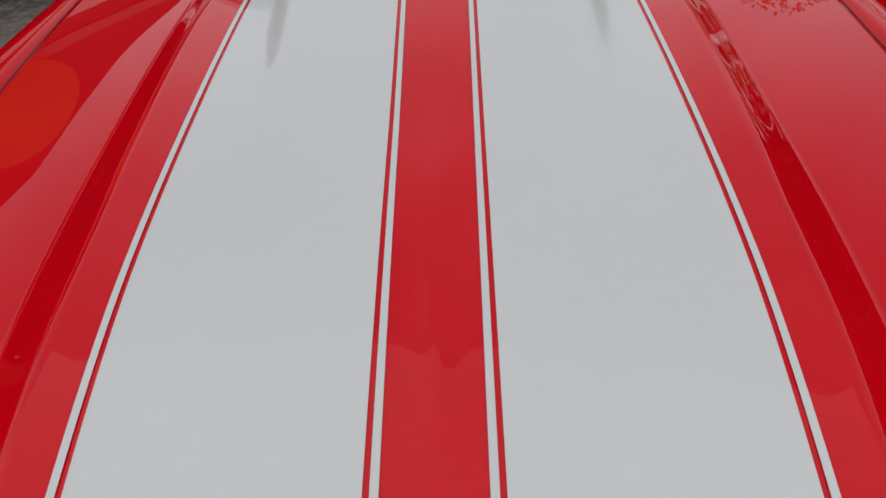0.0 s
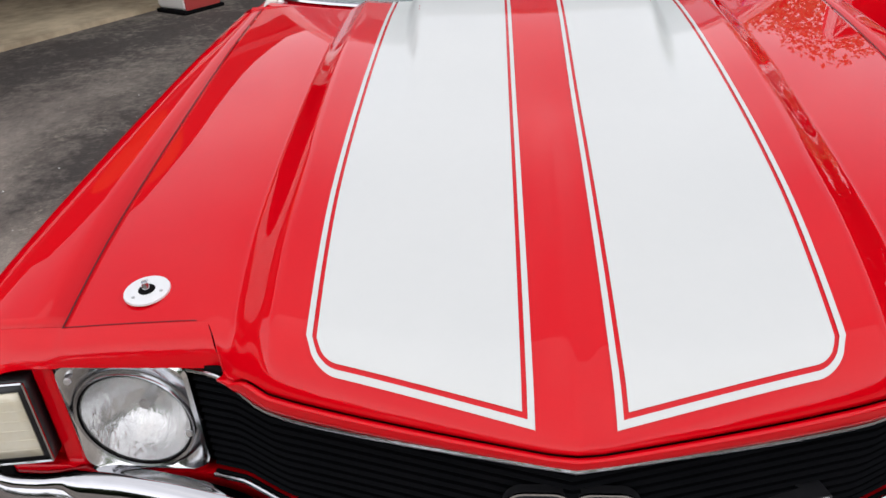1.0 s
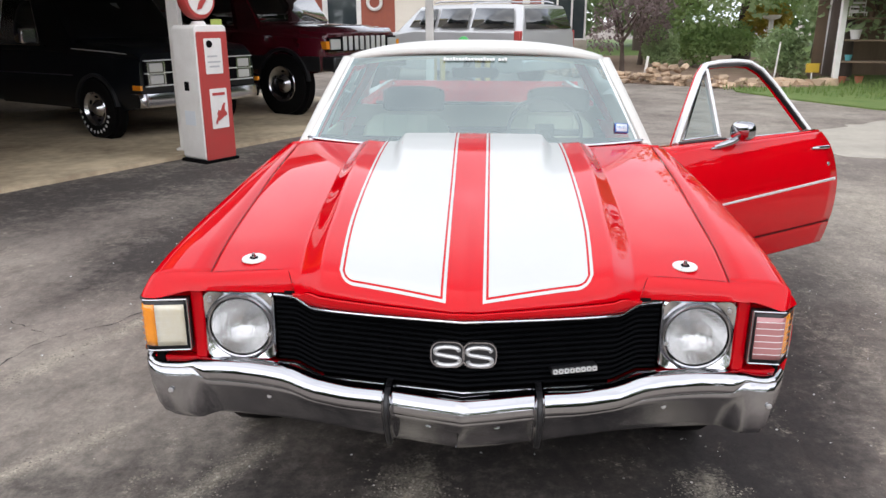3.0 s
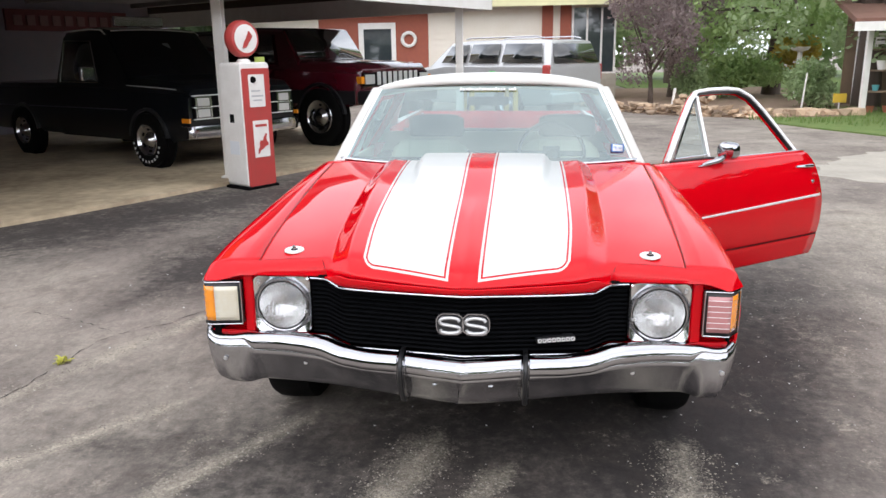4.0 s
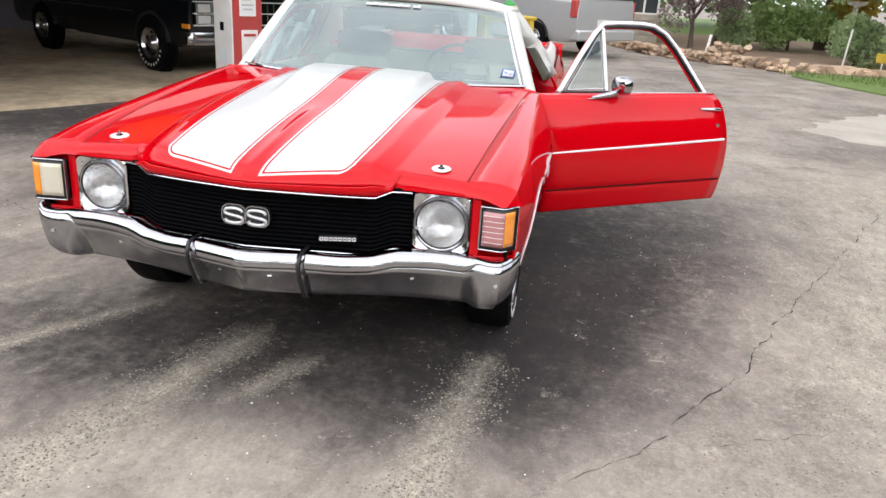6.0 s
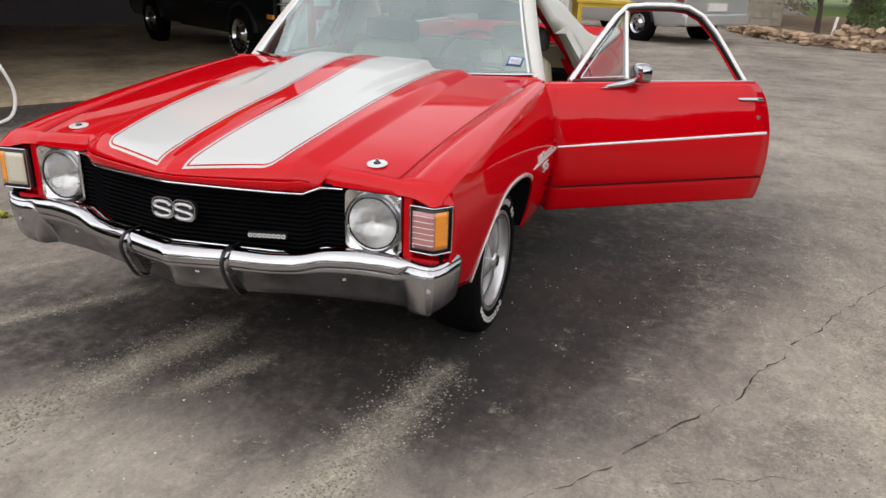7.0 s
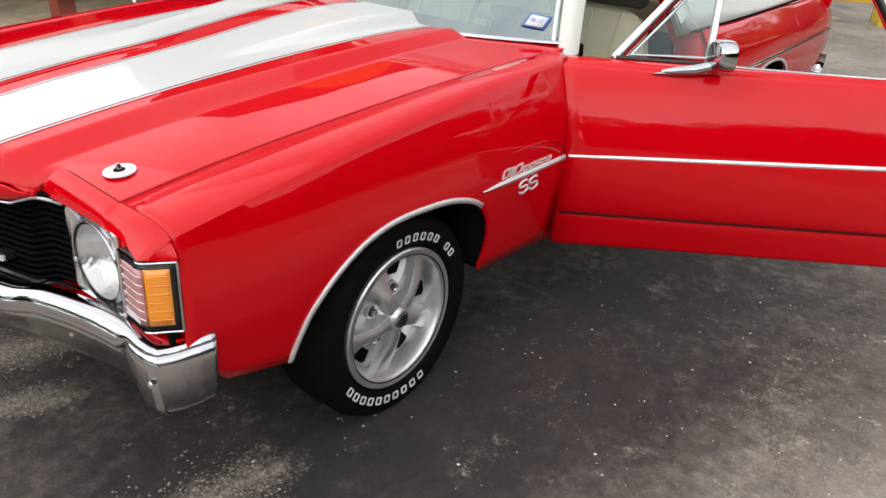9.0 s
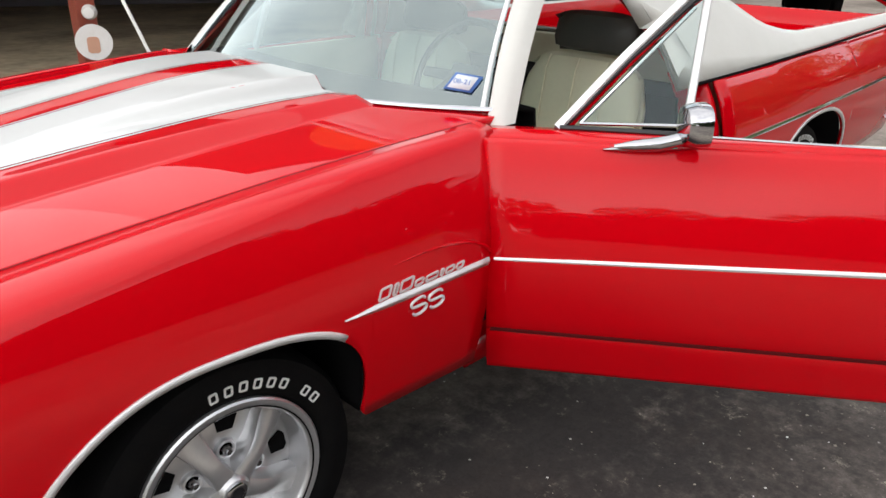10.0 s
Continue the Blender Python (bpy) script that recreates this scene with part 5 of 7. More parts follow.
# ---- ground ----
def asphalt():
    m = bpy.data.materials.new("worn_asphalt")
    m.use_nodes = True
    n, l = m.node_tree.nodes, m.node_tree.links
    b = n["Principled BSDF"]
    b.inputs["Roughness"].default_value = 0.8
    b.inputs["Specular IOR Level"].default_value = 0.2
    co = n.new("ShaderNodeTexCoord")

    def noise_tex(scale, detail=5, rough=0.6, stretch=(1, 1, 1), turn=0.0, dist=0.0):
        mp, t = n.new("ShaderNodeMapping"), n.new("ShaderNodeTexNoise")
        mp.inputs["Scale"].default_value = stretch
        mp.inputs["Rotation"].default_value = (0, 0, radians(turn))
        l.new(co.outputs["Object"], mp.inputs["Vector"])
        l.new(mp.outputs["Vector"], t.inputs["Vector"])
        t.inputs["Scale"].default_value, t.inputs["Detail"].default_value, t.inputs["Roughness"].default_value = scale, detail, rough
        t.inputs["Distortion"].default_value = dist
        return t.outputs["Fac"]

    def ramp(fac, stops):
        r = n.new("ShaderNodeValToRGB")
        e = r.color_ramp.elements
        e[0].position, e[0].color = stops[0][0], (*stops[0][1], 1)
        e[1].position, e[1].color = stops[-1][0], (*stops[-1][1], 1)
        for p, c in stops[1:-1]:
            q = e.new(p)
            q.color = (*c, 1)
        l.new(fac, r.inputs["Fac"])
        return r.outputs["Color"]

    def mix(fac, a, c, mode="MIX"):
        x = n.new("ShaderNodeMix")
        x.data_type, x.blend_type = "RGBA", mode
        if isinstance(fac, float):
            x.inputs["Factor"].default_value = fac
        else:
            l.new(fac, x.inputs["Factor"])
        for sock, val in (("A", a), ("B", c)):
            if isinstance(val, tuple):
                x.inputs[sock].default_value = (*val, 1)
            else:
                l.new(val, x.inputs[sock])
        return x.outputs["Result"]
    def math_node(op, a, c=None, d=None):
        x = n.new("ShaderNodeMath")
        x.operation = op
        for i, val in enumerate((a, c, d)):
            if val is None:
                continue
            if isinstance(val, (int, float)):
                x.inputs[i].default_value = val
            else:
                l.new(val, x.inputs[i])
        return x.outputs[0]
    sep = n.new("ShaderNodeSeparateXYZ")
    l.new(co.outputs["Object"], sep.inputs[0])
    wob = noise_tex(3.5, 5, 0.7)
    wob2 = noise_tex(16, 5, 0.75)

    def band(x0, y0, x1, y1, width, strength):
        """A ragged band from one place to another, for pale tracks and painted shade."""
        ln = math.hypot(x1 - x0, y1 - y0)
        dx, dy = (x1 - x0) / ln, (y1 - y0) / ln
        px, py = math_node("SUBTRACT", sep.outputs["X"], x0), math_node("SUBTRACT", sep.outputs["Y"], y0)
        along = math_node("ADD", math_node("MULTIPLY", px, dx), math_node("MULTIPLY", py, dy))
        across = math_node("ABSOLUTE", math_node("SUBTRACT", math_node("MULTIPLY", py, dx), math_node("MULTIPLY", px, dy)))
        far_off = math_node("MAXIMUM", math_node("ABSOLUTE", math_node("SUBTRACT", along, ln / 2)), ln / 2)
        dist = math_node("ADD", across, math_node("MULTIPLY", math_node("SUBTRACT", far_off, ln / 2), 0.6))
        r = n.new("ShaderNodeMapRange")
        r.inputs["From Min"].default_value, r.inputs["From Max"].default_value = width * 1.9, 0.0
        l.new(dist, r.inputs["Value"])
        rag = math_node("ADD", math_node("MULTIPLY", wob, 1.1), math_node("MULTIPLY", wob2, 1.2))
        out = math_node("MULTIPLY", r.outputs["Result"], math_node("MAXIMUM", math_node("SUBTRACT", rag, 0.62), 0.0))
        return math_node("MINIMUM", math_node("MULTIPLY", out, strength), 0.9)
    base = ramp(noise_tex(0.55, 6, 0.62), [(0.34, (0.190, 0.162, 0.144)), (0.50, (0.272, 0.237, 0.207)), (0.66, (0.368, 0.328, 0.280))])
    # worn-in darker ground: oil, old sealer, and shade painted under car and door
    tar_and_shade = None
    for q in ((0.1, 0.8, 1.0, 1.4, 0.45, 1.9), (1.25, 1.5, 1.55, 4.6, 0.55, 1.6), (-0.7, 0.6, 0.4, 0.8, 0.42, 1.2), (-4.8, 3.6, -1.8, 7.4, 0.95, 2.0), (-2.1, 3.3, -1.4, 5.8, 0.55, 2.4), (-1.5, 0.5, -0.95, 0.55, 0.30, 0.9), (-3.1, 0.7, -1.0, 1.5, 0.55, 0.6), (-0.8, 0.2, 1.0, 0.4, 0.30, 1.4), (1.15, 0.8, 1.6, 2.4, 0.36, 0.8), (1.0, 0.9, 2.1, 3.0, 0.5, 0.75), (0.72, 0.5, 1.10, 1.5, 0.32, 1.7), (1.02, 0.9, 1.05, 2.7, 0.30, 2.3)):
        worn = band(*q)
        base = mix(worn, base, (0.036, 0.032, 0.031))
        tar_and_shade = worn if tar_and_shade is None else math_node("MAXIMUM", tar_and_shade, worn)
    dirt = ramp(noise_tex(2.2, 8, 0.75), [(0.34, (0.36, 0.36, 0.36)), (0.50, (0, 0, 0))])
    base = mix(dirt, base, (0.075, 0.060, 0.051))
    oil = ramp(noise_tex(0.9, 5, 0.6), [(0.30, (0.34, 0.34, 0.34)), (0.47, (0, 0, 0))])
    base = mix(oil, base, (0.058, 0.049, 0.045))
    # how bare of sealer the ground is: tracks, streaks, blotches, less in painted shade
    bare = math_node("MULTIPLY", noise_tex(1.0, 7, 0.66, (2.2, 0.6, 1), 14, 0.3), 0.62)
    bare = math_node("SUBTRACT", bare, math_node("MULTIPLY", tar_and_shade, 0.24))
    bare = math_node("ADD", bare, math_node("MULTIPLY", math_node("SUBTRACT", noise_tex(3.0, 6, 0.66), 0.5), 0.42))
    for q in ((-0.55, -0.75, -0.16, 0.60, 0.10, 1.25), (0.70, -0.5, 0.85, 0.64, 0.085, 1.2), (-2.2, -0.15, -1.38, 0.89, 0.045, 1.1), (-1.30, -0.15, -0.75, 0.78, 0.05, 1.0), (-2.35, 0.6, -1.73, 2.07, 0.05, 1.0), (2.9, 1.5, 3.8, 4.6, 0.7, 0.9), (2.0, -0.8, 2.9, 1.2, 0.5, 0.62), (0.0, 0.15, 0.12, 0.38, 0.07, 1.4), (-3.2, -1.2, -1.2, -0.6, 0.5, 0.6)):
        bare = math_node("ADD", bare, math_node("MULTIPLY", band(*q), 0.66))

    flakes = ramp(noise_tex(7.5, 8, 0.82), [(0.55, (0, 0, 0)), (0.67, (0.36, 0.36, 0.36))])
    bare = math_node("ADD", bare, flakes)

    def stones(scale):
        vo, cs = n.new("ShaderNodeTexVoronoi"), n.new("ShaderNodeSeparateColor")
        vo.inputs["Scale"].default_value = scale
        l.new(co.outputs["Object"], vo.inputs["Vector"])
        l.new(vo.outputs["Color"], cs.inputs[0])
        return cs.outputs[0], vo.outputs["Distance"]
    fine_rand, fine_dist = stones(150)
    mid_rand, mid_dist = stones(98)
    grit_fac = math_node("ADD", bare, math_node("ADD", math_node("MULTIPLY", math_node("SUBTRACT", fine_rand, 0.5), 0.11), math_node("MULTIPLY", math_node("SUBTRACT", mid_rand, 0.5), 0.13)))
    show = ramp(grit_fac, [(0.30, (0, 0, 0)), (0.52, (0.38, 0.38, 0.38)), (0.80, (0.88, 0.88, 0.88))])
    pale = mix(mid_rand, (0.36, 0.322, 0.258), (0.47, 0.428, 0.350))
    crannies = ramp(noise_tex(74, 5, 0.85), [(0.38, (0.22, 0.20, 0.18)), (0.50, (1.0, 1.0, 1.0)), (0.64, (1.3, 1.3, 1.28))])
    pale = mix(0.34, pale, mix(1.0, pale, crannies, "MULTIPLY"))
    base = mix(show, base, pale)
    mottle = ramp(noise_tex(17, 6, 0.72, (1.0, 0.55, 1), 20, 0.6), [(0.36, (0.84, 0.84, 0.84)), (0.52, (1.0, 1.0, 1.0)), (0.62, (1.10, 1.09, 1.08)), (0.70, (1.30, 1.27, 1.22))])
    base = mix(1.0, base, mottle, "MULTIPLY")
    grain = ramp(noise_tex(42, 6, 0.8), [(0.34, (0.88, 0.88, 0.88)), (0.66, (1.13, 1.12, 1.11))])
    base = mix(1.0, base, grain, "MULTIPLY")
    pits = ramp(noise_tex(95, 3, 0.7), [(0.36, (0.45, 0.45, 0.45)), (0.46, (1, 1, 1))])
    base = mix(0.25, base, mix(1.0, base, pits, "MULTIPLY"))
    speck = n.new("ShaderNodeTexVoronoi")
    speck.inputs["Scale"].default_value = 20
    l.new(co.outputs["Object"], speck.inputs["Vector"])
    chips = ramp(speck.outputs["Distance"], [(0.06, (1, 1, 1)), (0.11, (0, 0, 0))])
    pick = ramp(noise_tex(6, 3, 0.6), [(0.58, (0, 0, 0)), (0.62, (1, 1, 1))])
    base = mix(mix(1.0, chips, pick, "MULTIPLY"), base, (0.46, 0.44, 0.41))
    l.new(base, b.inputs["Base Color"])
    bp = n.new("ShaderNodeBump")
    bp.inputs["Strength"].default_value, bp.inputs["Distance"].default_value = 0.35, 0.005
    l.new(noise_tex(120, 4, 0.7), bp.inputs["Height"])
    l.new(bp.outputs["Normal"], b.inputs["Normal"])
    return m


ASPHALT = asphalt()
CONCRETE = mat("stained_concrete", (0.66, 0.545, 0.37), 0.75, second=(0.25, 0.19, 0.125), scale=0.9, amount=1.0, bump=0.15, bump_scale=60)
GRASS = mat("grass", (0.09, 0.16, 0.030), 0.8, second=(0.20, 0.23, 0.07), scale=3, bump=0.6, bump_scale=40)
EARTH = mat("reddish_earth", (0.22, 0.14, 0.10), 0.9, second=(0.32, 0.24, 0.17), scale=3, bump=0.5, bump_scale=30)

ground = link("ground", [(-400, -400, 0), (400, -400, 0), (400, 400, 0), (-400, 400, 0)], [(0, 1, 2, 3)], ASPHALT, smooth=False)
tagged(ground, "worn grey asphalt drive with dusty pale streaks", "ground", kind="structure")


patch_r = random.Random(21)
patch = [(3.85, 7.75), (4.5, 7.15), (5.6, 7.25), (7.6, 8.0), (9.6, 9.3), (8.6, 10.6), (6.6, 10.5), (5.2, 9.6), (4.4, 8.7)]
patch = [(x + patch_r.uniform(-0.10, 0.10), y + patch_r.uniform(-0.10, 0.10)) for x, y, _ in rounded_path([(x, y, 0) for x, y in patch + patch[:1]], 6)[:-1]]
PALE = mat("pale_worn_concrete", (0.46, 0.42, 0.355), 0.85, second=(0.33, 0.30, 0.255), scale=1.6, amount=0.9, bump=0.2, bump_scale=50)
tagged(link("pavement_patch", [(x, y, 0.006) for x, y in patch] + [(x, y, -0.01) for x, y in patch], [tuple(range(len(patch)))] + [(i, len(patch) + i, len(patch) + (i + 1) % len(patch), (i + 1) % len(patch)) for i in range(len(patch))], PALE, smooth=False), "pale worn concrete patch in the asphalt", "pavement", kind="structure")

# the canopy's own axes: along the slab's edge, and outwards from it
SLAB_O = Vector((-3.48, 6.80, 0))
SLAB_A = Vector((0.49, 0.87, 0)).normalized()
SLAB_N = Vector((SLAB_A.y, -SLAB_A.x, 0))


def slab_at(s, w, z=0.0):
    return SLAB_O + SLAB_A * s + SLAB_N * w + Vector((0, 0, z))


def slab_prism(outline, z0, z1):
    n = len(outline)
    return [slab_at(s, w, z0) for s, w in outline] + [slab_at(s, w, z1) for s, w in outline], [tuple(range(n)), tuple(range(2 * n - 1, n - 1, -1))] + [(i, (i + 1) % n, n + (i + 1) % n, n + i) for i in range(n)]


slab = link("pavement", *slab_prism([(-12, 0.0), (-9, 0.05), (-5, -0.06), (-2, 0.05), (0.3, 0.0), (3, -0.05), (6.2, 0.0), (6.2, -11), (-12, -11)], -0.05, 0.045), CONCRETE, smooth=False)
tagged(slab, "oil-stained tan concrete slab under the canopy", "pavement", kind="structure")

# ---- canopy over the slab ----
WALL_DARK = mat("dark_garage_wall", (0.20, 0.20, 0.25), 0.7, second=(0.27, 0.22, 0.25), scale=1.5, bump=0.1)
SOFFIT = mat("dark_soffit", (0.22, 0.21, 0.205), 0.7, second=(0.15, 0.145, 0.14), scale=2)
WHITE_PAINT = mat("weathered_white_paint", (0.80, 0.78, 0.75), 0.55, second=(0.66, 0.63, 0.59), scale=5, bump=0.1)
OLD_RED = mat("old_red_paint", (0.45, 0.05, 0.045), 0.45, second=(0.36, 0.06, 0.05), scale=6, bump=0.05)
RUST = mat("rusty_red_paint", (0.34, 0.07, 0.04), 0.6, second=(0.22, 0.06, 0.04), scale=6, bump=0.1)
PARAPET = mat("dark_brown_boards", (0.085, 0.060, 0.050), 0.7, second=(0.06, 0.045, 0.04), scale=3, bump=0.1)
canopy = thing("canopy", "white-edged flat canopy with a dark underside", "canopy", kind="structure")
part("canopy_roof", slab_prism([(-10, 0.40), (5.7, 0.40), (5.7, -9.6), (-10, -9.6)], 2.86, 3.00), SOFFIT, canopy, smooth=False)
part("fascia", join(slab_prism([(-10, 0.44), (5.74, 0.44), (5.74, 0.40), (-10, 0.40)], 2.30, 2.64), slab_prism([(5.70, 0.44), (5.74, 0.44), (5.74, -9.6), (5.70, -9.6)], 2.30, 2.64)), WHITE_PAINT, canopy, smooth=False)
for k in range(7):
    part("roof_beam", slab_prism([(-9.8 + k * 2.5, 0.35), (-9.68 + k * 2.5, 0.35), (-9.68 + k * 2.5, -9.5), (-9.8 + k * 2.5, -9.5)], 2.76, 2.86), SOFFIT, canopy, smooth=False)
ORANGE = mat("orange_sign_paint", (0.80, 0.20, 0.02), 0.45, second=(0.70, 0.16, 0.02), scale=5)
part("upstand", join(slab_prism([(-10, 0.37), (5.70, 0.37), (5.70, 0.33), (-10, 0.33)], 2.64, 2.98), slab_prism([(5.66, 0.33), (5.70, 0.33), (5.70, -9.6), (5.66, -9.6)], 2.64, 2.98)), PARAPET, canopy, "dark board above the fascia", smooth=False)
gable = [(-3.9, 2.64), (-3.8, 3.5), (-2.9, 4.25), (-1.7, 4.1), (1.3, 2.92), (1.6, 2.64)]
gn = len(gable)
part("parapet", ([slab_at(p, w, z) for w in (0.38, 0.20) for p, z in gable], [tuple(range(gn)), tuple(range(2 * gn - 1, gn - 1, -1))] + [(i, (i + 1) % gn, gn + (i + 1) % gn, gn + i) for i in range(gn)]), PARAPET, canopy, "dark brown board gable on the canopy", smooth=False)
sign_m = Matrix.Translation(slab_at(-1.5, 0.385, 3.36)) @ Matrix((SLAB_N, SLAB_A, Vector((0, 0, 1)))).transposed().to_4x4()
part("parapet_sign", moved(lathe([(-0.005, 0), (-0.005, 1.0), (0.05, 1.0), (0.06, 0.96), (0.06, 0.0)], 40), sign_m @ Matrix.Diagonal((1, 0.62, 0.52, 1))), ORANGE, canopy, "oval orange sign on the parapet")
post = thing("canopy_post", "white square canopy post", "post", "canopy posts", at=Matrix.Translation(slab_at(0.38, -0.28, 0.045)))
part("shaft", box(-0.065, 0.065, -0.065, 0.065, 0, 2.33), WHITE_PAINT, post, bevel=0.008)
part("foot", box(-0.10, 0.10, -0.10, 0.10, 0, 0.03), WHITE_PAINT, post, bevel=0.005)
copy_thing(post, Matrix.Translation(slab_at(5.35, 0.0, 0.045)))
red_post = thing("canopy_post", "rusty red canopy post with a round white tag", "post", "canopy posts", at=Matrix.Translation(slab_at(-4.05, -0.10, 0.045)))
part("shaft", box(-0.09, 0.09, -0.09, 0.09, 0, 2.33), RUST, red_post, bevel=0.008)
part("foot", box(-0.13, 0.13, -0.13, 0.13, 0, 0.03), RUST, red_post, bevel=0.005)
tag = thing("hanging_tag", "round white tag hanging from the red post", "sign")
tp = slab_at(-3.95, 0.06, 0.0)
face = Matrix.Translation(tp + Vector((0.02, -0.03, 0.46))) @ pose(0, 0, 0, 0, 0, -28)
part("disc", moved(lathe([(0, 0), (0, 0.165), (0.012, 0.165), (0.012, 0)], 32), face), WHITE_PAINT, tag)
part("stripe", moved(prism(rounded(-0.06, 0.05, -0.10, 0.05, 0.03, 4), (0.014, 0.018), axis=0), face), mat("faded_orange_print", (0.55, 0.30, 0.20), 0.6), tag)
part("bell", moved(lathe([(-0.02, 0.0), (-0.02, 0.07), (0.06, 0.05), (0.07, 0)], 20), face @ Matrix.Translation((0, 0, 0.27))), WHITE_PAINT, tag)
part("cord", tube([tp + Vector((0, 0, 0.75)), tp + Vector((0.02, -0.02, 0.70))], 0.01, 6), WHITE_PAINT, tag)
hose = link("air_hose", *tube(rounded_path([tuple(slab_at(*p)) for p in ((-3.86, 0.02, 1.35), (-3.68, 0.42, 1.02), (-3.56, 0.72, 0.80), (-3.44, 0.84, 0.50), (-3.37, 0.86, 0.27), (-3.42, 0.90, 0.08), (-3.58, 0.98, 0.022), (-3.85, 1.0, 0.02))], 4), 0.016, 8), WHITE_PAINT)
tagged(hose, "pale rubber hose hanging beside the red post", "hose")
# garage walls that close the dark space
for nm, outline in (("wall_west", [(-10, -9.4), (6.2, -9.4), (6.2, -9.6), (-10, -9.6)]), ("wall_south", [(-10, -1.5), (-9.8, -1.5), (-9.8, -9.4), (-10, -9.4)])):
    w = link(nm, *slab_prism(outline, 0.0, 2.86), WALL_DARK, smooth=False)
    tagged(w, "dark garage wall behind the parked trucks", "wall", kind="structure")
OLD_DARK_RED = mat("faded_dark_red_board", (0.16, 0.04, 0.045), 0.7, second=(0.11, 0.035, 0.04), scale=5)
OLD_PINK = mat("faded_sign_print", (0.24, 0.13, 0.13), 0.7, second=(0.16, 0.09, 0.09), scale=8)
board = thing("wall_sign", "faded dark red signboard on the garage wall", "sign")
part("panel", slab_prism([(2.2, -9.32), (5.0, -9.32), (5.0, -9.40), (2.2, -9.40)], 2.20, 2.64), OLD_DARK_RED, board, smooth=False)
for k in range(9):
    part("mark", slab_prism([(2.35 + k * 0.28, -9.29), (2.53 + k * 0.28, -9.29), (2.53 + k * 0.28, -9.32), (2.35 + k * 0.28, -9.32)], 2.31, 2.52), OLD_PINK, board, smooth=False)

# ---- old petrol pump ----
pump = thing("petrol_pump", "old red and white petrol pump with a round globe", "petrol pump", at=Matrix.Translation((-3.04, 6.53, 0.0)) @ pose(0, 0, 0, 0, 0, 58))
# local: red face along +x at y = 0, white side along +y at x = 0
part("base", box(-0.02, 0.45, -0.02, 0.42, 0, 0.035), DARK, pump, bevel=0.006)
part("body", prism(rounded(0.0, 0.43, 0.03, 1.50, 0.05, 6), (0.006, 0.40)), WHITE_PAINT, pump, bevel=0.012)
part("front_panel", prism(rounded(0.012, 0.418, 0.035, 1.43, 0.02, 4), (-0.008, 0.006)), OLD_RED, pump, "old red front panel", bevel=0.004)
part("dial_window", prism(rounded(0.10, 0.33, 0.98, 1.36, 0.012, 4), (-0.014, -0.006)), WHITE_PAINT, pump, "white dial face")
for k, (a, b, z) in enumerate(((0.13, 0.30, 1.10), (0.13, 0.26, 1.16), (0.15, 0.28, 1.05))):
    part("dial_line", box(a, b, -0.017, -0.014, z, z + 0.018), mat("grey_print", (0.45, 0.45, 0.45), 0.6) if k == 0 else bpy.data.materials["grey_print"], pump)
part("dial_knob", moved(lathe([(0, 0.04), (0.012, 0.036), (0.014, 0)], 18), Matrix.Translation((0.165, -0.014, 1.30)) @ pose(0, 0, 0, 0, 0, -90)), DARK, pump)
part("plate", prism(rounded(0.12, 0.35, 0.38, 0.82, 0.012, 4), (-0.014, -0.006)), WHITE_PAINT, pump, "white plate with a red hat shape")
part("hat_shape", prism([(0.165, 0.43), (0.185, 0.425), (0.20, 0.46), (0.24, 0.475), (0.275, 0.50), (0.325, 0.52), (0.330, 0.545), (0.305, 0.57), (0.300, 0.61), (0.315, 0.655), (0.295, 0.66), (0.265, 0.62), (0.245, 0.575), (0.215, 0.585), (0.195, 0.55), (0.20, 0.51), (0.175, 0.475)], (-0.018, -0.013)), OLD_RED, pump)
part("plate_line", box(0.15, 0.32, -0.018, -0.013, 0.745, 0.775), OLD_RED, pump)
part("side_hatch", box(-0.004, 0.006, 0.18, 0.26, 0.80, 0.90), DARK, pump, bevel=0.003)
part("side_paper", box(-0.003, 0.006, 0.12, 0.30, 0.42, 0.58), PAPER, pump)
neck = moved(lathe([(0, 0.08), (0.02, 0.085), (0.05, 0.06)], 20), Matrix.Translation((0.215, 0.20, 1.49)) @ pose(0, 0, 0, 0, -90, 0))
part("globe_collar", neck, WHITE_PAINT, pump)
gm = Matrix.Translation((0.215, 0.20, 1.77)) @ pose(0, 0, 0, 0, 0, -90)
globe = part("globe", moved(lathe([(-0.08, 0.0), (-0.078, 0.17), (-0.07, 0.195), (-0.03, 0.215), (0.03, 0.215), (0.07, 0.195), (0.078, 0.17), (0.08, 0.0)], 36), gm), OLD_RED, pump, "round red-rimmed globe")
part("globe_face", moved(lathe([(0.081, 0.165), (0.086, 0.16), (0.09, 0.0)], 36), gm), WHITE_PAINT, globe)
part("globe_mark", prism([(0.15, 1.66), (0.20, 1.67), (0.27, 1.76), (0.30, 1.80), (0.25, 1.86), (0.21, 1.78), (0.17, 1.72)], (0.098, 0.108)), OLD_RED, globe)
part("small_sign", box(0.47, 0.62, 0.30, 0.31, 1.45, 1.56), mat("lime_sign", (0.45, 0.55, 0.12), 0.5), pump)
part("sign_arm", tube([(0.42, 0.305, 1.47), (0.54, 0.305, 1.47)], 0.008, 6), DARK, pump)

# ---- vehicles behind ----
TRUCK_BLACK = mat("black_truck_paint", (0.003, 0.004, 0.006), 0.3, coat=0.6, second=(0.006, 0.007, 0.009), scale=3, spec=0.1)
MAROON = mat("maroon_paint", (0.085, 0.004, 0.013), 0.25, coat=1.0, second=(0.07, 0.004, 0.013), scale=3)
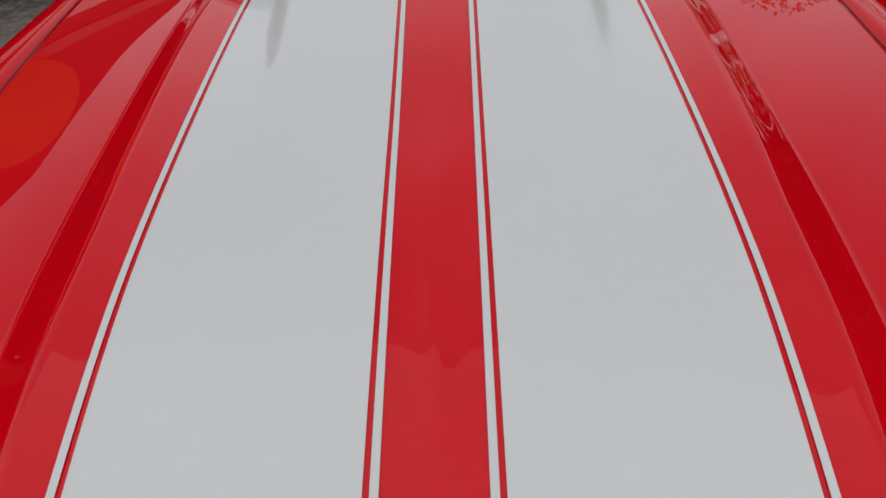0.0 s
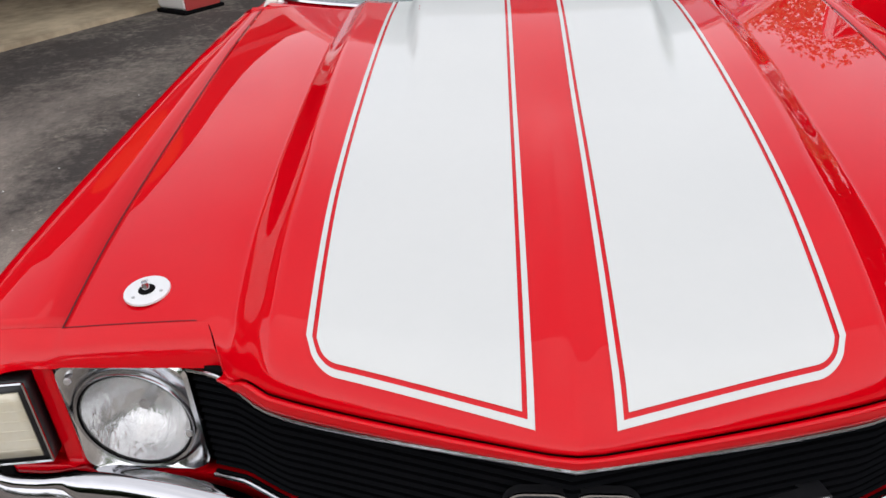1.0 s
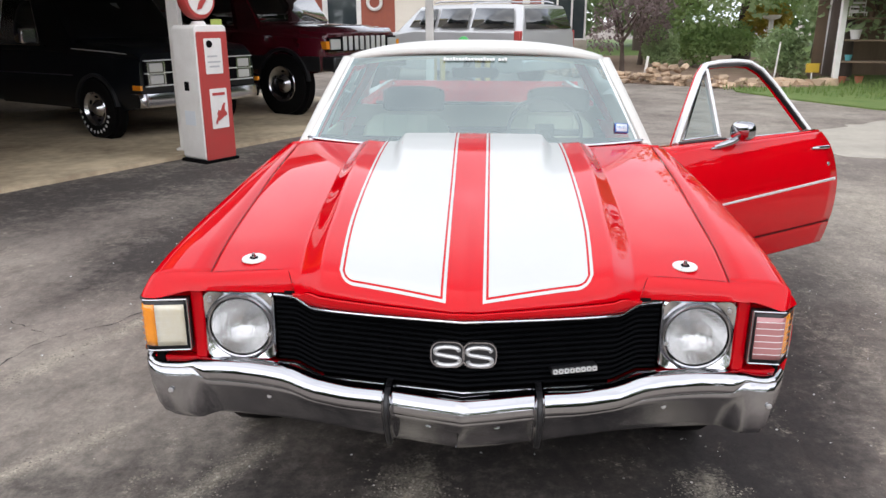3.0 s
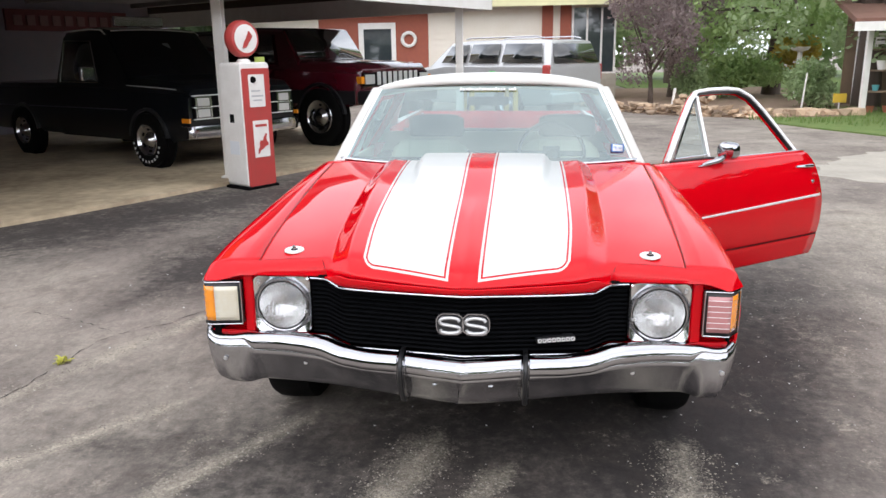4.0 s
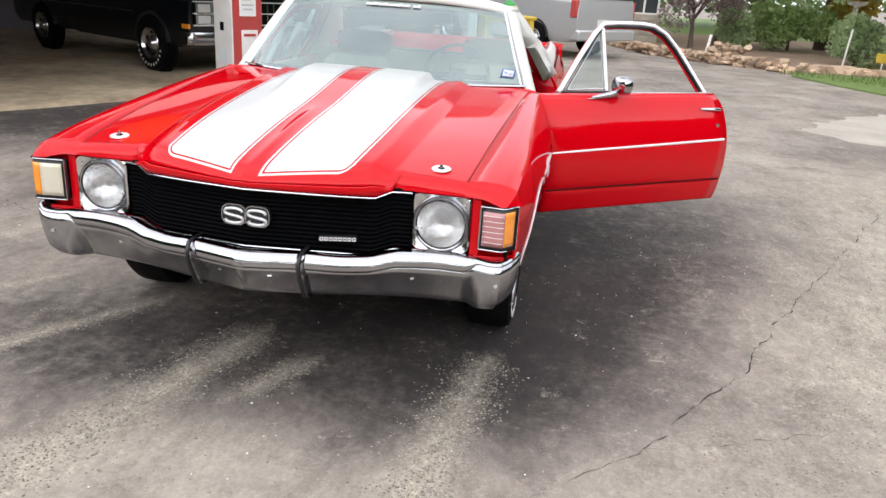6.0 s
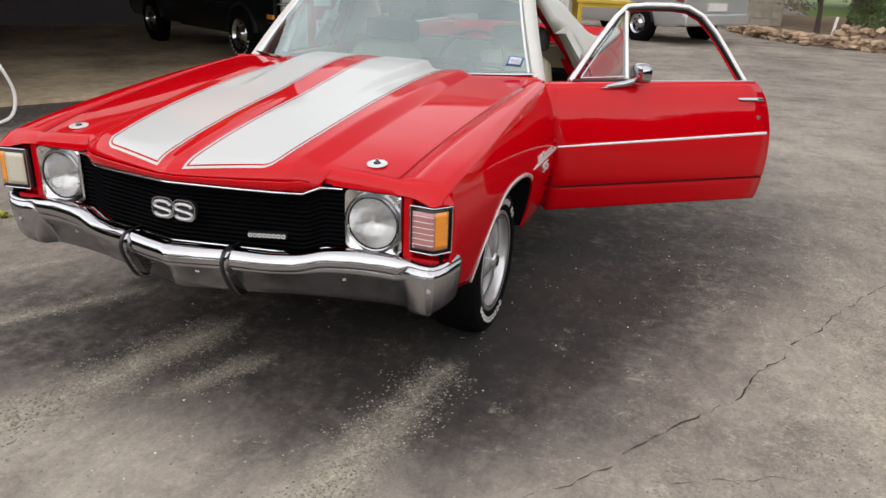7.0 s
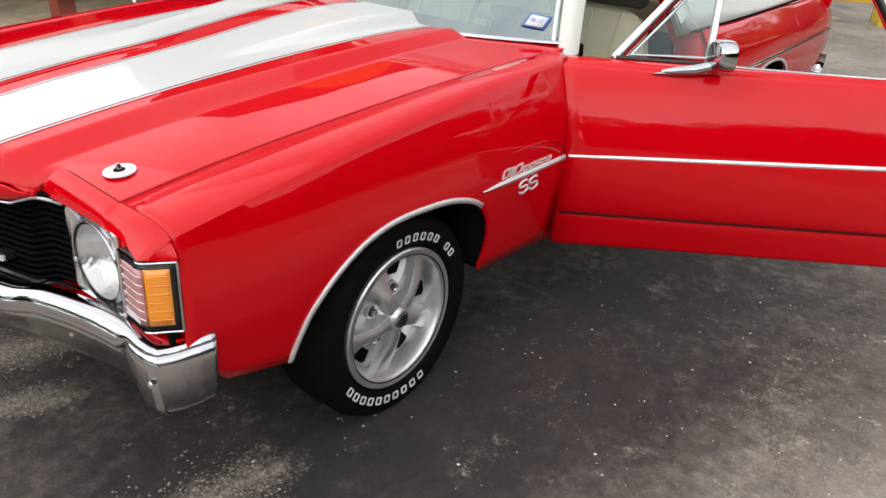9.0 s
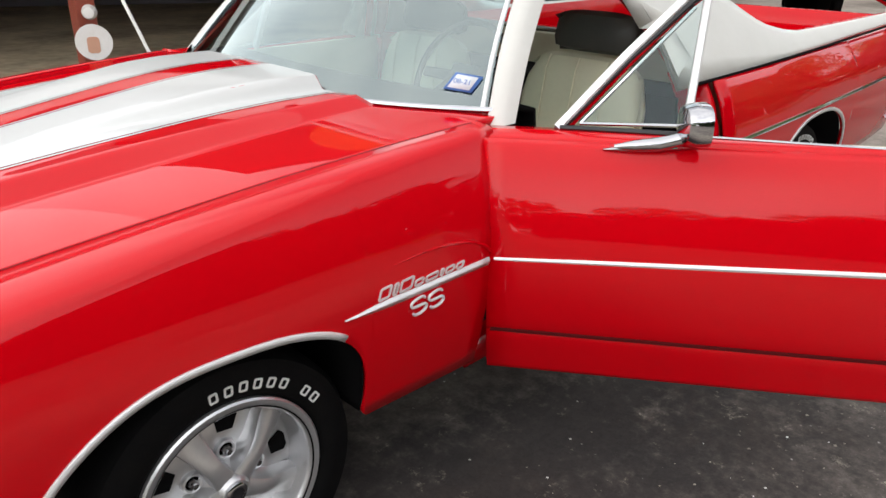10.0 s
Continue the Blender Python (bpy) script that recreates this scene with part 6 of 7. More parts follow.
SILVER = mat("silver_paint", (0.55, 0.55, 0.55), 0.28, metal=0.4, coat=0.8, second=(0.50, 0.50, 0.51), scale=3)


def vehicle(name, label, at, length, width, sections, paint, wheels, radius, glass_list, ground_z=0.045):
    """A boxy vehicle in its own axes: nose at x = 0 looking along +x, body lofted through sections (x, half width, low z, shoulder z, top z, half top)."""
    v = thing(name, label, "car", at=at)
    rows = []
    for x, hw, z0, z1, z2, ht in sections:
        half = [(hw * 0.93, z0), (hw, z0 + 0.12), (hw * 1.01, (z0 + z1) / 2), (hw * 0.985, z1 - 0.03), (hw * 0.95, z1), (ht + 0.02, z2 - 0.06), (ht - 0.05, z2), (0.0, z2 + 0.012)]
        rows.append([(x, -a, b) for a, b in half] + [(x, a, b) for a, b in reversed(half[:-1])])
    n = len(rows[0])
    f = [(i * n + j, i * n + (j + 1) % n, (i + 1) * n + (j + 1) % n, (i + 1) * n + j) for i in range(len(rows) - 1) for j in range(n)]
    f += [tuple(range(n)), tuple((len(rows) - 1) * n + j for j in range(n - 1, -1, -1))]
    part("body", ([p for r in rows for p in r], f), paint, v, bevel=0.02)
    for wx in wheels:
        for sd in (-1, 1):
            hub = Matrix.Translation((wx, sd * (width / 2 + 0.07), radius)) @ pose(0, 0, 0, 0, 0, 90 * sd)
            w = new("wheel")
            w.parent = v
            w.matrix_local = hub
            part("tyre", lathe([(-0.24, radius * 0.55), (-0.245, radius * 0.8), (-0.21, radius * 0.97), (-0.12, radius), (-0.03, radius * 0.97), (0.005, radius * 0.8), (-0.01, radius * 0.58)], 48), RUBBER, w)
            part("rim", lathe([(-0.02, radius * 0.60), (0.0, radius * 0.57), (-0.04, radius * 0.50), (-0.06, radius * 0.30), (-0.02, radius * 0.20), (0.0, radius * 0.16), (0.004, 0)], 30), CHROME_SMOKE, w)
            for k in range(6):
                part("rim_hole", moved(prism(rounded(-0.03, 0.03, -0.022, 0.022, 0.012, 4), (-0.05, -0.046), axis=0), pose(0, 0, 0, 60 * k, 0, 0) @ Matrix.Translation((0.0, 0, radius * 0.41))), DARK, w)
            # flat dark disc behind the tyre, imitating the shade inside the arch
            part("wheel_well", moved(lathe([(-0.20, radius * 1.12), (-0.064, radius * 1.12), (-0.062, 0.0)], 36), pose(0, 0, 0, 0, 0, 0)), DARK, w)
            part("arch", grid(lambda i, j: ((-0.08, -0.03, -0.026, -0.08)[j], (1.05, 1.06, 1.16, 1.18)[j] * radius * math.cos(radians(6 + 8 * i)), (1.05, 1.06, 1.16, 1.18)[j] * radius * math.sin(radians(6 + 8 * i))), range(22), range(4)), BLACK, w)
    for nm, quad in glass_list:
        part(nm, (quad, [tuple(range(len(quad)))]), GLASS_SHUT, v, thick=0.01)
    return v


GLASS_SHUT = mat("dark_vehicle_glass", (0.010, 0.012, 0.013), 0.05, coat=1.0, second=(0.016, 0.018, 0.02), scale=2)
truck_dir = math.degrees(math.atan2(SLAB_N.y, SLAB_N.x))


SEE_THROUGH = mat("dim_see_through_grey", (0.16, 0.18, 0.18), 0.7, second=(0.10, 0.12, 0.12), scale=9)


def truck():
    nose = slab_at(1.42, -1.15, 0.045)
    sec = [(0.0, 0.96, 0.46, 1.02, 1.10, 0.92), (-0.10, 1.0, 0.42, 1.06, 1.17, 0.95), (-0.5, 1.0, 0.36, 1.08, 1.21, 0.93), (-1.30, 1.0, 0.36, 1.10, 1.25, 0.90), (-1.42, 1.0, 0.36, 1.12, 1.27, 0.88), (-1.98, 1.0, 0.36, 1.14, 1.94, 0.80),
           (-2.3, 1.0, 0.36, 1.14, 1.99, 0.80), (-3.05, 1.0, 0.36, 1.14, 1.97, 0.80), (-3.18, 1.0, 0.36, 1.14, 1.90, 0.79), (-3.30, 1.0, 0.36, 1.14, 1.18, 0.93), (-3.36, 1.0, 0.38, 1.13, 1.17, 0.94), (-5.5, 1.0, 0.40, 1.13, 1.17, 0.94), (-5.6, 0.97, 0.44, 1.11, 1.15, 0.92)]
    t = vehicle("black_truck", "black square-nosed pickup truck parked under the canopy", Matrix.Translation(nose) @ pose(0, 0, 0, 0, 0, truck_dir), 5.6, 2.0, sec, TRUCK_BLACK, (-0.88, -4.35), 0.39,
                [("side_glass", [Vector((-2.1, s * 0.972, 1.2)), Vector((-2.35, s * 0.86, 1.78)), Vector((-3.02, s * 0.86, 1.80)), Vector((-3.10, s * 0.972, 1.2))]) for s in (-1, 1)] +
                [("rear_glass", [Vector((-3.225, -0.74, 1.30)), Vector((-3.225, 0.74, 1.30)), Vector((-3.21, 0.70, 1.80)), Vector((-3.21, -0.70, 1.80))])] +
                [("windscreen", [Vector((-1.45, -0.84, 1.27)), Vector((-1.45, 0.84, 1.27)), Vector((-1.92, 0.76, 1.85)), Vector((-1.92, -0.76, 1.85))])])
    # grey slab over the opaque windscreen, imitating a lighter see-through patch
    part("card", moved(box(-0.004, 0.0, -0.055, 0.055, 0.0, 0.34), Matrix.Translation((-1.60, 0.06, 1.49)) @ pose(0, 0, 0, 0, -39, 0)), SEE_THROUGH, t, "grey slab on the windscreen for the lighter view through the cab")
    g = part("grille", box(0.0, 0.03, -0.90, 0.90, 0.70, 1.02), DARK, t, "dark grille with thin bright bars and stacked square lamps", bevel=0.01)
    for z in (0.695, 0.855, 1.012):
        part("grille_rail", box(0.02, 0.045, -0.91, 0.91, z, z + 0.014), SATIN, g)
    for k in range(9):
        y = -0.46 + k * 0.115
        part("grille_bar", box(0.03, 0.040, y - 0.008, y + 0.008, 0.70, 1.02), CHROME_SMOKE, g)
    for s in (-1, 1):
        for z in (0.74, 0.89):
            part("lamp", box(0.03, 0.050, s * 0.74 - 0.10, s * 0.74 + 0.10, z - 0.015, z + 0.095), LENS_CLEAR, g, bevel=0.008)
            part("lamp_frame", ring(rounded(s * 0.74 - 0.135, s * 0.74 + 0.135, z - 0.03, z + 0.115, 0.01, 3), rounded(s * 0.74 - 0.11, s * 0.74 + 0.11, z - 0.018, z + 0.10, 0.01, 3), (0.03, 0.046), axis=0), CHROME_SMOKE, g)
        part("marker", box(-0.10, 0.06, min(s * 0.985, s * 1.015), max(s * 0.985, s * 1.015), 0.66, 0.72), LENS_AMBER, t)
        mir = part("door_mirror", box(-1.98, -1.90, min(s * 1.10, s * 1.32), max(s * 1.10, s * 1.32), 1.22, 1.42), CHROME_SMOKE, t, bevel=0.02)
        part("mirror_arm", tube([(-1.94, s * 0.97, 1.18), (-1.94, s * 1.15, 1.24)], 0.015, 6), CHROME, mir)
    part("bumper", grid(lambda y, k: ((-0.02, 0.13, 0.15, 0.13, -0.02)[k] - 0.10 * abs(y) ** 4, y, (0.62, 0.61, 0.52, 0.44, 0.43)[k]), lin(-1.02, 1.02, 21), range(5)), CHROME_SMOKE, t, "chrome bumper", thick=0.01)
    # board set on the roof as a stand-in for a sign on the wall behind
    part("roof_visor", box(-2.12, -2.06, -0.60, 0.24, 2.00, 2.15), CHROME_SMOKE, t, "grey board above the roof, standing for a wall sign", bevel=0.01)
    part("trim_line", join(box(-5.5, -1.35, -1.014, -1.006, 0.80, 0.815), box(-5.5, -1.35, 1.006, 1.014, 0.80, 0.815)), CHROME_SMOKE, t)
    for s in (-1, 1):
        part("drip_rail", tube([(-1.98, s * 0.83, 1.88), (-2.1, s * 0.82, 1.945), (-2.4, s * 0.82, 1.965), (-3.08, s * 0.82, 1.945)], 0.012, 6), SATIN, t)
        # bright tube put in as the highlight along the truck's bonnet
        part("hood_edge", tube([(-0.12, s * 0.95, 1.095), (-0.7, s * 0.95, 1.125), (-1.40, s * 0.95, 1.15)], 0.006, 6), SATIN, t)
        part("window_trim", tube([(-2.06, s * 0.985, 1.19), (-2.33, s * 0.872, 1.79), (-3.03, s * 0.872, 1.81), (-3.11, s * 0.985, 1.19), (-2.06, s * 0.985, 1.19)], 0.008, 6), CHROME_SMOKE, t)
    part("roof_edge", tube([(-1.97, y, 1.925 + 0.03 * (1 - (y / 0.78) ** 2)) for y in lin(-0.74, 0.74, 13)], 0.009, 6), SATIN, t, "bright edge over the windscreen")
    # white arc of tyre letters
    for w in [c for c in t.children if c.name.startswith("wheel")][:2]:
        for a in range(100, 260, 14):
            part("raised_letter", moved(prism(rounded(-0.014, 0.014, -0.018, 0.018, 0.004, 3), (0.004, 0.009), axis=0), pose(0, 0, 0, a, 0, 0) @ Matrix.Translation((0, 0, 0.305))), LETTER, w)
    return t


truck()


def big_suv():
    nose = slab_at(4.65, -0.90, 0.045)
    sec = [(0.0, 0.96, 0.85, 1.20, 1.30, 0.90), (-0.10, 1.02, 0.70, 1.25, 1.37, 0.95), (-0.6, 1.02, 0.62, 1.29, 1.42, 0.94), (-1.35, 1.02, 0.60, 1.32, 1.45, 0.92), (-1.45, 1.02, 0.60, 1.34, 1.46, 0.90), (-1.85, 1.02, 0.72, 1.36, 2.02, 0.84), (-2.6, 1.02, 0.72, 1.36, 2.05, 0.84), (-4.75, 1.02, 0.75, 1.36, 2.02, 0.84)]
    t = vehicle("maroon_suv", "maroon and black wide off-road vehicle under the canopy", Matrix.Translation(nose) @ pose(0, 0, 0, 0, 0, truck_dir), 4.75, 2.04, sec, MAROON, (-0.85, -3.95), 0.50,
                [("side_glass", [Vector((-1.95, s * 1.0, 1.42)), Vector((-2.1, s * 0.90, 1.93)), Vector((-4.5, s * 0.90, 1.93)), Vector((-4.5, s * 1.0, 1.42))]) for s in (-1, 1)] +
                [("windscreen", [Vector((-1.47, -0.86, 1.48)), Vector((-1.47, 0.86, 1.48)), Vector((-1.83, 0.80, 1.99)), Vector((-1.83, -0.80, 1.99))])])
    g = part("grille", box(0.0, 0.05, -0.90, 0.90, 1.02, 1.24), DARK, t, bevel=0.01)
    for k in range(8):
        y = -0.52 + k * 0.148
        part("grille_bar", box(0.05, 0.07, y - 0.045, y + 0.045, 1.03, 1.25), SATIN, g, "bright upright grille bar", bevel=0.008)
    for s in (-1, 1):
        part("lamp", box(0.05, 0.075, s * 0.76 - 0.12, s * 0.76 + 0.12, 1.05, 1.21), LENS_CLEAR, g, bevel=0.01)
        part("marker", box(-0.05, 0.06, min(s * 0.90, s * 0.98), max(s * 0.90, s * 0.98), 1.06, 1.18), LENS_AMBER, t)
    part("bumper", box(-0.05, 0.22, -0.98, 0.98, 0.72, 0.95), BLACK, t, "black bumper", bevel=0.03)
    part("hood_vent", box(-0.9, -0.4, -0.5, 0.5, 1.39, 1.425), BLACK, t, bevel=0.01)
    part("lower_cladding", join(box(-4.7, -0.05, -1.035, -1.02, 0.72, 0.95), box(-4.7, -0.05, 1.02, 1.035, 0.72, 0.95)), BLACK, t)
    return t


big_suv()


def silver_suv():
    rear_wheel = Vector((-0.05, 16.5, 0))
    yaw = 138.0
    m = Matrix.Translation(rear_wheel) @ pose(0, 0, 0, 0, 0, yaw) @ Matrix.Translation((4.35, -1.0, 0))
    sec = [(0.0, 0.94, 0.40, 0.98, 1.06, 0.85), (-0.15, 1.0, 0.34, 1.02, 1.12, 0.90), (-1.25, 1.02, 0.34, 1.14, 1.25, 0.86), (-1.35, 1.02, 0.34, 1.20, 1.30, 0.84), (-2.1, 1.02, 0.34, 1.30, 1.84, 0.76), (-2.8, 1.02, 0.34, 1.30, 1.90, 0.76), (-5.2, 1.02, 0.36, 1.30, 1.88, 0.76), (-5.45, 1.0, 0.40, 1.28, 1.84, 0.75), (-5.62, 0.97, 0.45, 1.20, 1.27, 0.92)]
    t = vehicle("silver_suv", "silver long estate vehicle parked across the drive", m, 5.6, 2.04, sec, SILVER, (-1.05, -4.35), 0.39,
                [("front_glass", [Vector((-1.95, s * 0.985, 1.36)), Vector((-2.2, s * 0.83, 1.76)), Vector((-2.85, s * 0.82, 1.80)), Vector((-2.85, s * 0.99, 1.36))]) for s in (-1, 1)] +
                [("middle_glass", [Vector((-2.97, s * 0.99, 1.36)), Vector((-2.97, s * 0.82, 1.80)), Vector((-3.95, s * 0.82, 1.80)), Vector((-3.95, s * 0.99, 1.36))]) for s in (-1, 1)] +
                [("rear_side_glass", [Vector((-4.1, s * 0.99, 1.36)), Vector((-4.1, s * 0.82, 1.80)), Vector((-5.25, s * 0.82, 1.78)), Vector((-5.38, s * 0.985, 1.36))]) for s in (-1, 1)] +
                [("tail_glass", [Vector((-5.635, -0.84, 1.34)), Vector((-5.635, 0.84, 1.34)), Vector((-5.49, 0.72, 1.78)), Vector((-5.49, -0.72, 1.78))])], ground_z=0)
    for s in (-1, 1):
        part("tail_lamp", box(-5.60, -5.42, min(s * 0.93, s * 1.03), max(s * 0.93, s * 1.03), 0.92, 1.30), OLD_RED, t, "red tail lamp", bevel=0.02)
    part("rear_bumper", box(-5.72, -5.45, -0.98, 0.98, 0.42, 0.66), SILVER, t, bevel=0.04)
    part("plate_panel", box(-5.66, -5.62, -0.28, 0.28, 0.72, 0.88), WHITE_PAINT, t)
    part("roof_rail", join(*[tube([(-2.6, s * 0.70, 1.93), (-2.8, s * 0.70, 1.965), (-5.0, s * 0.70, 1.955), (-5.2, s * 0.70, 1.91)], 0.018, 6) for s in (-1, 1)]), CHROME_SMOKE, t)
    return t


silver_suv()


# ---- beyond the drive: bank, stones, building, plants ----
LEAF = leafy("green_leaves", (0.22, 0.33, 0.105), (0.36, 0.46, 0.19))
LEAF_FAR = leafy("pale_green_leaves", (0.27, 0.37, 0.17), (0.40, 0.48, 0.26))
LEAF_DARK = leafy("dark_green_leaves", (0.11, 0.165, 0.065), (0.19, 0.255, 0.105))
# shaded copy of the leaf colour, kept dark for reflections in the paint
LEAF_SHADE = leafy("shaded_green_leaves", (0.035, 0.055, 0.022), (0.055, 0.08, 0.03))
LEAF_PURPLE = leafy("dusky_purple_leaves", (0.20, 0.15, 0.15), (0.32, 0.25, 0.24))
LEAF_YELLOW = leafy("yellow_leaves", (0.55, 0.36, 0.05), (0.36, 0.34, 0.08))
BARK = mat("dark_bark", (0.07, 0.050, 0.040), 0.9, second=(0.13, 0.10, 0.08), scale=5, bump=0.8, bump_scale=25, stretch=(1, 1, 0.2))
STONE = mat("tan_fieldstone", (0.46, 0.32, 0.21), 0.85, second=(0.58, 0.46, 0.34), scale=7, bump=0.5, bump_scale=22, per_object=0.3)
SIDING = mat("cream_siding", (0.82, 0.76, 0.66), 0.6, second=(0.76, 0.69, 0.58), scale=2)
BRICK = mat("red_brick_piers", (0.34, 0.10, 0.06), 0.85, second=(0.26, 0.08, 0.06), scale=9, bump=0.3, bump_scale=40)
PALE_STONE = mat("pale_rubble_stone", (0.42, 0.38, 0.31), 0.85, second=(0.30, 0.27, 0.22), scale=5, bump=0.5, bump_scale=20, per_object=0.15)
PANE = mat("dim_window_pane", (0.03, 0.04, 0.045), 0.06, coat=1.0, second=(0.06, 0.07, 0.07), scale=1)
WOOD = mat("weathered_wood", (0.24, 0.17, 0.11), 0.8, second=(0.15, 0.10, 0.07), scale=4, bump=0.3, stretch=(1, 1, 0.2))
YELLOW = mat("yellow_paint", (0.62, 0.42, 0.03), 0.5, second=(0.52, 0.36, 0.05), scale=6)
PALE_YELLOW = mat("pale_yellow_paint", (0.66, 0.62, 0.36), 0.6, second=(0.58, 0.55, 0.34), scale=4)
SHINGLE = mat("brown_red_shingles", (0.22, 0.11, 0.08), 0.9, second=(0.15, 0.08, 0.06), scale=5, bump=0.4)
rng = random.Random(7)


def sheet(name, outline, z, material, label, category):
    n = len(outline)
    v = [(x, y, z) for x, y in outline] + [(x, y, -0.02) for x, y in outline]
    ob = link(name, v, [tuple(range(n))] + [(i, n + i, n + (i + 1) % n, (i + 1) % n) for i in range(n)], material, smooth=False)
    return tagged(ob, label, category, kind="structure")


sheet("lawn", [(5.6, 15.4), (6.1, 13.8), (6.9, 12.0), (9.0, 9.6), (13, 8.0), (40, 6.0), (60, 30), (60, 60), (5.0, 60), (5.0, 30), (6.2, 18)], 0.03, GRASS, "green lawn beside the drive", "grass")
sheet("flower_bed", [(1.9, 22.3), (2.6, 19.6), (3.6, 17.9), (5.0, 16.9), (5.9, 16.2), (7.6, 16.3), (9.5, 18.5), (11, 24), (11, 32), (1.0, 32), (1.2, 25)], 0.045, EARTH, "reddish earth bed behind the stones", "ground")

# grass tufts along the lawn's edge
tv, tf = [], []
for k in range(5200):
    x = 5.4 + 12 * rng.random() ** 1.3
    y = 17.0 - (x - 5.4) * 0.9 + rng.random() * 7 - 1.6
    edge = np.interp(x, [5.6, 6.1, 6.9, 9.0, 13], [15.4, 13.8, 12.0, 9.6, 8.0])
    if y < edge + 0.02 or (x < 7.8 and y > 16.1):
        continue
    h, a = 0.05 + 0.09 * rng.random(), rng.random() * 6.28
    dx, dy = math.cos(a) * 0.012, math.sin(a) * 0.012
    lx, ly = (rng.random() - 0.5) * 0.07, (rng.random() - 0.5) * 0.07
    q = len(tv)
    tv += [(x - dx, y - dy, 0.028), (x + dx, y + dy, 0.028), (x + lx, y + ly, 0.03 + h)]
    tf.append((q, q + 1, q + 2))
tagged(link("grass_tufts", tv, tf, GRASS, smooth=False, fix=False), "short green grass blades", "grass", kind="stuff")

# cracks in the asphalt
CRACK = mat("crack_fill", (0.040, 0.036, 0.034), 0.95)


def crack(pts, width, seed, label):
    r = random.Random(seed)
    path = []
    for (x0, y0), (x1, y1) in zip(pts[:-1], pts[1:]):
        n = max(int(math.hypot(x1 - x0, y1 - y0) / 0.035), 2)
        path += [(x0 + (x1 - x0) * i / n, y0 + (y1 - y0) * i / n) for i in range(n)]
    v, drift = [], 0.0
    for i, (x, y) in enumerate(path):
        a, b = path[max(i - 1, 0)], path[min(i + 1, len(path) - 1)]
        d = Vector((b[0] - a[0], b[1] - a[1])).normalized()
        drift = drift * 0.8 + (r.random() - 0.5) * 0.03
        w = width * (0.05 + 1.3 * r.random() ** 1.4)
        for s in (-1, 1):
            v.append((x - d.y * (drift + s * w), y + d.x * (drift + s * w), 0.0022))
    ob = link("crack", v, [(2 * i, 2 * i + 1, 2 * i + 3, 2 * i + 2) for i in range(len(path) - 1) if math.sin(i * 0.37 + seed) > -0.94], CRACK, smooth=False, fix=False)
    tagged(ob, label, "crack", kind="structure")


crack([(1.45, 0.15), (1.95, 0.85), (2.22, 1.49), (2.62, 2.25), (3.08, 3.08), (3.5, 3.9)], 0.0030, 3, "thin jagged crack in the asphalt")
crack([(-2.9, 2.08), (-2.55, 1.98), (-2.35, 1.885), (-2.13, 1.745)], 0.0030, 5, "thin jagged crack in the asphalt")
crack([(-2.30, 0.75), (-2.21, 1.06), (-2.19, 1.31), (-2.175, 1.59), (-2.13, 1.745), (-1.93, 1.92), (-1.80, 2.10), (-1.62, 2.45)], 0.0040, 6, "thin jagged crack in the asphalt")
crack([(1.0, -0.3), (1.45, 0.15), (2.2, 0.45)], 0.0012, 9, "thin jagged crack in the asphalt")

# a small weed that grows out of the crack
weed_r = random.Random(17)
weed = thing("weed", "small yellow-green weed growing in a crack", "weed", at=Matrix.Translation((-2.20, 1.315, 0.0)))
WEED = mat("yellow_green_weed", (0.44, 0.42, 0.05), 0.6, second=(0.30, 0.32, 0.06), scale=30)
for k in range(22):
    a, reach, up = weed_r.uniform(0, 6.28), weed_r.uniform(0.018, 0.050), weed_r.uniform(0.010, 0.038)
    px, py = weed_r.uniform(-0.012, 0.012), weed_r.uniform(-0.035, 0.035)
    part("leaf", grid(lambda i, j: (px + math.cos(a) * reach * i / 4 - math.sin(a) * (j - 1) * 0.0075 * (0.2, 0.9, 1.0, 0.7, 0.05)[i], py + math.sin(a) * reach * i / 4 + math.cos(a) * (j - 1) * 0.0075 * (0.2, 0.9, 1.0, 0.7, 0.05)[i],
                                    0.001 + up * (0.0, 0.55, 0.9, 1.0, 0.85)[i] - 0.002 * (j == 1)), range(5), range(3)), WEED, weed, fix=False)

# dry-laid edging of flat stones
stone_meshes = []
for k in range(6):
    bm = bmesh.new()
    bmesh.ops.create_icosphere(bm, subdivisions=1, radius=1.0)
    for vtx in bm.verts:
        vtx.co *= 0.75 + 0.45 * rng.random()
        vtx.co.z = max(min(vtx.co.z * 1.3, 0.75), -0.75)
    me = bpy.data.meshes.new("stone")
    bm.to_mesh(me)
    bm.free()
    me.materials.append(STONE)
    stone_meshes.append(me)
wall_thing = thing("stone_edging", "low dry-laid edging of flat tan fieldstones", "stone wall", kind="structure")
edge_path = [(2.0, 22.0), (2.6, 19.6), (3.6, 17.9), (5.0, 16.9), (5.9, 16.2)]
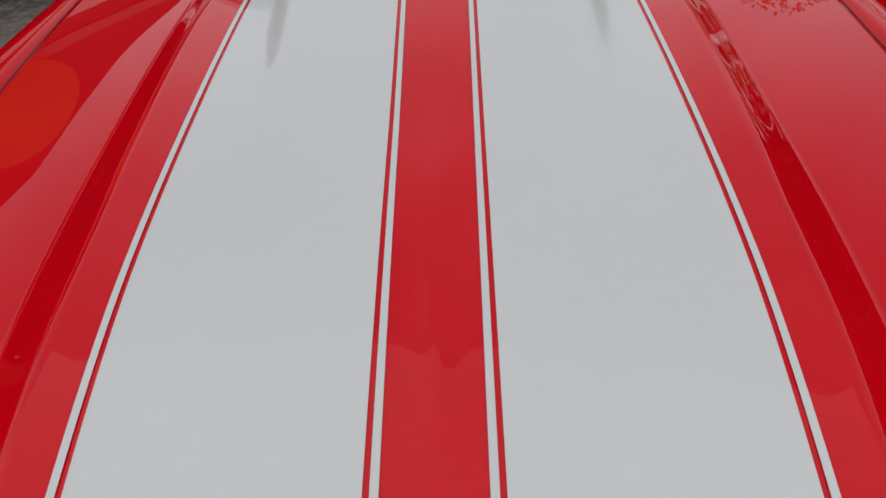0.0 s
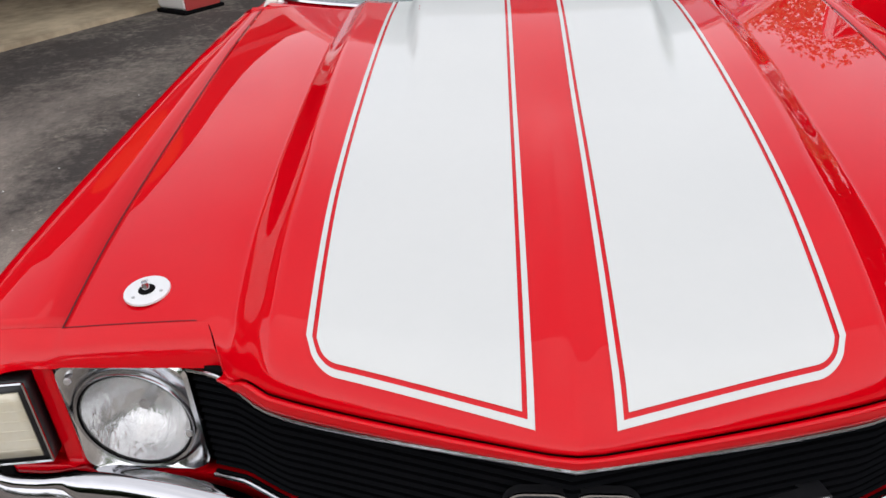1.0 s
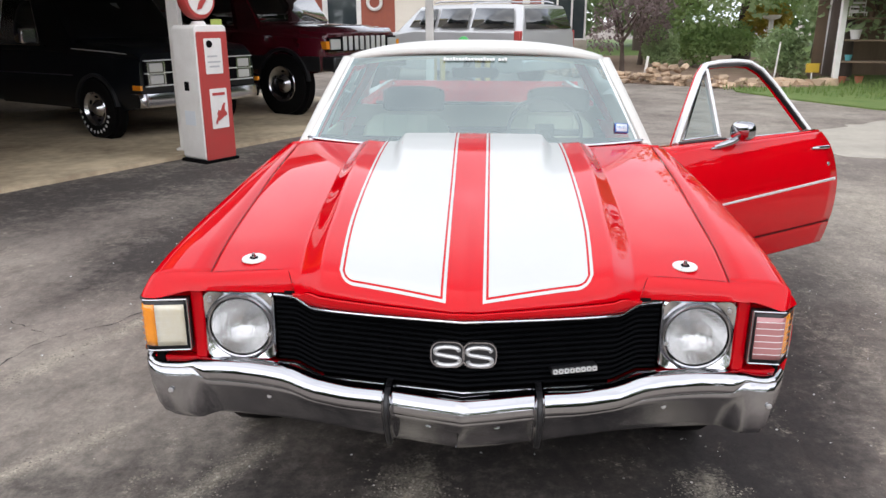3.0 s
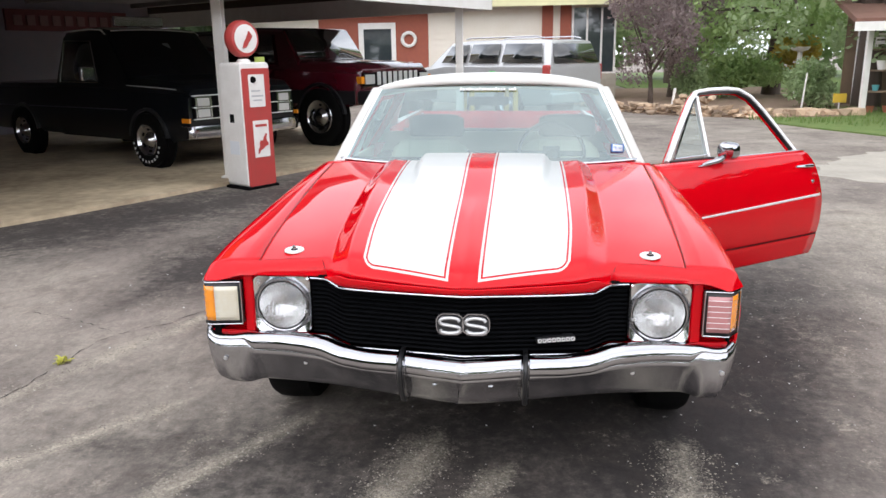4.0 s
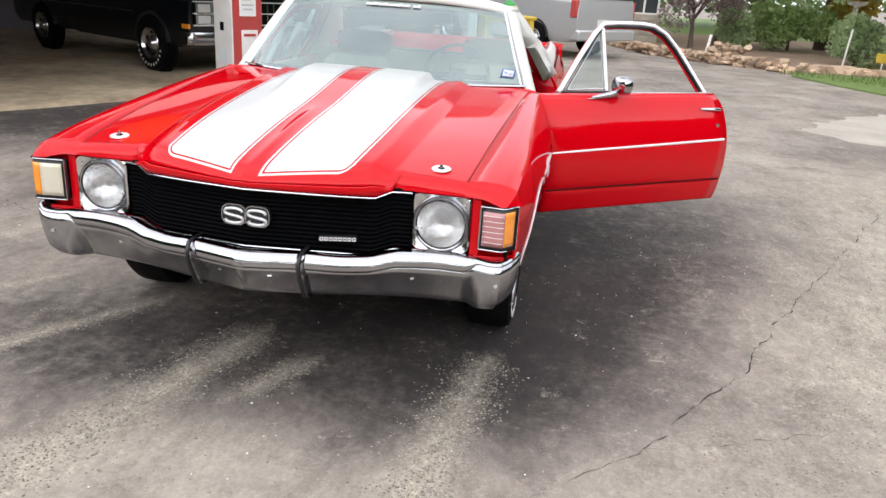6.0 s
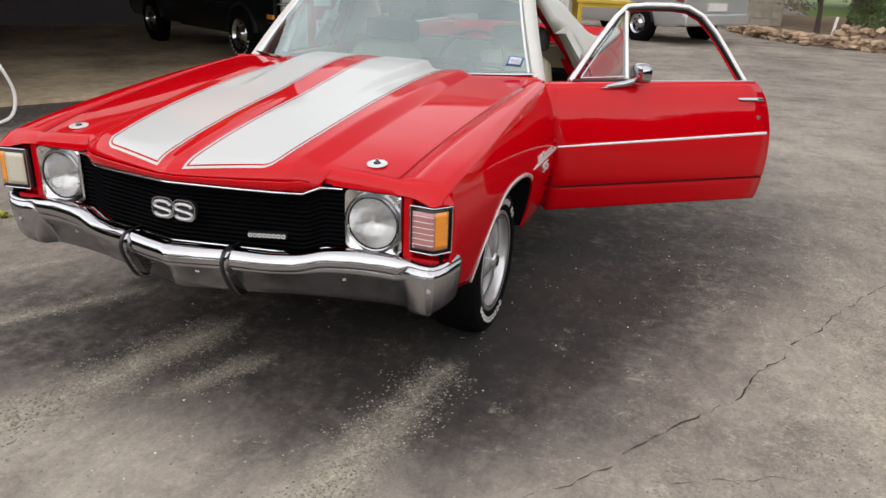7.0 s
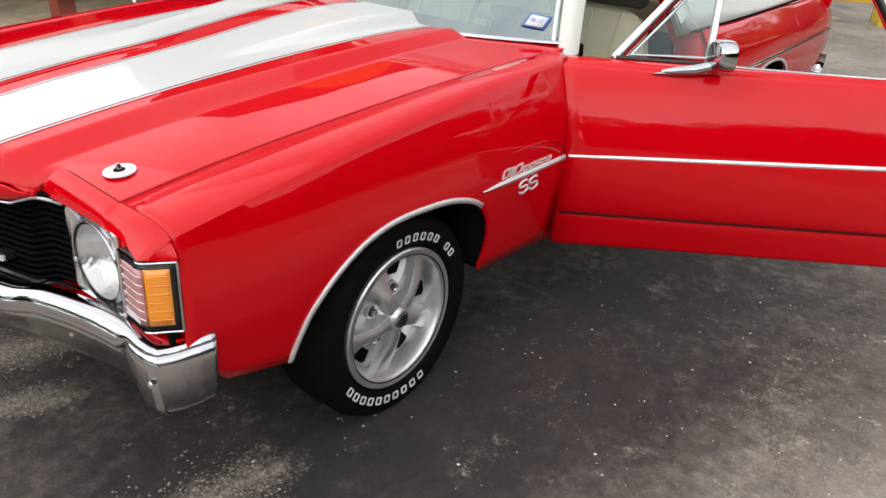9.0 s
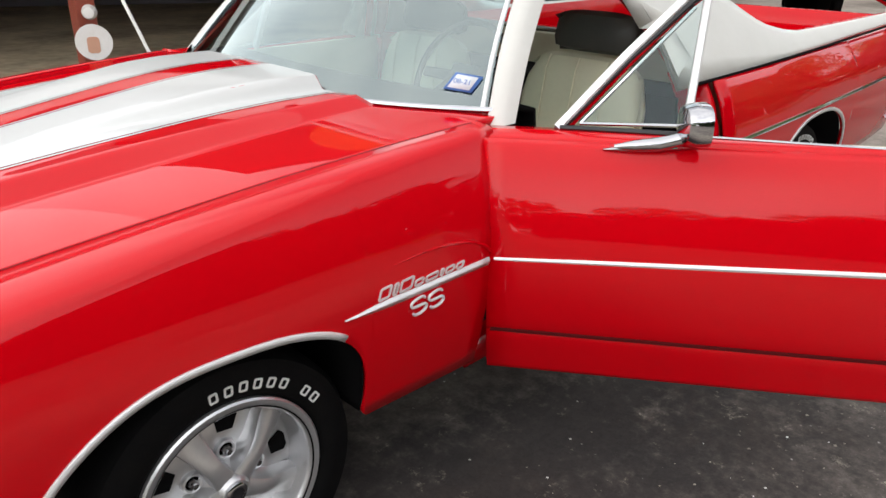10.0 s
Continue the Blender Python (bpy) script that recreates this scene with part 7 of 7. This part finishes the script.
for (x0, y0), (x1, y1) in zip(edge_path[:-1], edge_path[1:]):
    n = int(math.hypot(x1 - x0, y1 - y0) / 0.20)
    for i in range(n):
        for row in range(3):
            t = (i + rng.random() * 0.8) / n
            ob = new("stone", stone_meshes[rng.randrange(6)])
            ob.parent = wall_thing
            sx = 0.10 + 0.14 * rng.random()
            ob.matrix_world = Matrix.Translation((x0 + (x1 - x0) * t + rng.uniform(-0.15, 0.15), y0 + (y1 - y0) * t + rng.uniform(-0.15, 0.22), 0.05 + row * 0.085)) @ pose(0, 0, 0, rng.uniform(-12, 12), rng.uniform(-12, 12), rng.uniform(0, 180)) @ Matrix.Diagonal((sx, sx * rng.uniform(0.6, 0.9), rng.uniform(0.045, 0.075), 1))
for k in range(26):
    ob = new("stone", stone_meshes[rng.randrange(6)])
    ob.parent = wall_thing
    t = rng.random()
    s = rng.uniform(0.12, 0.3)
    ob.matrix_world = Matrix.Translation((6.2 + 2.4 * t, 16.5 + 0.5 * t + rng.uniform(-0.2, 0.4), s * 0.3)) @ pose(0, 0, 0, 0, 0, rng.uniform(0, 180)) @ Matrix.Diagonal((s, s * 0.8, s * 0.55, 1))
for k in range(16):
    ob = new("stone", stone_meshes[rng.randrange(6)])
    ob.parent = wall_thing
    s = rng.uniform(0.12, 0.22)
    ob.matrix_world = Matrix.Translation((4.7 + rng.uniform(-0.5, 0.5), 17.9 + rng.uniform(-0.3, 0.3), 0.1 + 0.35 * rng.random())) @ pose(0, 0, 0, rng.uniform(-40, 40), 0, rng.uniform(0, 180)) @ Matrix.Diagonal((s, s * 0.7, s * 0.5, 1))


def leaves(centres, count, size, seed):
    """Many small leaves set about clump centres (x, y, z, radius)."""
    g = np.random.default_rng(seed)
    w = np.array([c[3] ** 2 for c in centres])
    pick = g.choice(len(centres), count, p=w / w.sum())
    c = np.array([q[:3] for q in centres])[pick]
    r = np.array([q[3] for q in centres])[pick]
    d = g.normal(size=(count, 3))
    d /= np.linalg.norm(d, axis=1)[:, None]
    p = c + d * (r * g.uniform(0.35, 1.08, count) ** 0.6)[:, None] * np.array([1, 1, 0.8])
    a = g.normal(size=(count, 3))
    a /= np.linalg.norm(a, axis=1)[:, None]
    b = np.cross(a, g.normal(size=(count, 3)))
    b /= np.linalg.norm(b, axis=1)[:, None]
    s = (size * g.uniform(0.6, 1.4, count))[:, None]
    v = np.stack([p - a * s, p + b * s * 0.55, p + a * s, p - b * s * 0.55], 1).reshape(-1, 3)
    return v.tolist(), [(4 * i, 4 * i + 1, 4 * i + 2, 4 * i + 3) for i in range(count)]


def plant(name, label, category, x, y, trunk, clumps, leaf, count, size, seed, limbs=5, radius=0.12):
    r = random.Random(seed)
    t = thing(name, label, category, at=Matrix.Translation((x, y, 0.0)))
    if trunk:
        lean = r.uniform(-0.05, 0.05)
        part("trunk", tube([(lean * z, r.uniform(-0.03, 0.03), z) for z in lin(-0.05, trunk, 7)], [radius * (1.25 - 0.75 * k / 6) for k in range(7)], 10), BARK, t)
        for k in range(limbs):
            c = clumps[r.randrange(len(clumps))]
            z0 = trunk * r.uniform(0.45, 0.95)
            part("limb", tube([(lean * z0, 0, z0), (c[0] * 0.5, c[1] * 0.5, (z0 + c[2]) / 2 + 0.1), (c[0], c[1], c[2])], [radius * 0.45, radius * 0.3, radius * 0.1], 6), BARK, t)
    part("crown", leaves(clumps, count, size, seed), leaf, t, smooth=False, fix=False)
    return t


def clump_set(seed, n, spread, zlo, zhi, r0, r1):
    r = random.Random(seed)
    return [(r.uniform(-spread, spread), r.uniform(-spread, spread), r.uniform(zlo, zhi), r.uniform(r0, r1)) for _ in range(n)]


plant("plum_tree", "small tree with dusky purple leaves", "tree", 4.2, 21.6, 1.3, clump_set(1, 16, 1.0, 0.9, 3.6, 0.45, 0.85), LEAF_PURPLE, 5200, 0.055, 1, limbs=8, radius=0.07)
plant("plum_tree", "small tree with dusky purple leaves", "tree", 5.4, 25.0, 1.6, clump_set(2, 16, 1.3, 1.4, 4.4, 0.5, 1.0), LEAF_PURPLE, 4600, 0.06, 2, limbs=8, radius=0.08)
plant("round_shrub", "round bright green shrub behind the stones", "shrub", 5.6, 23.0, 0.4, clump_set(3, 10, 0.36, 0.35, 1.0, 0.3, 0.45), LEAF_FAR, 6000, 0.05, 3, limbs=3, radius=0.05)
plant("dark_shrub", "dark green spreading shrub", "shrub", 7.6, 24.5, 0.5, clump_set(4, 14, 1.0, 0.4, 1.1, 0.4, 0.6), LEAF, 6000, 0.06, 4, limbs=4, radius=0.06)
plant("flowering_shrub", "leafy green shrub with yellow tops", "shrub", 8.0, 19.2, 0.5, clump_set(5, 12, 0.42, 0.30, 1.1, 0.22, 0.40), LEAF_FAR, 3600, 0.05, 5, limbs=4, radius=0.05)
plant("yellow_bush", "bright yellow-leaved garden bush", "shrub", 9.6, 24.8, 0.5, clump_set(6, 8, 0.5, 1.0, 1.9, 0.3, 0.45), LEAF_YELLOW, 3000, 0.06, 6, limbs=3, radius=0.05)
for k, (tx, ty, rad, hgt) in enumerate(((9.1, 26.0, 0.26, 4.6), (9.6, 19.6, 0.30, 4.8), (13.5, 30.0, 0.3, 5.0), (3.0, 33.0, 0.3, 5.5), (18.0, 27.0, 0.3, 5.0), (8.0, 38.0, 0.35, 6.0))):
    plant("tree", "tall green tree with a dark trunk", "tree", tx, ty, hgt, clump_set(20 + k, 34, 3.1, hgt * 0.36, hgt + 2.2, 0.7, 1.25), LEAF_FAR if k % 2 else LEAF, 9500, 0.095, 20 + k, limbs=12, radius=rad)
# far belt of trees that closes the view behind the garden
belt = [(-30 + 80 * (k / 150) + rng.uniform(-1, 1), 46 + rng.uniform(-4, 4), rng.uniform(0.8, 7.5), rng.uniform(1.3, 2.4)) for k in range(150)]
tagged(link("far_trees", *leaves(belt, 60000, 0.24, 41), LEAF_FAR, smooth=False, fix=False), "distant belt of pale green trees", "trees", kind="stuff")
belt2 = [((26 + 4 * rng.random()) * math.cos(a), 2 + (24 + 4 * rng.random()) * math.sin(a), rng.uniform(0.6, 7.5), rng.uniform(1.4, 2.4)) for a in [radians(165 + 205 * k / 150 + rng.uniform(-1, 1)) for k in range(150)]]
tagged(link("far_trees", *leaves(belt2, 26000, 0.30, 42), LEAF_DARK, smooth=False, fix=False), "distant belt of dark green trees", "trees", kind="stuff")

# unseen trees by the drivers side and across the yard, added for dark reflections
belt3 = [(15.5 + rng.uniform(-1.5, 1.5), -18 + 26 * k / 110 + rng.uniform(-0.5, 0.5), rng.uniform(0.5, 4.6), rng.uniform(1.2, 1.9)) for k in range(110)]
belt3 += [(16.5 + rng.uniform(-1.5, 1.5), 2 + 17 * k / 80 + rng.uniform(-0.5, 0.5), rng.uniform(0.5, 7.0), rng.uniform(1.3, 2.0)) for k in range(80)]
belt3 += [(-17 + rng.uniform(-1.5, 1.5), -20 + 19 * k / 90 + rng.uniform(-0.5, 0.5), rng.uniform(0.5, 4.6), rng.uniform(1.2, 1.9)) for k in range(90)]
belt3 += [tuple(slab_at(-14 + 24 * k / 90, -13 + rng.uniform(-1.5, 1.5), rng.uniform(0.6, 4.2))) + (rng.uniform(1.3, 2.0),) for k in range(90)]
tagged(link("yard_trees", *leaves(belt3, 115000, 0.27, 43), LEAF_SHADE, smooth=False, fix=False), "dense unseen belt of dark green trees round the yard, added for reflections", "trees", kind="stuff")

# ---- house behind the silver vehicle ----
house = thing("house", "cream-sided house with red brick piers and large windows", "house")
part("wall", box(-9.0, 3.35, 24.0, 24.3, 0.0, 3.6), SIDING, house, smooth=False)
part("end_wall", box(3.05, 3.35, 24.3, 32.0, 0.0, 3.6), SIDING, house, smooth=False)
for k in range(14):
    part("siding_board", box(-8.9, 0.9, 23.965, 24.0, 0.75 + k * 0.19, 0.925 + k * 0.19), SIDING, house, smooth=False)
part("brick_wall", box(-6.6, -2.85, 23.915, 23.965, 0.0, 3.2), BRICK, house, "red brick wall round the door", smooth=False)
for x0 in (0.95, 1.55):
    part("brick_pier", box(x0, x0 + 0.36, 23.90, 24.0, 0.0, 3.2), BRICK, house, smooth=False)
part("stone_base", box(1.95, 3.42, 23.86, 24.0, 0.0, 0.95), PALE_STONE, house, smooth=False)
for k in range(4):
    for j in range(5):
        part("stone", box(1.98 + j * 0.285, 2.24 + j * 0.285, 23.83, 23.87, 0.06 + k * 0.22, 0.24 + k * 0.22), PALE_STONE, house, smooth=False)
win = part("window", box(1.95, 3.35, 23.93, 24.0, 0.95, 3.0), PANE, house, smooth=False)
for x0 in (1.93, 2.40, 2.87, 3.31):
    part("window_frame", box(x0, x0 + 0.06, 23.88, 23.96, 0.93, 3.05), WHITE_PAINT, win, smooth=False)
part("window_sill", box(1.9, 3.4, 23.84, 23.98, 0.88, 0.95), WHITE_PAINT, win, smooth=False)
dr = part("door", box(-5.05, -4.10, 23.89, 23.96, 0.05, 2.45), PANE, house, smooth=False)
for b in (box(-5.22, -5.05, 23.86, 23.95, 0, 2.65), box(-4.10, -3.95, 23.86, 23.95, 0, 2.65), box(-5.05, -4.10, 23.86, 23.95, 2.45, 2.65)):
    part("door_frame", b, WHITE_PAINT, dr, smooth=False)
part("roof", prism([(23.2, 3.15), (23.2, 3.3), (28.0, 5.0), (32.6, 3.3), (32.6, 3.15)], (-9.4, 3.8), axis=0), SHINGLE, house, smooth=False)
part("fascia", box(-9.4, 3.8, 23.17, 23.20, 3.05, 3.32), PALE_YELLOW, house, "pale yellow fascia board", smooth=False)
part("wreath", moved(tube([(0.22 * math.cos(a), 0, 0.22 * math.sin(a)) for a in [2 * math.pi * k / 20 for k in range(21)]], 0.06, 6), Matrix.Translation((-3.5, 23.85, 2.1))), WHITE_PAINT, house)

# ---- open shed with loaded shelves ----
shed = thing("shed", "open wooden shed with shelves and a shingled roof", "shed")
for x0, y0 in ((8.35, 16.9), (11.6, 16.0), (9.6, 20.4)):
    part("post", box(x0 - 0.06, x0 + 0.06, y0 - 0.06, y0 + 0.06, 0.02, 2.12), WHITE_PAINT, shed, bevel=0.006)
part("roof", ([(7.75, 16.3, 2.10), (12.6, 15.0, 2.10), (13.6, 20.6, 2.85), (9.2, 21.4, 2.85)], [(0, 1, 2, 3)]), SHINGLE, shed, smooth=False, thick=0.12)
part("fascia", ([(7.72, 16.27, 1.94), (12.6, 14.97, 1.94), (12.6, 14.97, 2.14), (7.72, 16.27, 2.14)], [(0, 1, 2, 3)]), WHITE_PAINT, shed, smooth=False, thick=0.04)
part("back_wall", ([(9.3, 20.6, 0), (13.3, 19.8, 0), (13.3, 19.8, 2.8), (9.3, 20.6, 2.8)], [(0, 1, 2, 3)]), WOOD, shed, smooth=False, thick=0.06)
for z in (0.55, 1.05, 1.55):
    part("shelf", ([(8.6, 17.3, z), (11.8, 16.4, z), (11.95, 16.9, z), (8.75, 17.8, z)], [(0, 1, 2, 3)]), WOOD, shed, smooth=False, thick=0.03)
POT = mat("terracotta", (0.36, 0.13, 0.07), 0.8, second=(0.28, 0.10, 0.06), scale=9)
TEAL = mat("teal_plastic", (0.10, 0.35, 0.38), 0.5, second=(0.12, 0.40, 0.42), scale=5)
for k in range(18):
    z = (0.02, 0.55, 1.05, 1.55)[k % 4] + 0.005
    t = 0.03 + 0.9 * rng.random()
    r0 = rng.uniform(0.07, 0.13)
    c = Vector((8.68 + 3.2 * t, 17.55 - 0.9 * t, z))
    pot = link("pot", *moved(lathe([(0, 0), (0, r0 * 0.7), (r0 * 1.5, r0), (r0 * 1.7, r0 * 1.08), (r0 * 1.7, r0 * 0.9)], 16), Matrix.Translation(c) @ pose(0, 0, 0, 0, -90, 0)), (POT, TEAL, WHITE_PAINT, WOOD)[k % 4 if k % 5 else 0])
    tagged(pot, ("terracotta pot", "teal plastic pot", "white painted pot", "brown wooden bucket")[k % 4 if k % 5 else 0] + " kept in the open shed", "pot", "pots in the shed")
chair = thing("garden_chair", "white slatted garden chair on the shed shelf", "chair", at=Matrix.Translation((8.95, 17.5, 1.585)) @ pose(0, 0, 0, 0, 0, -16))
for k in range(4):
    part("slat", box(-0.17, 0.17, 0.14, 0.16, 0.10 + k * 0.09, 0.15 + k * 0.09), WHITE_PAINT, chair)
part("seat", box(-0.18, 0.18, -0.15, 0.16, 0.07, 0.10), WHITE_PAINT, chair)
for x0 in (-0.17, 0.15):
    for y0 in (-0.14, 0.14):
        part("leg", box(x0, x0 + 0.02, y0, y0 + 0.02, 0, 0.46 if y0 > 0 else 0.08), WHITE_PAINT, chair)

# small things in the garden
bath = thing("birdbath", "pale pedestal birdbath among the trees", "birdbath", at=Matrix.Translation((9.0, 23.2, 0.03)))
part("pedestal", moved(lathe([(0, 0.18), (0.05, 0.18), (0.10, 0.09), (1.45, 0.07), (1.5, 0.12)], 16), pose(0, 0, 0, 0, -90, 0)), WHITE_PAINT, bath)
part("bowl", moved(lathe([(1.48, 0.10), (1.52, 0.24), (1.62, 0.30), (1.62, 0.27), (1.54, 0.10), (1.53, 0)], 20), pose(0, 0, 0, 0, -90, 0)), WHITE_PAINT, bath)
for sx, sy, lab in ((8.1, 17.6, "small yellow garden sign on a stake"), ):
    sg = thing("garden_sign", lab, "sign", at=Matrix.Translation((sx, sy, 0.03)))
    part("stake", box(-0.012, 0.012, -0.012, 0.012, -0.02, 0.42), WHITE_PAINT, sg)
    part("panel", box(-0.16, 0.16, -0.02, -0.008, 0.24, 0.46), YELLOW, sg, bevel=0.004)
stake = thing("white_stake", "white wooden stake among the stones", "stake", at=Matrix.Translation((4.1, 17.9, 0.04)) @ pose(0, 0, 0, 0, 7, 0))
part("shaft", box(-0.03, 0.03, -0.02, 0.02, -0.03, 0.62), WHITE_PAINT, stake, bevel=0.004)
stake2 = thing("white_stake", "white wooden stake beside the leafy shrub", "stake", at=Matrix.Translation((7.35, 18.0, 0.04)) @ pose(0, 0, 0, 0, 4, 0))
part("shaft", box(-0.018, 0.018, -0.015, 0.015, -0.03, 0.95), WHITE_PAINT, stake2, bevel=0.004)

# yellow stand behind the car's tail
stand = thing("yellow_stand", "yellow painted steel stand with a green can on top", "stand", at=Matrix.Translation((-0.35, 12.2, 0.0)) @ pose(0, 0, 0, 0, 0, 20))
for x0 in (-0.42, 0.42):
    for y0 in (-0.25, 0.25):
        part("leg", box(x0 - 0.04, x0 + 0.04, y0 - 0.04, y0 + 0.04, 0, 0.95), YELLOW, stand, bevel=0.006)
for z in (0.30, 0.88):
    for y0 in (-0.25, 0.25):
        part("rail", box(-0.46, 0.46, y0 - 0.03, y0 + 0.03, z, z + 0.08), YELLOW, stand, bevel=0.006)
part("top", box(-0.5, 0.5, -0.32, 0.32, 0.95, 1.0), YELLOW, stand, bevel=0.008)
GREEN = mat("green_can", (0.05, 0.40, 0.08), 0.4, second=(0.06, 0.45, 0.10), scale=6)
can = link("green_can", *moved(lathe([(0, 0), (0, 0.11), (0.20, 0.11), (0.26, 0.04), (0.26, 0)], 18), Matrix.Translation((-0.30, 12.15, 1.0)) @ pose(0, 0, 0, 0, -90, 0)), GREEN)
tagged(can, "small green can on the yellow stand", "can")


# ---- loose gravel and chips on the asphalt ----
def gravel_material():
    m = bpy.data.materials.new("loose_gravel")
    m.use_nodes = True
    n, l = m.node_tree.nodes, m.node_tree.links
    geo, rp = n.new("ShaderNodeNewGeometry"), n.new("ShaderNodeValToRGB")
    stops = ((0.0, (0.13, 0.115, 0.098)), (0.40, (0.20, 0.177, 0.148)), (0.80, (0.28, 0.25, 0.205)), (0.985, (0.36, 0.325, 0.27)), (1.0, (0.52, 0.50, 0.46)))
    e = rp.color_ramp.elements
    e[0].position, e[0].color = stops[0][0], (*stops[0][1], 1)
    e[1].position, e[1].color = stops[-1][0], (*stops[-1][1], 1)
    for p, c in stops[1:-1]:
        q = e.new(p)
        q.color = (*c, 1)
    l.new(geo.outputs["Random Per Island"], rp.inputs["Fac"])
    l.new(rp.outputs["Color"], n["Principled BSDF"].inputs["Base Color"])
    n["Principled BSDF"].inputs["Roughness"].default_value = 0.85
    return m


def pebbles(count_list, seed):
    """Small eight-sided stones strewn along tracks (x0, y0, x1, y1, spread, count, size)."""
    g = np.random.default_rng(seed)
    xs, ys, rs = [], [], []
    for x0, y0, x1, y1, spread, count, size in count_list:
        t = g.random(count)
        ln = math.hypot(x1 - x0, y1 - y0)
        off = g.normal(size=count) * spread
        xs.append(x0 + (x1 - x0) * t - (y1 - y0) / ln * off)
        ys.append(y0 + (y1 - y0) * t + (x1 - x0) / ln * off)
        rs.append(size * 0.85 * g.uniform(0.5, 1.5, count) ** 1.5)
    x, y, r = np.concatenate(xs), np.concatenate(ys), np.concatenate(rs)
    n = len(x)
    a = g.uniform(0, 6.28, n)
    ca, sa = np.cos(a) * r, np.sin(a) * r
    k1, k2 = g.uniform(0.6, 1.0, n), g.uniform(0.6, 1.0, n)
    z = r * 0.15
    h = r * g.uniform(0.35, 0.7, n)
    v = np.stack([np.stack([x + ca, y + sa, z], 1), np.stack([x - sa * k1, y + ca * k1, z], 1), np.stack([x - ca * k2, y - sa * k2, z], 1), np.stack([x + sa, y - ca, z], 1),
                  np.stack([x + ca * 0.2, y + sa * 0.2, z + h], 1), np.stack([x, y, z * 0 - 0.001], 1)], 1).reshape(-1, 3)
    f = [(6 * i + p, 6 * i + q, 6 * i + w) for i in range(n) for p, q, w in ((0, 1, 4), (1, 2, 4), (2, 3, 4), (3, 0, 4), (1, 0, 5), (2, 1, 5), (3, 2, 5), (0, 3, 5))]
    return v.tolist(), f


tracks = [(-0.62, -0.95, -0.16, 0.60, 0.085, 3000, 0.0042), (0.66, -0.8, 0.85, 0.64, 0.075, 3000, 0.0042), (0.0, 0.15, 0.12, 0.38, 0.05, 350, 0.004), (-2.2, -0.15, -1.38, 0.89, 0.05, 700, 0.004),
          (-1.3, -0.15, -0.75, 0.78, 0.05, 700, 0.004), (-2.35, 0.6, -1.73, 2.07, 0.05, 600, 0.004), (1.7, -0.8, 3.1, 1.7, 0.40, 3600, 0.0036), (1.6, 1.2, 2.3, 3.4, 0.30, 700, 0.0028), (-1.2, -0.9, 1.6, -0.5, 0.35, 1800, 0.0034), (2.4, 1.6, 3.6, 4.4, 0.5, 2200, 0.0045)]
tagged(link("loose_gravel", *pebbles(tracks, 61), gravel_material(), smooth=False, fix=False), "loose tan gravel on the asphalt", "gravel", kind="stuff")
chips = [(-1.5, -0.6, 2.6, 2.4, 0.9, 70, 0.0042), (1.3, 0.4, 1.9, 2.6, 0.25, 40, 0.0030), (-3.0, 0.5, -1.6, 4.0, 0.5, 30, 0.006)]
tagged(link("white_chips", *pebbles(chips, 62), LETTER, smooth=False, fix=False), "scattered white chips and flecks", "debris", kind="stuff")
